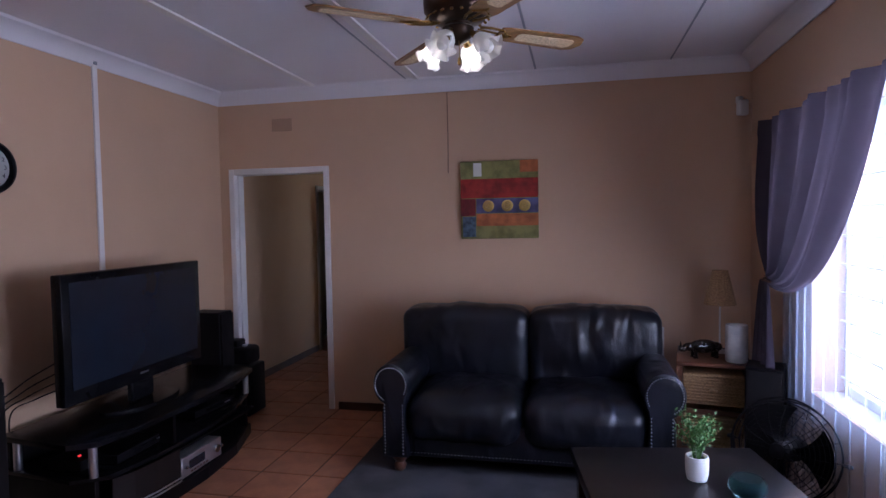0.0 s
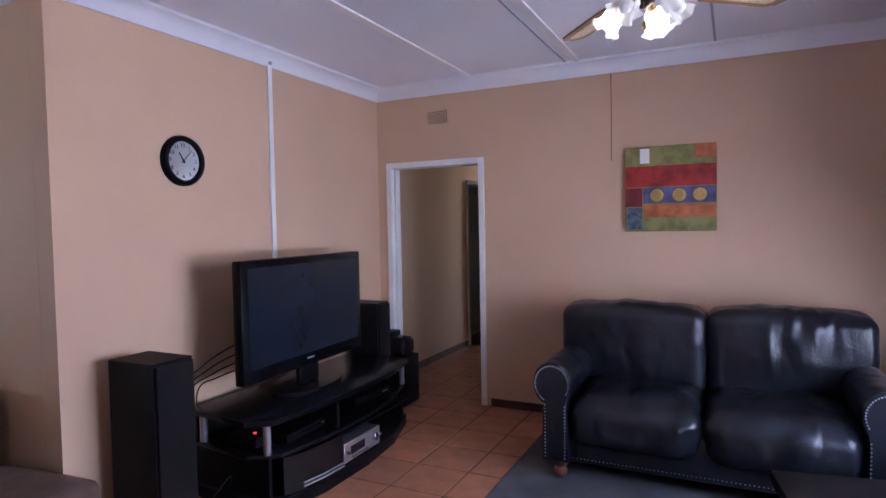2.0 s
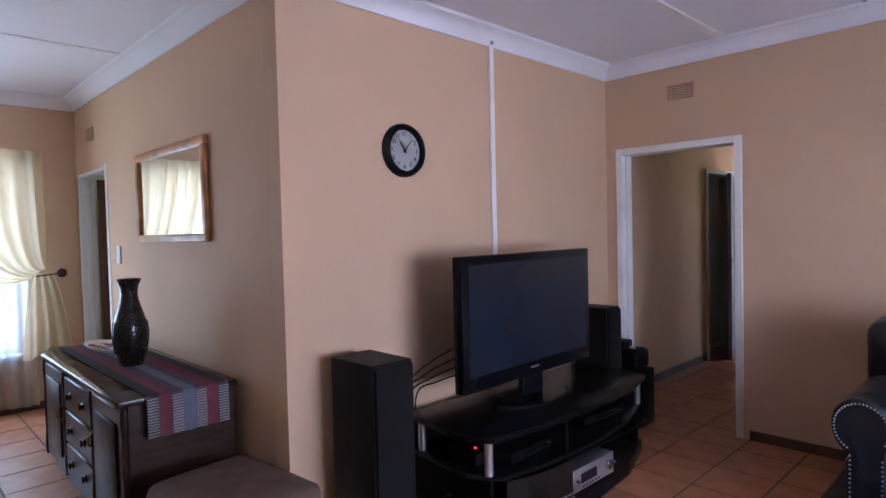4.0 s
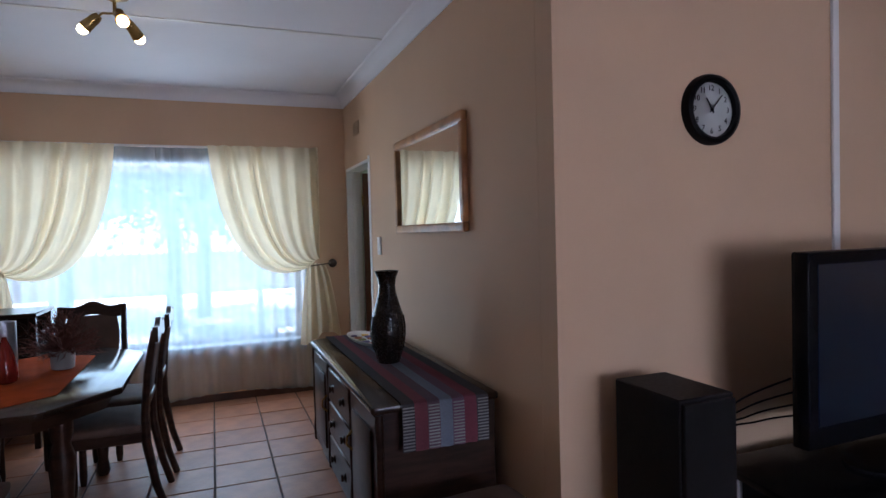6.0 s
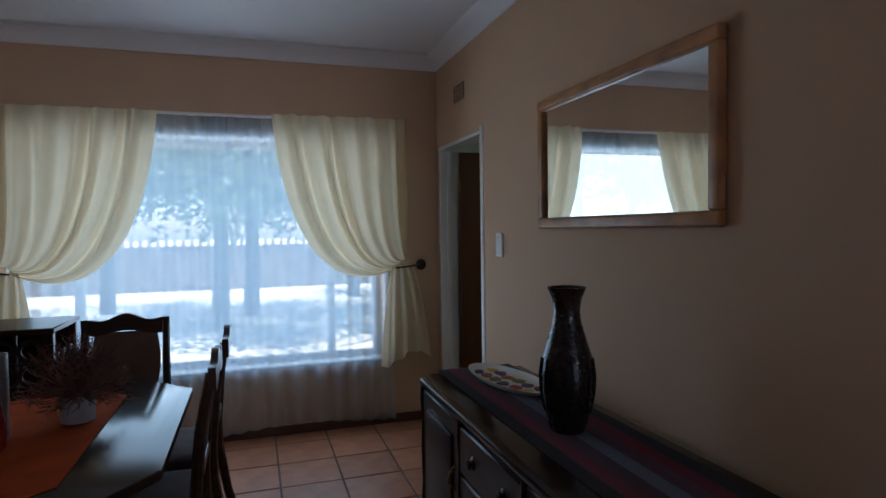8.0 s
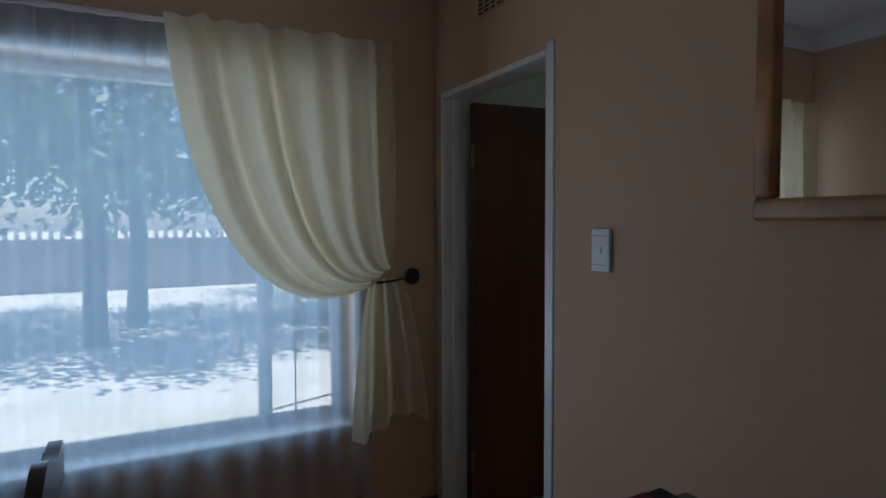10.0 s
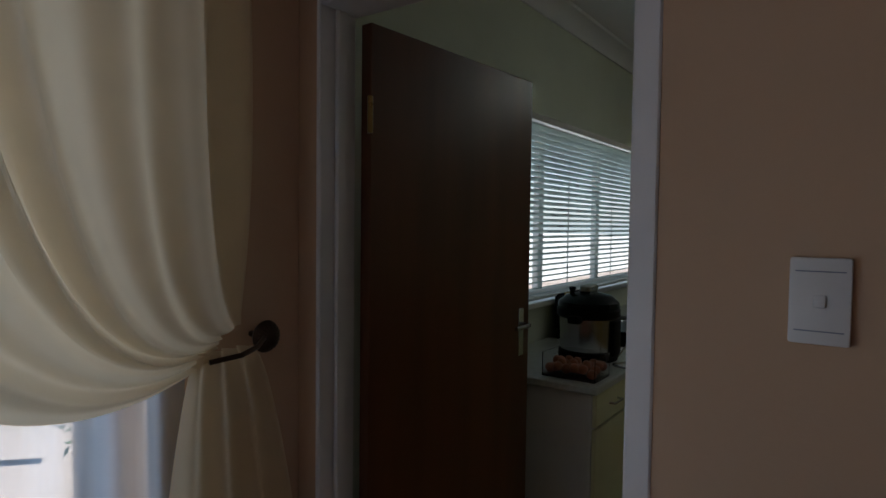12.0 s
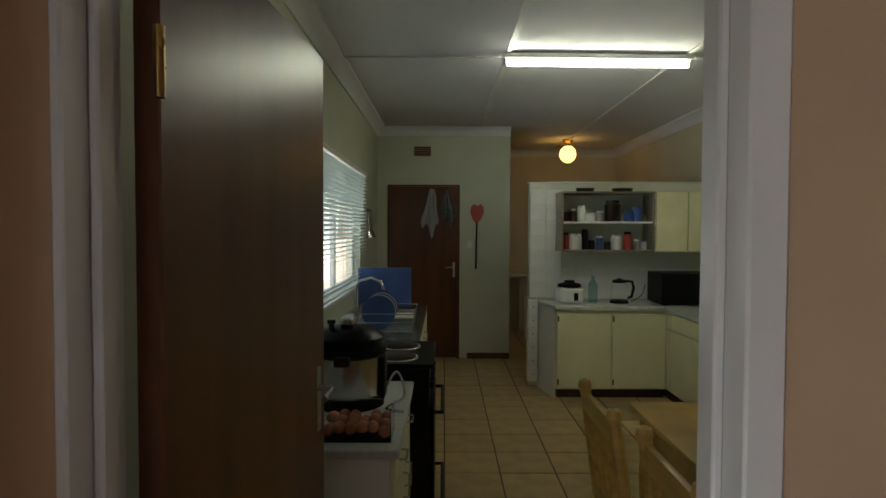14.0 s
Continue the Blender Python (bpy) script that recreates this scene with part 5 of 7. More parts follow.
def dining_table():
    ob = thing("dining_table", (-1.74, -2.14, 0), "dark polished octagonal dining table with pedestal legs", "dining table")
    L, W = 0.80, 0.53
    o = [(-L, -0.26), (-L + 0.30, -W), (L - 0.34, -W), (L, -0.26), (L, 0.26), (L - 0.34, W), (-L + 0.30, W), (-L, 0.26)]
    bm = bmesh.new()
    prism(bm, o, 0.705, 0.74, 0.009)
    part("tabletop", bm, M["wood_top"], ob)
    bm = bmesh.new()
    prism(bm, [(x * 0.88, y * 0.84) for x, y in o], 0.63, 0.705)
    part("apron", bm, M["wood_dark"], ob)
    for x in (-0.5, 0.5):
        for y in (-0.28, 0.28):
            part("leg", turned([(0.030, 0), (0.040, 0.03), (0.028, 0.10), (0.045, 0.30), (0.055, 0.45), (0.035, 0.52), (0.050, 0.56), (0.050, 0.64)], 16, (x, y, 0)), M["wood_dark"], ob)


dining_table()


def dining_chair(at, turn):
    """Faces local -y is the back side; the sitter looks towards +y."""
    ob = thing("dining_chair", at, "dark wooden dining chair with curved top rail and brown padded seat", "chair", turn, group="dining chairs")
    bm = bmesh.new()
    cushion(bm, -0.225, 0.225, -0.20, 0.235, 0.435, 0.485, 0.012, 2, 10, 0.001)
    part("seat", bm, M["seat"], ob, "brown fabric padded seat")
    part("seat_frame", bx(-0.22, 0.22, -0.20, 0.225, 0.385, 0.44, bevel=0.006), M["wood_dark"], ob)
    for x in (-0.20, 0.20):
        part("front_leg", turned([(0.016, 0), (0.022, 0.05), (0.020, 0.20), (0.028, 0.34), (0.028, 0.39)], 12, (x, 0.20, 0)), M["wood_dark"], ob)
        bm = bmesh.new()
        pts = [(x, -0.30, 0.0), (x, -0.255, 0.15), (x, -0.215, 0.38), (x, -0.215, 0.52), (x * 0.99, -0.235, 0.75), (x * 0.98, -0.275, 0.96)]
        tube(bm, pts, [0.019, 0.021, 0.024, 0.022, 0.020, 0.018], 8)
        part("back_post", bm, M["wood_dark"], ob)
    bm = bmesh.new()
    up = [(-0.215 + 0.43 * k / 20) for k in range(21)]
    top = [0.965 + 0.030 * math.cos(x / 0.215 * math.pi / 2) + 0.014 * math.cos(x / 0.215 * math.pi * 2.0) for x in up]
    lo, hi = [], []
    f = [[bm.verts.new((x, -0.278 + dy, z)) for x, z in list(zip(up, top)) + [(x, 0.905 + 0.012 * math.cos(x * 20)) for x in reversed(up)]] for dy in (-0.014, 0.012)]
    n = len(f[0])
    for k in range(n):
        bm.faces.new((f[0][k], f[0][(k + 1) % n], f[1][(k + 1) % n], f[1][k]))
    for k in range(20):
        for g in f:
            bm.faces.new((g[k], g[k + 1], g[n - 2 - k], g[n - 1 - k]))
    part("top_rail", bm, M["wood_dark"], ob, "carved curved top rail")
    part("lower_rail", bx(-0.19, 0.19, -0.235, -0.212, 0.56, 0.60, bevel=0.005), M["wood_dark"], ob)
    bm = bmesh.new()
    for side in (0,):
        sheet(bm, lambda u, v: ((-0.15 + 0.30 * u) * (1 + 0.12 * math.sin(math.pi * v)), -0.230 - 0.045 * v, 0.60 + 0.31 * v), 10, 10)
    bmesh.ops.solidify(bm, geom=bm.faces[:], thickness=0.022)
    part("back_panel", bm, M["seat"], ob, "padded brown back panel")
    return ob


chair = dining_chair((-1.735, -1.76, 0), 180)
for at, turn in (((-2.29, -1.74, 0), 180), ((-2.66, -2.0, 0), -90), ((-0.72, -2.20, 0), 90), ((-1.50, -2.62, 0), 0), ((-2.10, -2.60, 0), 0)):
    copy_thing(chair, pose(*at, 0, 0, turn))

ob = thing("table_cloth", (-1.70, -2.14, 0.742), "orange cloth runner with pointed ends on the table", "table cloth")
bm = bmesh.new()
prism(bm, [(-0.70, 0.0), (-0.5, -0.27), (0.46, -0.27), (0.64, -0.05), (0.64, 0.05), (0.46, 0.27), (-0.5, 0.27)], 0.0, 0.003)
part("cloth", bm, M["orange_cloth"], ob, smooth=False)


def twig_plant(at):
    ob = thing("dried_plant", at, "bushy reddish dried plant in a grey pot", "potted plant")
    part("pot", turned([(0.045, 0), (0.055, 0.005), (0.062, 0.10), (0.058, 0.102), (0.05, 0.09), (0.0, 0.088)], 24), M["grey"], ob, "grey concrete pot")
    rng = random.Random(11)
    bm = bmesh.new()
    for i in range(230):
        a, e, ln = rng.uniform(0, 6.28), rng.uniform(-0.1, 1.5), rng.uniform(0.12, 0.22)
        d = Vector((math.cos(a) * math.cos(e), math.sin(a) * math.cos(e), math.sin(e)))
        p0 = Vector((0, 0, 0.10)) + d * 0.02
        p1 = p0 + d * ln * 0.6 + Vector([rng.uniform(-0.02, 0.02) for _ in range(3)])
        p2 = p0 + d * ln
        tube(bm, [p0, p1, p2], [0.0030, 0.0024, 0.0016], 3)
        for k in range(4):
            q = p1.lerp(p2, k / 4)
            tube(bm, [q, q + Vector([rng.uniform(-0.03, 0.03) for _ in range(3)])], [0.0024, 0.0012], 3)
    part("twigs", bm, M["twig"], ob, "fine reddish brown twigs")


twig_plant((-1.86, -1.97, 0.746))
ob = thing("red_vase", (-1.60, -2.16, 0.746), "glossy red teardrop vase on the table", "vase")
part("body", turned([(0.030, 0), (0.046, 0.01), (0.052, 0.05), (0.046, 0.11), (0.030, 0.17), (0.013, 0.215), (0.010, 0.23), (0.006, 0.23), (0.006, 0.2)], 28), M["red_glaze"], ob)
ob = thing("glass_cylinder", (-1.73, -2.20, 0.746), "tall silvered glass cylinder vase on the table", "vase")
part("body", turned([(0.056, 0), (0.058, 0.004), (0.058, 0.29), (0.054, 0.29), (0.054, 0.02), (0.0, 0.02)], 28), M["silver"], ob)


def carved_cabinet():
    ob = thing("carved_cabinet", (-3.19, -2.66, 0), "dark carved wooden drinks cabinet with pierced rounds", "cabinet")
    part("top", bx(-0.24, 0.26, -0.32, 0.32, 0.92, 0.95, bevel=0.006), M["wood_dark"], ob)
    part("body", bx(-0.22, 0.20, -0.30, 0.30, 0.10, 0.60, bevel=0.005), M["wood_dark"], ob)
    for x in (-0.20, 0.22):
        for y in (-0.29, 0.29):
            part("post", bx(x - 0.02, x + 0.02, y - 0.02, y + 0.02, 0, 0.92, bevel=0.004), M["wood_dark"], ob)
    part("back_panel", bx(-0.215, -0.20, -0.27, 0.27, 0.60, 0.92), M["wood_dark"], ob)
    bm = bmesh.new()
    for y in (-0.20, -0.07, 0.07, 0.20):
        for z in (0.70, 0.83):
            tube(bm, [(0.225, y + 0.05 * math.cos(2 * math.pi * k / 24), z + 0.05 * math.sin(2 * math.pi * k / 24)) for k in range(25)], 0.012, 8)
    for y in (-0.27, -0.135, 0.0, 0.135, 0.27):
        tube(bm, [(0.225, y, 0.60), (0.225, y, 0.92)], 0.010, 6)
    tube(bm, [(0.225, -0.28, 0.765), (0.225, 0.28, 0.765)], 0.012, 6)
    part("pierced_front", bm, M["wood_dark"], ob, "carved pierced rounds")
    bm = bmesh.new()
    for k in range(3):
        tube(bm, [(-0.12 + 0.12 * k + 0.05 * math.cos(2 * math.pi * i / 24), 0.295, 0.74 + 0.05 * math.sin(2 * math.pi * i / 24)) for i in range(25)], 0.012, 8)
    part("pierced_side", bm, M["wood_dark"], ob)


carved_cabinet()


def spot_light():
    ob = thing("ceiling_spotlight", (-1.63, -1.62, CEIL), "brass three-way ceiling spotlight with lit bulbs", "ceiling light")
    part("canopy", turned([(0.07, 0), (0.068, -0.015), (0.03, -0.03), (0.01, -0.04)], 28), M["brass"], ob)
    part("stem", turned([(0.009, -0.03), (0.009, -0.11)], 12), M["brass"], ob)
    for k in range(3):
        a = radians(20 + 120 * k)
        m = Matrix.Rotation(a, 4, "Z") @ Matrix.Translation((0.09, 0, -0.125)) @ Matrix.Rotation(radians(-48), 4, "Y")
        part("arm", tubes([(0, 0, -0.10), (0.06 * math.cos(a), 0.06 * math.sin(a), -0.10), (0.09 * math.cos(a), 0.09 * math.sin(a), -0.125)], 0.006), M["brass"], ob)
        bm = turned([(0.018, 0.02), (0.026, 0.0), (0.030, -0.05), (0.034, -0.08), (0.031, -0.08), (0.026, -0.04)], 20)
        bmesh.ops.transform(bm, matrix=m, verts=bm.verts[:])
        s = part("spot", bm, M["brass"], ob, "brass spot shade")
        bm = turned([(0.0, -0.118), (0.018, -0.112), (0.028, -0.095), (0.026, -0.075), (0.014, -0.05)], 18)
        bmesh.ops.transform(bm, matrix=m, verts=bm.verts[:])
        part("bulb", bm, M["bulb_w"], s, "glowing warm bulb")


M["bulb_w"] = glowing("warm_bulb_glass", (1.0, 0.80, 0.40), 7)
spot_light()


def stool():
    ob = thing("ottoman", (0.06, -0.33, 0), "low brown upholstered stool beside the sideboard", "stool", 6)
    bm = bmesh.new()
    cushion(bm, -0.30, 0.32, -0.22, 0.27, 0.28, 0.42, 0.02, 6, 14, 0.003)
    part("cushion", bm, M["seat"], ob)
    part("frame", bx(-0.26, 0.28, -0.19, 0.24, 0.22, 0.30, bevel=0.006), M["wood_dark"], ob)
    for x in (-0.23, 0.25):
        for y in (-0.16, 0.21):
            part("leg", turned([(0.016, 0), (0.024, 0.22)], 12, (x, y, 0)), M["wood_dark"], ob)


stool()

# ---- doors ----
def leaf_door(name, at, turn, w, h, mat, label, handle_side=1):
    ob = thing(name, at, label, "door", turn)
    part("leaf", bx(0.0, w, -0.02, 0.02, 0.008, h, bevel=0.003), mat, ob)
    for z in (0.25, h - 0.25):
        part("hinge", turned([(0.008, z - 0.05), (0.008, z + 0.05)], 10, (-0.004, -0.022, 0)), M["brass"], ob)
    for s in (-1, 1):
        p = part("handle_plate", bx(w - 0.075, w - 0.04, s * 0.0205 - 0.003, s * 0.0205 + 0.003, 0.96, 1.14, bevel=0.002), M["steel"], ob)
        part("lever", tubes([(w - 0.058, s * 0.02, 1.08), (w - 0.058, s * 0.06, 1.08), (w - 0.075, s * 0.066, 1.08), (w - 0.16, s * 0.066, 1.078)], 0.008), M["steel"], p, "steel lever handle")
    return ob


leaf_door("kitchen_door", (-3.555, 0.135, 0), 86, 0.845, 2.0, M["door_wood"], "glossy dark brown wooden door standing open")
leaf_door("back_door", (-3.79, KY + 0.045, 0), 0, 0.83, 2.03, M["door_wood"], "dark brown wooden back door, closed")
ob = thing("door_frame_3", (0, 0, 0), "dark brown door frame", "door frame")
ob["kind"] = "structure"
for b in ((-3.80, -3.765, KY - 0.012, KY + 0.02, 0, 2.05), (-2.985, -2.95, KY - 0.012, KY + 0.02, 0, 2.05), (-3.765, -2.985, KY - 0.012, KY + 0.02, 2.032, 2.05)):
    part("jamb", bx(*b, bevel=0.003), M["door_wood"], ob)
ob = thing("door_frame_4", (0, 0, 0), "white painted door frame in the passage", "door frame")
ob["kind"] = "structure"
for b in ((-0.31, -0.105, 5.08, 5.135, 0, 2.06), (-0.31, -0.105, 5.94, 5.995, 0, 2.06), (-0.31, -0.105, 5.135, 5.94, 2.01, 2.06)):
    part("jamb", bx(*b, bevel=0.004), M["white"], ob)
leaf_door("passage_door", (-0.16, 5.93, 0), -72, 0.78, 2.0, M["grey_board"], "pale grey-blue painted door standing ajar")


# ---- kitchen ----
def handle_d(parent, x, y, z, horizontal=True):
    if horizontal:
        pts = [(x, y - 0.05, z), (x + 0.025, y - 0.045, z), (x + 0.025, y + 0.045, z), (x, y + 0.05, z)]
    else:
        pts = [(x, y, z - 0.05), (x + 0.025, y, z - 0.045), (x + 0.025, y, z + 0.045), (x, y, z + 0.05)]
    part("handle", tubes(pts, 0.005), M["steel"], parent, "small steel pull handle")


def near_unit():
    ob = thing("kitchen_cabinet", (-3.60, 1.64, 0), "white kitchen cabinet with pale worktop near the door", "cabinet")
    part("body", bx(-0.29, 0.29, -0.42, 0.42, 0.08, 0.775, bevel=0.003), M["white"], ob)
    part("worktop", bx(-0.31, 0.325, -0.455, 0.43, 0.775, 0.806, bevel=0.005), M["worktop"], ob)
    part("plinth", bx(-0.28, 0.25, -0.40, 0.40, 0, 0.08), M["skirt"], ob)
    for y0, y1 in ((-0.41, -0.005), (0.005, 0.41)):
        d = part("drawer", bx(0.29, 0.308, y0, y1, 0.63, 0.765, bevel=0.003), M["white_k"], ob)
        handle_d(d, 0.308, (y0 + y1) / 2, 0.70)
        d = part("door", bx(0.29, 0.308, y0, y1, 0.09, 0.62, bevel=0.003), M["white_k"], ob)
        handle_d(d, 0.308, y1 - 0.05 if y0 < -0.1 else y0 + 0.05, 0.52, False)


M["worktop"] = material("pale_laminate_worktop", (0.62, 0.63, 0.60), 0.28, vary=0.06, scale=40, fine=200, bump=0.02)
near_unit()


def stove():
    ob = thing("stove", (-3.54, 2.37, 0), "black electric stove with four ring plates", "stove")
    part("body", bx(-0.32, 0.34, -0.29, 0.29, 0.02, 0.86, bevel=0.006), M["black"], ob)
    part("hob", bx(-0.33, 0.36, -0.295, 0.295, 0.862, 0.885, bevel=0.005), M["gloss"], ob)
    for x in (-0.15, 0.17):
        for y in (-0.14, 0.14):
            p = part("plate", turned([(0.10, 0.885), (0.10, 0.892), (0.08, 0.899), (0.0, 0.899)], 28, (x, y, 0)), M["bronze"], ob, "round solid hot plate")
            part("plate_ring", turned([(0.101, 0.885), (0.108, 0.889), (0.112, 0.885)], 28, (x, y, 0)), M["steel"], p)
    part("oven_door", bx(0.34, 0.362, -0.28, 0.28, 0.14, 0.68, bevel=0.004), M["gloss"], ob)
    part("oven_handle", tubes([(0.36, -0.24, 0.64), (0.40, -0.24, 0.64), (0.40, 0.24, 0.64), (0.36, 0.24, 0.64)], 0.009), M["black"], ob)
    part("lower_handle", tubes([(0.36, -0.24, 0.20), (0.40, -0.24, 0.20), (0.40, 0.24, 0.20), (0.36, 0.24, 0.20)], 0.009), M["black"], ob)
    for k in range(5):
        bm = turned([(0.02, 0), (0.018, 0.02), (0, 0.022)], 16)
        bmesh.ops.rotate(bm, verts=bm.verts[:], matrix=Matrix.Rotation(radians(90), 3, "Y"), cent=(0, 0, 0))
        bmesh.ops.translate(bm, verts=bm.verts[:], vec=(0.34, -0.22 + 0.11 * k, 0.77))
        part("knob", bm, M["black"], ob)
    part("splash_lid", bx(-0.335, -0.315, -0.29, 0.29, 0.885, 1.06, bevel=0.004), M["gloss"], ob, "raised black lid")


stove()


def sink_unit():
    ob = thing("sink_unit", (-3.58, 3.60, 0), "kitchen sink unit with stainless steel top", "sink")
    part("cabinet", bx(-0.30, 0.28, -0.90, 0.90, 0.08, 0.83, bevel=0.003), M["white_k"], ob)
    part("plinth", bx(-0.29, 0.24, -0.88, 0.88, 0, 0.08), M["skirt"], ob)
    part("drainer", several((-0.32, 0.30, -0.92, 0.10, 0.83, 0.86), (-0.32, 0.30, 0.62, 0.92, 0.83, 0.86), (-0.32, -0.2, 0.10, 0.62, 0.83, 0.86), (0.22, 0.30, 0.10, 0.62, 0.83, 0.86)), M["steel"], ob)
    part("basin", several((-0.20, 0.22, 0.10, 0.62, 0.68, 0.69), (-0.20, -0.19, 0.10, 0.62, 0.69, 0.832), (0.21, 0.22, 0.10, 0.62, 0.69, 0.832), (-0.19, 0.21, 0.10, 0.11, 0.69, 0.832), (-0.19, 0.21, 0.61, 0.62, 0.69, 0.832)), M["steel"], ob)
    part("tap", tubes([(-0.24, 0.30, 0.86), (-0.24, 0.30, 1.06), (-0.21, 0.30, 1.12), (-0.12, 0.30, 1.145), (-0.04, 0.30, 1.11), (-0.02, 0.30, 1.05)], 0.012), M["steel"], ob, "curved chrome tap")
    for k in range(2):
        d = part("door", bx(0.28, 0.298, -0.88 + 0.9 * k, -0.02 + 0.9 * k, 0.10, 0.82, bevel=0.003), M["white_k"], ob)
        handle_d(d, 0.298, -0.10 + 0.25 * k, 0.70, False)


sink_unit()

ob = thing("dish_rack", (-3.52, 3.25, 0.86), "chrome wire dish rack with dishes on the drainer", "dish rack")
bm = bmesh.new()
for k in range(14):
    tube(bm, [(-0.20, -0.24 + 0.037 * k, 0.13), (-0.18, -0.24 + 0.037 * k, 0.02), (0.18, -0.24 + 0.037 * k, 0.02), (0.20, -0.24 + 0.037 * k, 0.13)], 0.0025, 5)
for z in (0.02, 0.075, 0.13):
    r = 0.18 + 0.02 * (z - 0.02) / 0.11
    tube(bm, [(-r, -0.26, z), (r, -0.26, z), (r, 0.26, z), (-r, 0.26, z), (-r, -0.26, z)], 0.004, 6)
for x, y in ((-0.17, -0.24), (0.17, -0.24), (-0.17, 0.24), (0.17, 0.24)):
    tube(bm, [(x, y, 0), (x, y, 0.03)], 0.004, 6)
part("wires", bm, M["steel"], ob)["kind"] = "stuff"
for k in range(5):
    bm = turned([(0.0, 0.0), (0.07, 0.004), (0.105, 0.012), (0.107, 0.016), (0.07, 0.009), (0.0, 0.005)], 28)
    bmesh.ops.rotate(bm, verts=bm.verts[:], matrix=Matrix.Rotation(radians(80), 3, "X"), cent=(0, 0, 0))
    bmesh.ops.translate(bm, verts=bm.verts[:], vec=(-0.03, -0.17 + 0.06 * k, 0.13))
    o = new("plate", mesh_of("plate", bm, M["ceramic"] if k % 2 else M["blue"], True))
    o.matrix_basis = pose(-3.52, 3.25, 0.86)
    tagged(o, "dinner plate standing in the dish rack", "plate", "drying plates")
ob = thing("splash_board", (-3.66, 4.45, 0.86), "blue plastic board standing at the end of the sink", "board")
part("board", bx(-0.22, 0.24, -0.012, 0.012, 0, 0.33, bevel=0.008, seg=2), M["blue"], ob)


def multi_cooker():
    ob = thing("pressure_cooker", (-3.52, 1.70, 0.806), "steel and black electric pressure cooker", "pressure cooker")
    part("pot", turned([(0.125, 0.0), (0.135, 0.02), (0.138, 0.20), (0.142, 0.215)], 36), M["steel"], ob, "stainless steel pot")
    part("collar", turned([(0.142, 0.205), (0.152, 0.215), (0.152, 0.245), (0.142, 0.255)], 36), M["black"], ob)
    part("base", turned([(0.13, 0.0), (0.143, 0.004), (0.143, 0.045), (0.138, 0.05)], 36), M["black"], ob)
    part("lid", turned([(0.148, 0.255), (0.145, 0.28), (0.11, 0.31), (0.05, 0.325), (0.0, 0.327)], 36), M["gloss"], ob, "black domed lid")
    part("lid_handle", bx(-0.028, 0.028, -0.06, 0.06, 0.322, 0.362, bevel=0.012, seg=3), M["steel"], ob)
    part("valve", turned([(0.012, 0.30), (0.012, 0.335), (0.017, 0.34), (0.017, 0.352), (0, 0.354)], 14, (-0.06, -0.06, 0)), M["black"], ob)
    part("control_panel", bx(0.10, 0.15, -0.05, 0.05, 0.03, 0.20, bevel=0.01, seg=2), M["black"], ob)
    for s in (-1, 1):
        part("side_handle", bx(-0.03, 0.03, s * 0.165 - 0.025, s * 0.165 + 0.025, 0.19, 0.225, bevel=0.008, seg=2), M["black"], ob)


multi_cooker()
ob = thing("plastic_tub", (-3.43, 1.34, 0.806), "clear plastic tub of tomatoes on the worktop", "food tub")
part("tub", several((-0.12, 0.12, -0.085, 0.085, 0, 0.004), (-0.12, -0.117, -0.085, 0.085, 0.004, 0.10), (0.117, 0.12, -0.085, 0.085, 0.004, 0.10), (-0.117, 0.117, -0.085, -0.082, 0.004, 0.10), (-0.117, 0.117, 0.082, 0.085, 0.004, 0.10)), M["glass"], ob)
M["tomato"] = material("pale_red_tomato", (0.55, 0.20, 0.11), 0.35, vary=0.2, scale=20)
rng = random.Random(3)
for k in range(24):
    bm = bmesh.new()
    bmesh.ops.create_uvsphere(bm, u_segments=12, v_segments=8, radius=0.021)
    bmesh.ops.translate(bm, verts=bm.verts[:], vec=(-0.095 + 0.038 * (k % 6), -0.058 + 0.039 * ((k // 6) % 4), 0.026 + 0.03 * rng.random()))
    part("tomato", bm, M["tomato"], ob)
ob = thing("oil_bottle", (-3.74, 1.95, 0.806), "dark glass oil bottle on the worktop", "bottle")
part("body", turned([(0.032, 0), (0.034, 0.01), (0.034, 0.16), (0.014, 0.21), (0.013, 0.26)], 20), M["olive"], ob)
part("cap", turned([(0.015, 0.26), (0.015, 0.285), (0, 0.287)], 16), M["yellow"], ob)
cable([(-3.40, 1.78, 0.812), (-3.34, 1.86, 0.90), (-3.30, 1.80, 0.815), (-3.36, 1.62, 0.812), (-3.29, 1.58, 0.812)], M["steel"], 0.006, "cable", "grey appliance cord lying on the worktop")


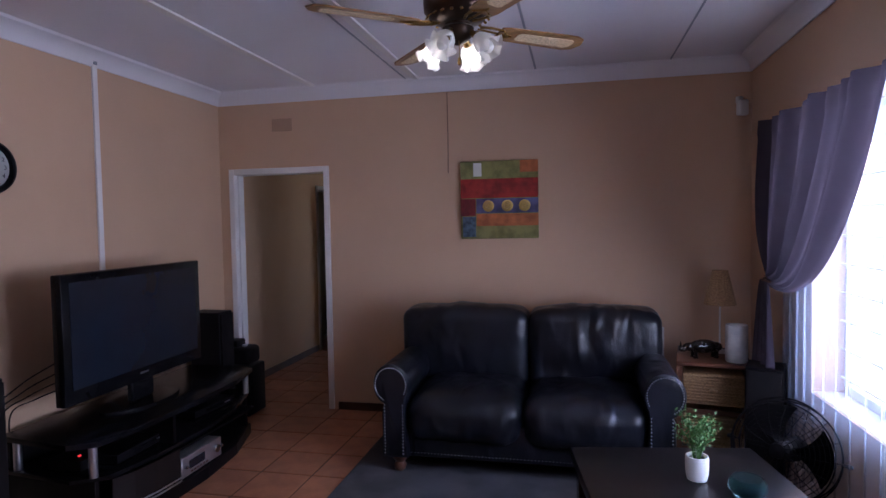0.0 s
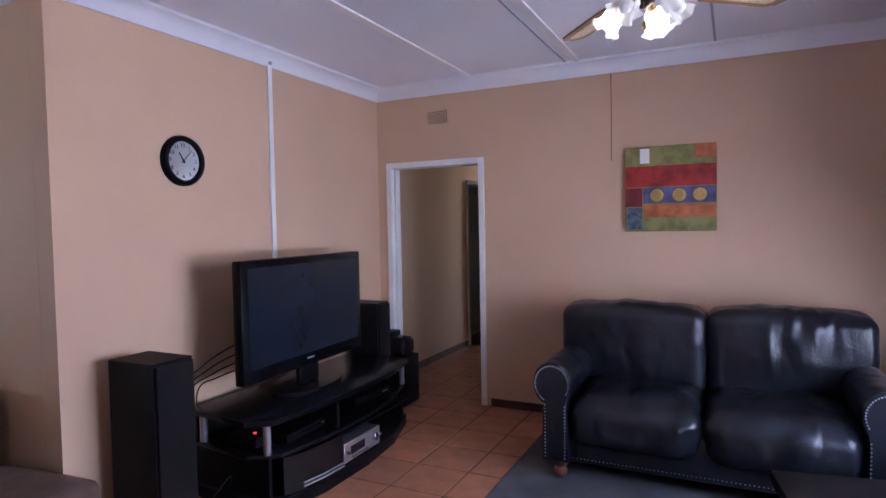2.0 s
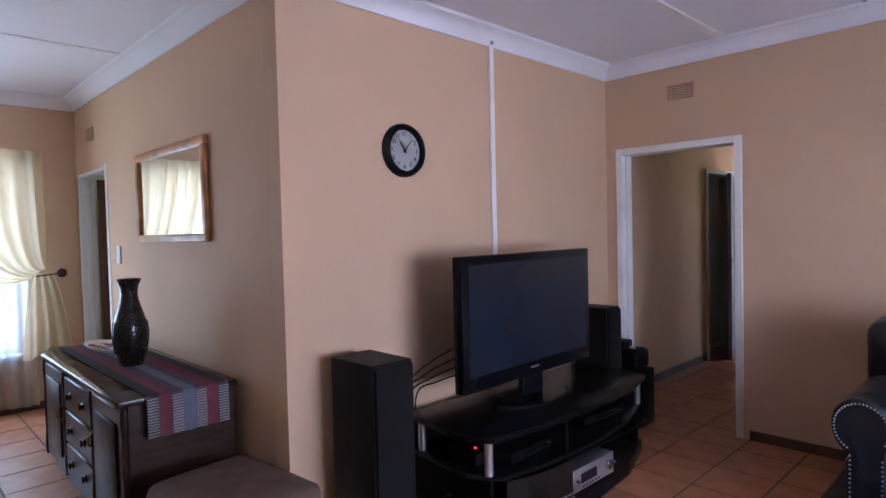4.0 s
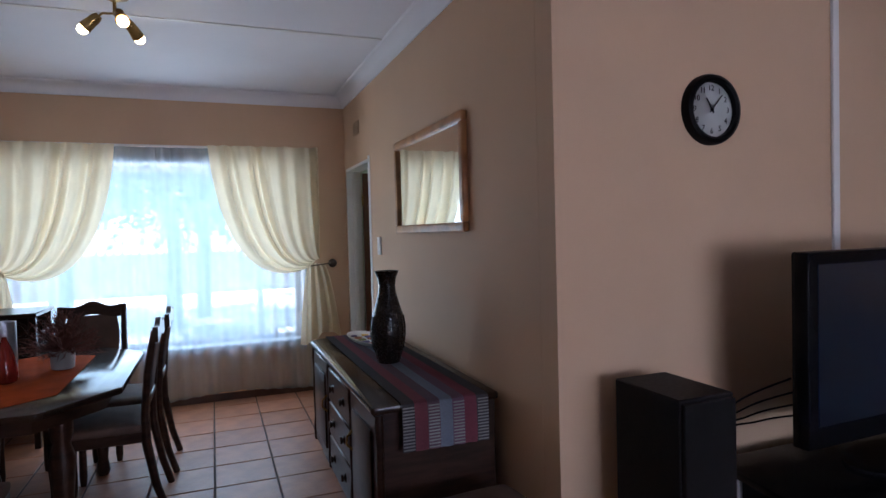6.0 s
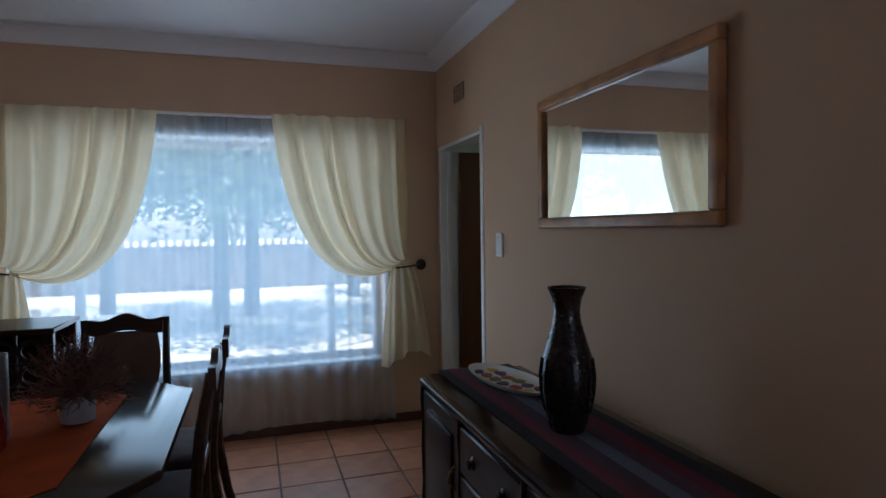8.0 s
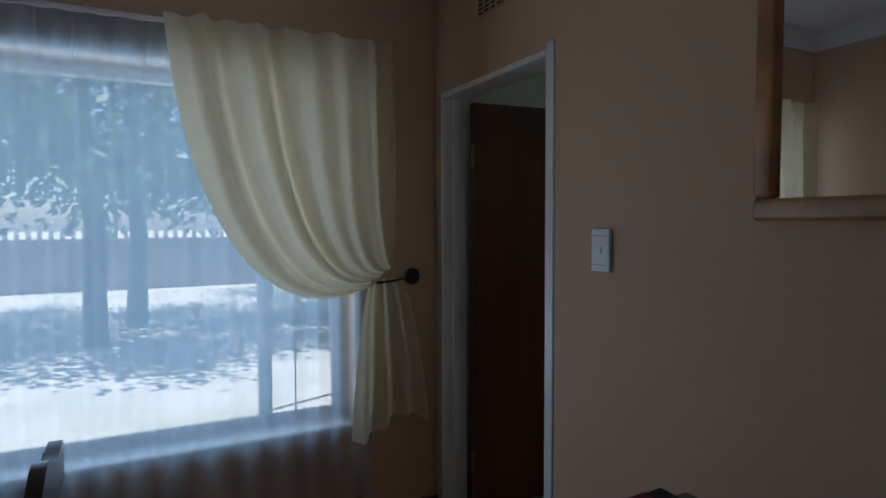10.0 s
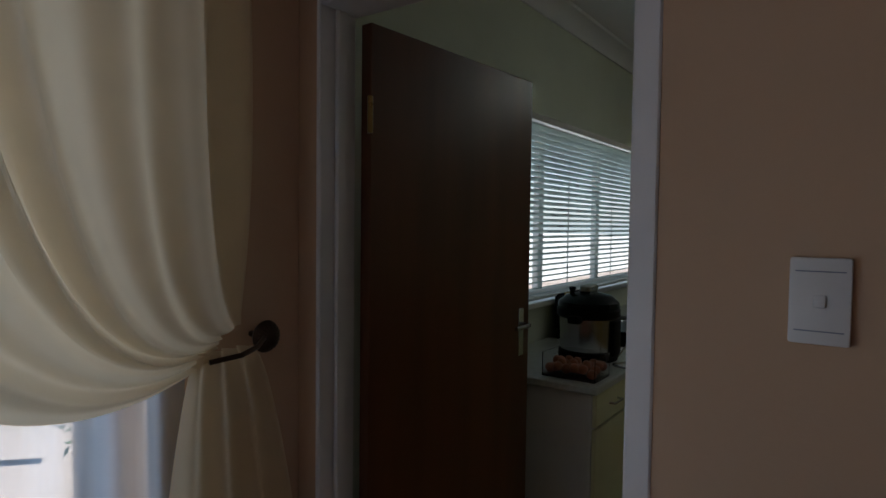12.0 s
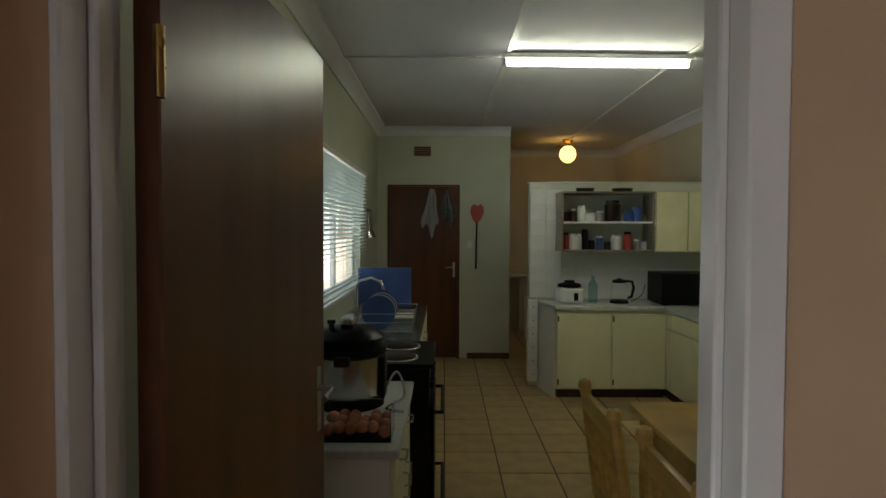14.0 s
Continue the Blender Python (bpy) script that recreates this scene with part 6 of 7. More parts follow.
def blind():
    ob = thing("venetian_blind", (KX + 0.045, 3.05, 1.05), "white venetian blind with half-open slats", "blind")
    part("head_rail", bx(-0.02, 0.02, -1.83, 1.83, 0.96, 0.995, bevel=0.003), M["white"], ob)
    part("bottom_rail", bx(-0.013, 0.013, -1.83, 1.83, 0.0, 0.014, bevel=0.003), M["white"], ob)
    bm = bmesh.new()
    s = Vector((0.021, 0, 0.008))
    n = Vector((-0.0006, 0, 0.0009))
    vs = [bm.verts.new(p) for p in (-s - Vector((0, 1.82, 0)), s - Vector((0, 1.82, 0)), s + Vector((0, 1.82, 0)), -s + Vector((0, 1.82, 0)))]
    ws = [bm.verts.new(v.co + n) for v in vs]
    bm.faces.new(vs)
    bm.faces.new(ws[::-1])
    for k in range(4):
        bm.faces.new((vs[k], vs[(k + 1) % 4], ws[(k + 1) % 4], ws[k]))
    me = mesh_of("slat", bm, M["slat"])
    for k in range(30):
        o = new("slat", me)
        o.parent = ob
        o.matrix_basis = pose(0, 0, 0.03 + 0.031 * k)
    for y in (-1.5, -0.75, 0, 0.75, 1.5):
        part("ladder_tape", bx(-0.022, -0.0215, y - 0.008, y + 0.008, 0.01, 0.96), M["white"], ob)


M["slat"] = fabric("white_blind_slat", (0.78, 0.86, 0.84), 0.25, 0.0)
blind()


def pot_wall_things():
    ob = thing("wall_hooks", (KX + 0.001, 5.35, 1.42), "dark utensils hanging on the kitchen wall", "utensil rack")
    part("rail", bx(0, 0.02, -0.2, 0.2, 0.28, 0.31, bevel=0.003), M["wood_dark"], ob)
    for k, y in enumerate((-0.14, -0.02, 0.12)):
        part("utensil", tubes([(0.03, y, 0.28), (0.035, y, 0.10), (0.04, y, 0.02)], [0.006, 0.008, 0.035]), M["bronze"] if k else M["steel"], ob)


pot_wall_things()


def towel(x, w, h, mat, label, seed):
    ob = thing("tea_towel", (x, KY - 0.02, 2.0), label, "towel", group="hanging towels")
    bm = bmesh.new()

    def fn(u, v):
        ww = w * (0.22 + 0.78 * min(1, v * 1.25) ** 0.8) * (1 + 0.10 * math.sin(seed + v * 7))
        hem = 0.70 + 0.30 * math.exp(-((u - 0.62) / 0.16) ** 2) + 0.10 * math.exp(-((u - 0.12) / 0.10) ** 2)
        return ((u - 0.5) * ww + 0.014 * math.sin(seed + v * 4), 0.016 * math.sin(u * 17 + seed) * (0.4 + v), -h * v * hem)
    sheet(bm, fn, 24, 20)
    bmesh.ops.solidify(bm, geom=bm.faces[:], thickness=0.004)
    bmesh.ops.translate(bm, verts=bm.verts[:], vec=(0, -0.02, 0))
    part("cloth", bm, mat, ob)
    part("hook", tubes([(0, 0.0, 0.02), (0, -0.03, 0.0), (0, -0.035, 0.02)], 0.004), M["steel"], ob)


M["towel"] = material("white_tea_towel", (0.74, 0.74, 0.72), 0.9, vary=0.05, fine=300, bump=0.4)
M["towel_g"] = material("grey_tea_towel", (0.34, 0.35, 0.36), 0.9, vary=0.25, scale=40, fine=300, bump=0.4)
towel(-3.29, 0.19, 0.58, M["towel"], "white tea towel hanging on the back door", 1)
towel(-3.09, 0.17, 0.46, M["towel_g"], "grey patterned tea towel hanging on the back door", 4)
ob = thing("fly_swatter", (-2.76, KY - 0.012, 1.06), "red and black fly swatter hanging on the wall", "fly swatter")
part("handle", tubes([(0.0, 0, 0.0), (0.01, 0, 0.55)], 0.010), M["black"], ob)
bm = bmesh.new()
pts = [(0.0, 0.53), (0.05, 0.58), (0.085, 0.66), (0.08, 0.73), (0.05, 0.765), (0.01, 0.745), (-0.03, 0.765), (-0.065, 0.73), (-0.07, 0.66), (-0.04, 0.58)]
a, b = [bm.verts.new((x + 0.005, -0.004, z)) for x, z in pts], [bm.verts.new((x + 0.005, 0.004, z)) for x, z in pts]
bm.faces.new(a)
bm.faces.new(b[::-1])
for k in range(10):
    bm.faces.new((a[k], a[(k + 1) % 10], b[(k + 1) % 10], b[k]))
part("flap", bm, M["red"], ob, "red heart-shaped flap")

# half-height partition with white tiles
PY = 5.08
wall("wall_partition", M["wall_k"], (-2.30, KE - 0.002, PY, PY + 0.11, 0, 1.97))
ob = thing("partition_cap", (-2.30, PY, 1.97), "painted board on top of the partition", "ledge")
part("cap", bx(-0.01, 1.74, -0.01, 0.12, 0, 0.022, bevel=0.004), M["wall_k"], ob)


def base_unit(name, x0, x1, y0, y1, doors, facing, label):
    ob = thing(name, ((x0 + x1) / 2, (y0 + y1) / 2, 0), label, "cabinet", group="kitchen base cabinets")
    hx, hy = (x1 - x0) / 2, (y1 - y0) / 2
    part("body", bx(-hx, hx, -hy, hy, 0.085, 0.81, bevel=0.003), M["white_k"], ob)
    part("plinth", bx(-hx + 0.02, hx, -hy + 0.05, hy, 0, 0.085), M["skirt"], ob)
    for k in range(doors):
        if facing == "y":
            a = -hx + 2 * hx * k / doors
            d = part("door", bx(a + 0.006, a + 2 * hx / doors - 0.012, -hy - 0.018, -hy, 0.10, 0.77, bevel=0.003), M["white_k"], ob)
            part("hinge", several((a + 0.008, a + 0.022, -hy - 0.022, -hy - 0.016, 0.70, 0.75), (a + 0.008, a + 0.022, -hy - 0.022, -hy - 0.016, 0.13, 0.18)), M["bronze"], d, smooth=False)
        else:
            a = -hy + 2 * hy * k / doors
            part("drawer", bx(-hx - 0.018, -hx, a + 0.006, a + 2 * hy / doors - 0.006, 0.66, 0.79, bevel=0.003), M["white_k"], ob)
            part("door", bx(-hx - 0.018, -hx, a + 0.006, a + 2 * hy / doors - 0.006, 0.10, 0.64, bevel=0.003), M["white_k"], ob)
    return ob


base_unit("base_cabinet", -2.12, -1.13, 4.62, PY - 0.001, 2, "y", "cream double-door base cabinet under pale worktop")
base_unit("base_cabinet", -1.12, -0.56, 3.30, PY - 0.001, 3, "x", "cream base cabinets along the kitchen wall")
ob = thing("counter_worktop", (0, 0, 0.81), "pale laminate corner worktop", "worktop")
bm = bmesh.new()
prism(bm, [(-2.24, PY - 0.002), (-2.24, PY - 0.06), (-2.14, 4.585), (-1.15, 4.585), (-1.15, 3.28), (-0.555, 3.28), (-0.555, PY - 0.002)], 0.0, 0.034, 0.005)
part("slab", bm, M["worktop"], ob, smooth=False)
ob = thing("end_panel", (0, 0, 0), "angled white end panel of the counter", "cabinet panel")
bm = bmesh.new()
prism(bm, [(-2.225, PY - 0.002), (-2.225, PY - 0.05), (-2.135, 4.63), (-2.125, 4.635), (-2.125, PY - 0.002)], 0.0, 0.808)
part("panel", bm, M["white"], ob, smooth=False)
ob = thing("spice_drawers", (-2.27, PY - 0.02, 0), "column of small white drawers set at the partition's end", "drawer unit")
part("carcass", bx(-0.055, 0.042, -0.07, 0.018, 0.06, 0.86, bevel=0.003), M["white"], ob)
for k in range(6):
    d = part("drawer", bx(-0.050, 0.038, -0.084, -0.071, 0.08 + 0.13 * k, 0.19 + 0.13 * k, bevel=0.003), M["ceramic"], ob)
    part("knob", turned([(0.006, -0.006), (0.009, 0.0), (0.006, 0.006)], 10, (-0.006, -0.089, 0.135 + 0.13 * k)), M["grey"], d)
# white wall tiles on the partition, piece by piece
ob = thing("tile_splashback", (0, PY - 0.001, 0), "white glazed wall tiles on the partition", "wall tiles")
me = mesh_of("tile", bx(-0.0735, 0.0735, -0.007, 0, -0.0735, 0.0735, bevel=0.002), M["ceramic"])
for i in range(2):
    for k in range(7):
        o = new("tile", me)
        o.parent = ob
        o.matrix_basis = pose(-2.22 + 0.15 * i, 0, 0.94 + 0.15 * k)
for i in range(2, 12):
    for k in range(2):
        o = new("tile", me)
        o.parent = ob
        o.matrix_basis = pose(-2.22 + 0.15 * i, 0, 0.93 + 0.15 * k)


def wall_cabinet():
    ob = thing("wall_cabinet", (-1.62, PY - 0.001, 1.32), "open wooden wall cabinet with shelves of jars", "cabinet")
    W, D, H = 0.43, 0.30, 0.56
    for n, b in (("side_panel", (-W, -W + 0.018, -D, 0, 0, H)), ("side_panel", (W - 0.018, W, -D, 0, 0, H)), ("top", (-W + 0.018, W - 0.018, -D, 0, H - 0.018, H)), ("bottom", (-W + 0.018, W - 0.018, -D, 0, 0, 0.018)), ("back_panel", (-W + 0.018, W - 0.018, -0.012, 0, 0.018, H - 0.018))):
        part(n, bx(*b, bevel=0.002), M["oak_grey"] if n != "back_panel" else M["wall_k"], ob, smooth=False)
    part("shelf", bx(-W + 0.018, W - 0.018, -D + 0.01, -0.012, 0.265, 0.283), M["white"], ob)
    ob = thing("wall_cabinet", (-1.04, PY - 0.001, 1.32), "closed cream wall cabinet beside the open shelves", "cabinet")
    part("body", bx(-0.145, 0.46, -0.29, 0, 0, 0.56, bevel=0.003), M["white_k"], ob)
    part("door", bx(-0.14, 0.15, -0.31, -0.291, 0.004, 0.556, bevel=0.003), M["cream_door"], ob)
    part("door", bx(0.156, 0.455, -0.31, -0.291, 0.004, 0.556, bevel=0.003), M["cream_door"], ob)


M["oak_grey"] = material("greyed_wood_veneer", (0.24, 0.20, 0.15), 0.5, vary=0.15, scale=10, stretch=(1, 1, 5))
M["cream_door"] = material("pale_yellow_door_paint", (0.76, 0.72, 0.46), 0.4, vary=0.04)
wall_cabinet()


def jar(x, z, r, h, mat, cap, label):
    ob = thing("jar", (-1.62 + (x + 1.66) * 0.9, PY - 0.15, z), label, "jar", group="shelf jars")
    part("body", turned([(r * 0.95, 0), (r, 0.006), (r, h * 0.8), (r * 0.8, h * 0.86)], 18), M[mat], ob)
    part("lid", turned([(r * 0.84, h * 0.85), (r * 0.84, h), (0, h)], 18), M[cap], ob)


Z1, Z2 = 1.338, 1.603
for x, z, r, h, m, c in ((-2.06, Z1, 0.03, 0.16, "red_glaze", "black"), (-1.96, Z1, 0.062, 0.15, "ceramic", "ceramic"), (-1.86, Z1, 0.03, 0.19, "black", "black"), (-1.79, Z1, 0.035, 0.09, "bronze", "black"), (-1.71, Z1, 0.034, 0.13, "blue", "ceramic"), (-1.62, Z1, 0.03, 0.08, "bronze", "blue"),
                         (-1.53, Z1, 0.048, 0.14, "ceramic", "ceramic"), (-1.41, Z1, 0.040, 0.17, "red", "black"), (-1.31, Z1, 0.03, 0.10, "grey", "ceramic"), (-1.24, Z1, 0.03, 0.09, "ceramic", "blue"), (-2.06, Z2, 0.03, 0.09, "bronze", "black"), (-1.99, Z2, 0.035, 0.12, "bronze", "ceramic"), (-1.90, Z2, 0.036, 0.15, "ceramic", "ceramic"),
                         (-1.80, Z2, 0.05, 0.08, "ceramic", "ceramic"), (-1.70, Z2, 0.04, 0.10, "grey", "ceramic"), (-1.57, Z2, 0.075, 0.20, "bronze", "bronze"), (-1.40, Z2, 0.05, 0.10, "blue", "blue"), (-1.31, Z2, 0.05, 0.14, "blue", "blue"), (-1.25, Z2, 0.03, 0.07, "olive", "olive")):
    jar(x, z, r, h, m, c, {"ceramic": "white plastic jar on the kitchen shelf", "blue": "blue container on the kitchen shelf", "red": "red tin on the kitchen shelf"}.get(m, "dark jar on the kitchen shelf"))

T = 0.844
ob = thing("rice_cooker", (-1.96, 4.84, T), "white rice cooker with black lid", "rice cooker")
part("body", bx(-0.115, 0.115, -0.11, 0.11, 0, 0.15, bevel=0.03, seg=3), M["ceramic"], ob)
part("lid", turned([(0.11, 0.148), (0.105, 0.175), (0.05, 0.19), (0.045, 0.21), (0, 0.212)], 28), M["black"], ob)
part("panel", bx(0.02, 0.06, -0.114, -0.108, 0.03, 0.10), M["black"], ob)
ob = thing("spray_bottle", (-1.74, 4.84, T), "clear pale blue plastic bottle with pump top", "bottle")
part("body", turned([(0.04, 0), (0.042, 0.01), (0.042, 0.17), (0.016, 0.22), (0.014, 0.25)], 20), M["aqua"], ob)
part("pump", turned([(0.016, 0.25), (0.016, 0.27), (0.006, 0.28), (0.006, 0.31), (0.014, 0.31), (0.0, 0.322)], 14), M["ceramic"], ob)
ob = thing("kettle", (-1.50, 4.82, T), "glass electric kettle with black handle", "kettle")
part("base", turned([(0.085, 0), (0.085, 0.02), (0.07, 0.03)], 28), M["black"], ob)
part("jug", turned([(0.075, 0.03), (0.078, 0.05), (0.066, 0.18), (0.062, 0.19)], 28), M["glass"], ob)
part("lid", turned([(0.064, 0.19), (0.062, 0.215), (0.02, 0.225), (0.0, 0.235)], 28), M["black"], ob)
part("handle", tubes([(0.06, 0, 0.205), (0.12, 0, 0.20), (0.135, 0, 0.14), (0.115, 0, 0.06), (0.078, 0, 0.05)], 0.013), M["black"], ob)
ob = thing("microwave", (-0.93, 4.80, T), "black microwave oven in the counter corner", "microwave")
part("case", bx(-0.25, 0.25, -0.19, 0.19, 0.012, 0.29, bevel=0.006), M["black"], ob)
part("door", bx(-0.245, 0.12, -0.205, -0.19, 0.02, 0.282, bevel=0.004), M["gloss"], ob)
part("controls", bx(0.125, 0.245, -0.204, -0.19, 0.02, 0.282, bevel=0.004), M["black"], ob)
for x in (-0.2, 0.2):
    part("foot", bx(x - 0.02, x + 0.02, -0.15, 0.15, 0, 0.014), M["black"], ob)
cable([(-1.37, 4.88, T + 0.004), (-1.30, 4.95, T + 0.02), (-1.22, 5.02, T + 0.06), (-1.18, 5.05, T + 0.16)], M["black"], 0.004, "cable", "black kettle cord along the splashback")
for x, r in ((-1.80, 0.09), (-1.45, 0.10)):
    ob = thing("pan", (x, PY - 0.15, 1.88), "dark pan stored on top of the wall cabinet", "pan")
    part("bowl", turned([(r * 0.8, 0), (r, 0.035), (r * 0.98, 0.035), (0.0, 0.028)], 24), M["bronze"], ob)


def tube_light():
    ob = thing("tube_light", (-2.10, 3.36, CEIL), "lit fluorescent tube in a white ceiling batten", "ceiling light", 1.5)
    part("batten", bx(-0.65, 0.65, -0.035, 0.035, -0.045, -0.012, bevel=0.004), M["white"], ob)
    for x in (-0.635, 0.635):
        part("end_cap", bx(x - 0.012, x + 0.012, -0.018, 0.018, -0.095, -0.04, bevel=0.003), M["white"], ob)
    bm = turned([(0.017, -0.61), (0.018, -0.60), (0.018, 0.60), (0.017, 0.61)], 16)
    bmesh.ops.rotate(bm, verts=bm.verts[:], matrix=Matrix.Rotation(radians(90), 3, "Y"), cent=(0, 0, 0))
    bmesh.ops.translate(bm, verts=bm.verts[:], vec=(0, 0, -0.075))
    part("tube", bm, M["tube"], ob, "glowing fluorescent tube")


tube_light()
ob = thing("globe_light", (-1.50, 7.2, CEIL), "warm lit globe ceiling light behind the partition", "ceiling light")
part("holder", turned([(0.07, 0), (0.07, -0.02), (0.04, -0.05), (0.05, -0.09)], 20), M["brass"], ob)
part("globe", turned([(0.05, -0.09), (0.095, -0.13), (0.11, -0.20), (0.09, -0.26), (0.04, -0.30), (0.0, -0.305)], 28), M["warm_globe"], ob, "glowing amber glass globe")
ob = thing("laundry_bin", (-2.5, 7.3, 0), "dark blue plastic bin in the room behind", "bin")
part("bin", turned([(0.16, 0), (0.20, 0.5), (0.21, 0.52), (0.19, 0.52), (0.15, 0.02)], 24), M["blue"], ob)
ob = thing("back_table", (-2.45, 7.85, 0), "white table with bottles against the far wall", "table")
part("top", bx(-0.5, 0.5, -0.3, 0.3, 0.86, 0.89, bevel=0.004), M["white"], ob)
for x in (-0.46, 0.46):
    for y in (-0.26, 0.26):
        part("leg", bx(x - 0.02, x + 0.02, y - 0.02, y + 0.02, 0, 0.86), M["white"], ob)


def pine_chair(at, turn):
    ob = thing("pine_chair", at, "varnished orange pine chair with slatted back", "chair", turn, group="kitchen chairs")
    part("seat", bx(-0.20, 0.20, -0.19, 0.21, 0.43, 0.455, bevel=0.008, seg=2), M["pine"], ob)
    for x in (-0.185, 0.185):
        bm = bmesh.new()
        tube(bm, [(x, -0.20, 0), (x, -0.19, 0.44), (x, -0.22, 0.70), (x, -0.255, 0.94)], [0.020, 0.022, 0.022, 0.020], 8)
        lathe(bm, [(0.020, -0.01), (0.025, 0.01), (0.020, 0.03), (0.0, 0.038)], 14, (x, -0.257, 0.94))
        part("back_post", bm, M["pine"], ob)
        part("front_leg", bx(x - 0.02, x + 0.02, 0.16, 0.20, 0, 0.43, bevel=0.004), M["pine"], ob)
    part("top_rail", bx(-0.18, 0.18, -0.262, -0.240, 0.86, 0.93, bevel=0.008, seg=2), M["pine"], ob)
    part("mid_rail", bx(-0.18, 0.18, -0.222, -0.202, 0.56, 0.60, bevel=0.005), M["pine"], ob)
    for k in range(4):
        x = -0.12 + 0.08 * k
        part("slat", tubes([(x, -0.212, 0.59), (x, -0.232, 0.74), (x, -0.252, 0.87)], [0.013, 0.017, 0.013], 6), M["pine"], ob)
    part("stretcher", several((-0.18, 0.18, 0.17, 0.19, 0.20, 0.23), (-0.195, -0.175, -0.18, 0.17, 0.16, 0.19), (0.175, 0.195, -0.18, 0.17, 0.16, 0.19)), M["pine"], ob)
    return ob


c = pine_chair((-2.36, 1.27, 0), -90)
copy_thing(c, pose(-2.32, 0.74, 0, 0, 0, -90))
ob = thing("pine_table", (-1.88, 1.22, 0), "varnished pine kitchen table with knotty top", "table")
part("tabletop", bx(-0.42, 0.42, -0.72, 0.74, 0.715, 0.745, bevel=0.008, seg=2), M["pine"], ob)
part("apron", several((-0.36, 0.36, -0.64, -0.62, 0.62, 0.715), (-0.36, 0.36, 0.64, 0.66, 0.62, 0.715), (-0.38, -0.36, -0.62, 0.64, 0.62, 0.715), (0.36, 0.38, -0.62, 0.64, 0.62, 0.715)), M["pine"], ob)
for x in (-0.36, 0.36):
    for y in (-0.62, 0.64):
        part("leg", turned([(0.025, 0), (0.035, 0.05), (0.028, 0.20), (0.04, 0.45), (0.03, 0.58), (0.038, 0.62), (0.038, 0.715)], 14, (x, y, 0)), M["pine"], ob)


# ---- garden ----
def tree(at, height, crown, seed, leaves):
    ob = thing("tree", at, "leafy garden tree beyond the dining window", "tree", group="garden trees")
    rng = random.Random(seed)
    bm, lf = bmesh.new(), bmesh.new()
    tube(bm, [(0, 0, 0), (0.08, 0.05, height * 0.3), (0.02, -0.05, height * 0.6), (0.1, 0.02, height * 0.9)], [0.16, 0.12, 0.08, 0.03], 8)
    tips = []
    for k in range(11):
        a, z = rng.uniform(0, 6.28), height * rng.uniform(0.36, 0.8)
        e = Vector((math.cos(a) * crown * rng.uniform(0.5, 1), math.sin(a) * crown * rng.uniform(0.5, 1), z + height * rng.uniform(0.0, 0.25)))
        s = Vector((0.05, 0, z))
        tube(bm, [s, s.lerp(e, 0.5) + Vector((0, 0, 0.2)), e], [0.05, 0.03, 0.01], 6)
        tips += [s.lerp(e, f) for f in (0.45, 0.7, 0.9, 1.05)]
    part("trunk", bm, M["bark"], ob)
    for i in range(leaves):
        c = tips[rng.randrange(len(tips))] + Vector((rng.gauss(0, 0.42), rng.gauss(0, 0.42), rng.gauss(0, 0.34)))
        n = Vector([rng.uniform(-1, 1) for _ in range(3)]).normalized()
        u = n.orthogonal().normalized() * rng.uniform(0.05, 0.12)
        w = n.cross(u).normalized() * rng.uniform(0.03, 0.06)
        lf.faces.new([lf.verts.new(c + p) for p in (u, w, -u, -w)])
    part("crown", lf, M["hedge"], ob, "loose crown of green leaves", smooth=False)


for k, (x, y, h, cr) in enumerate(((-10.4, -5.2, 4.8, 2.3), (-10.2, -1.9, 5.0, 2.3), (-10.4, -8.6, 5.0, 2.3), (-11.5, -1.4, 5.2, 2.5), (-10.3, 2.0, 4.8, 2.3), (-13.2, -8.5, 5.4, 2.6), (-14.0, 1.0, 5.5, 2.6), (-12.4, 5.6, 5.2, 2.5), (-13.0, -4.2, 5.0, 2.4))):
    tree((x, y, -0.22), h, cr, k + 1, 5200)


def shrub(at, r, h, seed, n):
    ob = thing("shrub", at, "pale green shrub just outside the window", "shrub", group="garden shrubs")
    rng = random.Random(seed)
    st, lf = bmesh.new(), bmesh.new()
    for i in range(26):
        a, q = rng.uniform(0, 6.28), rng.uniform(0.2, 1) * r
        tip = Vector((q * math.cos(a), q * math.sin(a), h * rng.uniform(0.5, 1)))
        tube(st, [(0, 0, 0), tip * 0.5 + Vector((0, 0, 0.1)), tip], [0.012, 0.008, 0.004], 5)
        for k in range(n // 26):
            c = (tip * rng.uniform(0.3, 1.05)) + Vector([rng.gauss(0, 0.07) for _ in range(3)])
            m = Vector([rng.uniform(-1, 1) for _ in range(3)]).normalized()
            u = m.orthogonal().normalized() * rng.uniform(0.02, 0.045)
            w = m.cross(u).normalized() * 0.014
            lf.faces.new([lf.verts.new(c + p) for p in (u, w, -u, -w)])
    part("stems", st, M["bark"], ob)
    part("leaves", lf, M["leaf"], ob, smooth=False)


shrub((-5.6, 0.55, -0.22), 0.5, 1.75, 2, 1600)
shrub((-6.3, 1.5, -0.22), 0.7, 2.0, 5, 1600)
ob = thing("boundary_wall", (-17.5, 0, -0.22), "brown plastered garden boundary wall with white palisade tops", "garden wall")
part("wall", bx(-0.12, 0.12, -22, 22, 0, 1.25, bevel=0.01), M["brickwall"], ob)
me = mesh_of("picket", bx(-0.02, 0.02, -0.05, 0.05, 1.25, 1.62, bevel=0.004), M["white"])
for k in range(110):
    o = new("picket", me)
    o.parent = ob
    o.matrix_basis = pose(0, -12 + 0.22 * k, 0)


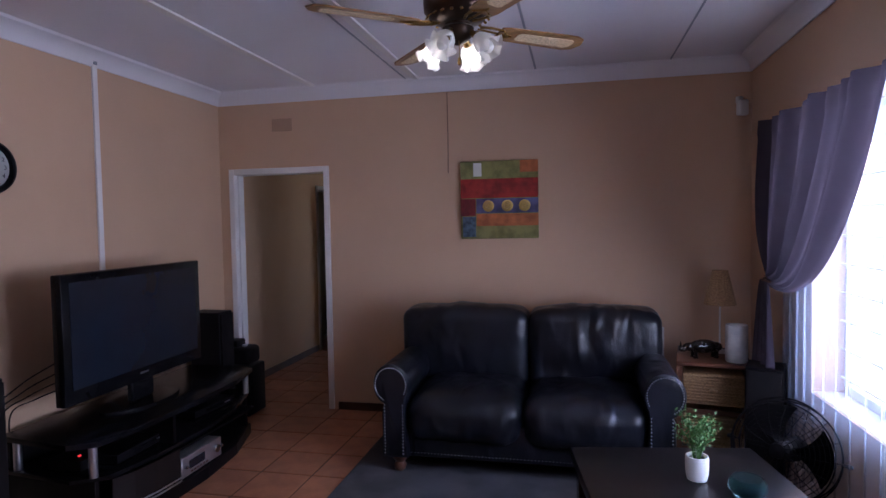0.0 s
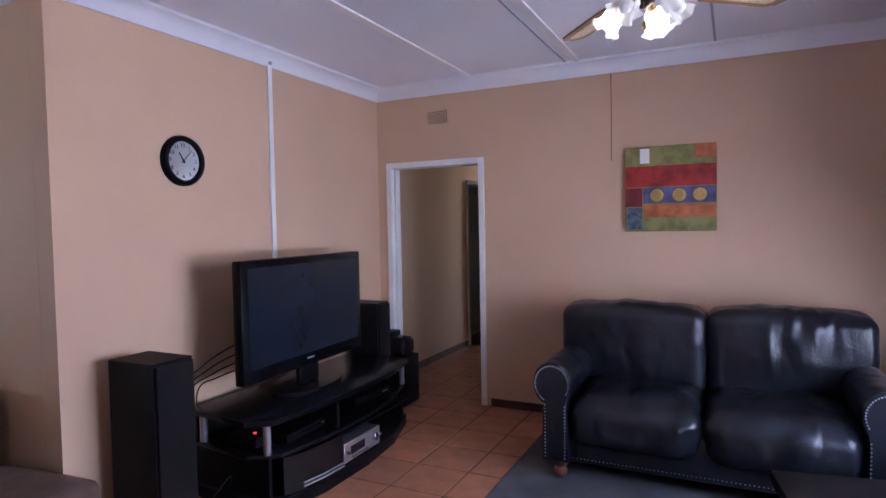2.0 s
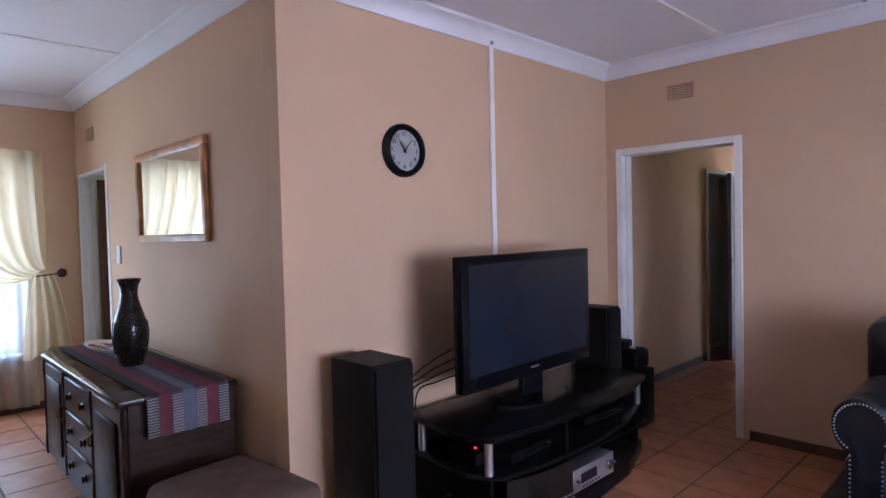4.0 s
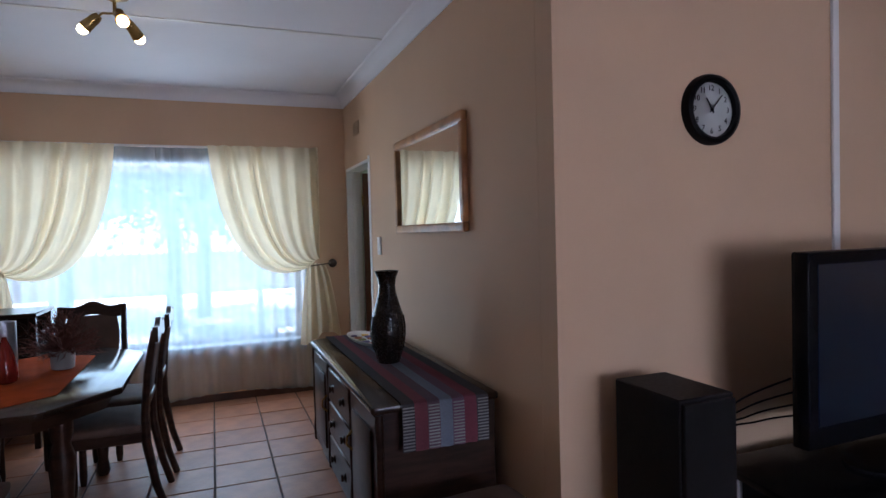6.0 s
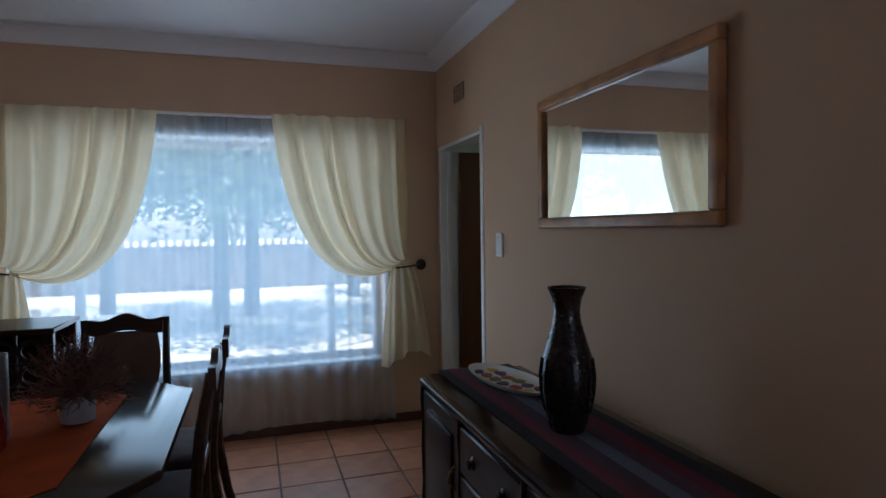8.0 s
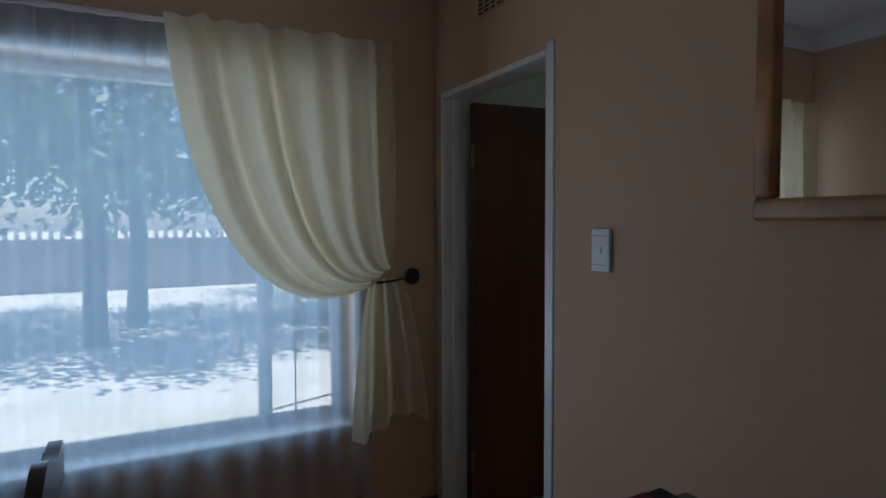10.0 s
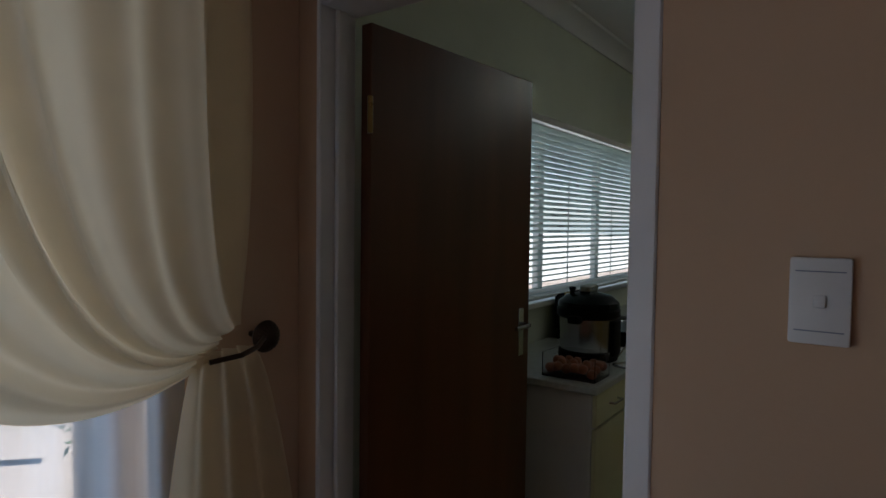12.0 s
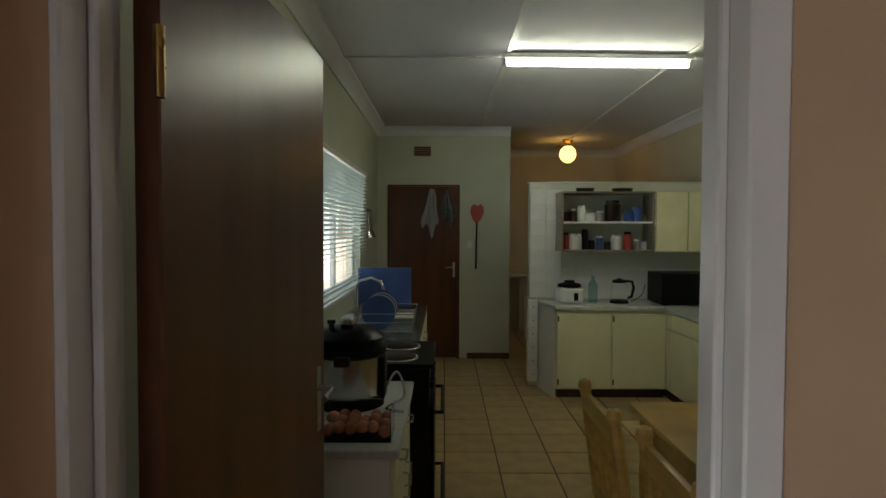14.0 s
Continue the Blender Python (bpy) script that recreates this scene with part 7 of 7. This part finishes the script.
# ---- floor tiles, piece by piece ----
P, X0, Y0 = 0.349, 1.41, 1.57


def tile_floor(parent, mat, x0, x1, y0, y1, first, skip=None):
    """Square tiles on a common grid; the first ones are pieces of their own, the rest one mesh."""
    bm = bmesh.new()
    h = P / 2 - 0.005
    box(bm, -h, h, -h, h, -0.008, 0.0, 0.003, 1)
    me = mesh_of("floor_tile", bm, mat)
    rng = random.Random(8)
    cells = []
    i0, i1 = math.floor((x0 - X0) / P), math.ceil((x1 - X0) / P)
    j0, j1 = math.floor((y0 - Y0) / P), math.ceil((y1 - Y0) / P)
    for i in range(i0, i1):
        for j in range(j0, j1):
            cx, cy = X0 + P * (i + 0.5), Y0 + P * (j + 0.5)
            if skip and skip(cx, cy):
                continue
            cells.append((cx, cy))
    cells.sort(key=first)
    rest = bmesh.new()
    for k, (cx, cy) in enumerate(cells):
        z = rng.uniform(-0.0008, 0.0008)
        if k < 290:
            o = new("floor_tile", me)
            o.parent = parent
            o.matrix_basis = pose(cx, cy, z, rng.uniform(-0.12, 0.12), rng.uniform(-0.12, 0.12), 0)
        else:
            v = [rest.verts.new((cx + a * h, cy + b * h, z)) for a, b in ((-1, -1), (1, -1), (1, 1), (-1, 1))]
            w_ = [rest.verts.new((cx + a * h, cy + b * h, -0.008)) for a, b in ((-1, -1), (1, -1), (1, 1), (-1, 1))]
            rest.faces.new(v)
            for q in range(4):
                rest.faces.new((v[q], w_[q], w_[(q + 1) % 4], v[(q + 1) % 4]))
    if len(cells) > 290:
        o = part("floor_tiles", rest, mat, parent, smooth=False)
        o["kind"] = "stuff"
    else:
        rest.free()


tile_floor(FLOOR, M["tile"], XW, XE, YS, YN, lambda c: (c[0] > 1.9, c[0]), lambda x, y: x < -0.1 and y > 0.12)
tile_floor(FLOOR_K, M["tile_k"], KX, KE, 0.15, KF, lambda c: c[1])
tile_floor(FLOOR_K, M["tile"], -0.1, 1.15, YN + 0.12, 8.2, lambda c: c[1], lambda x, y: x < -0.2)
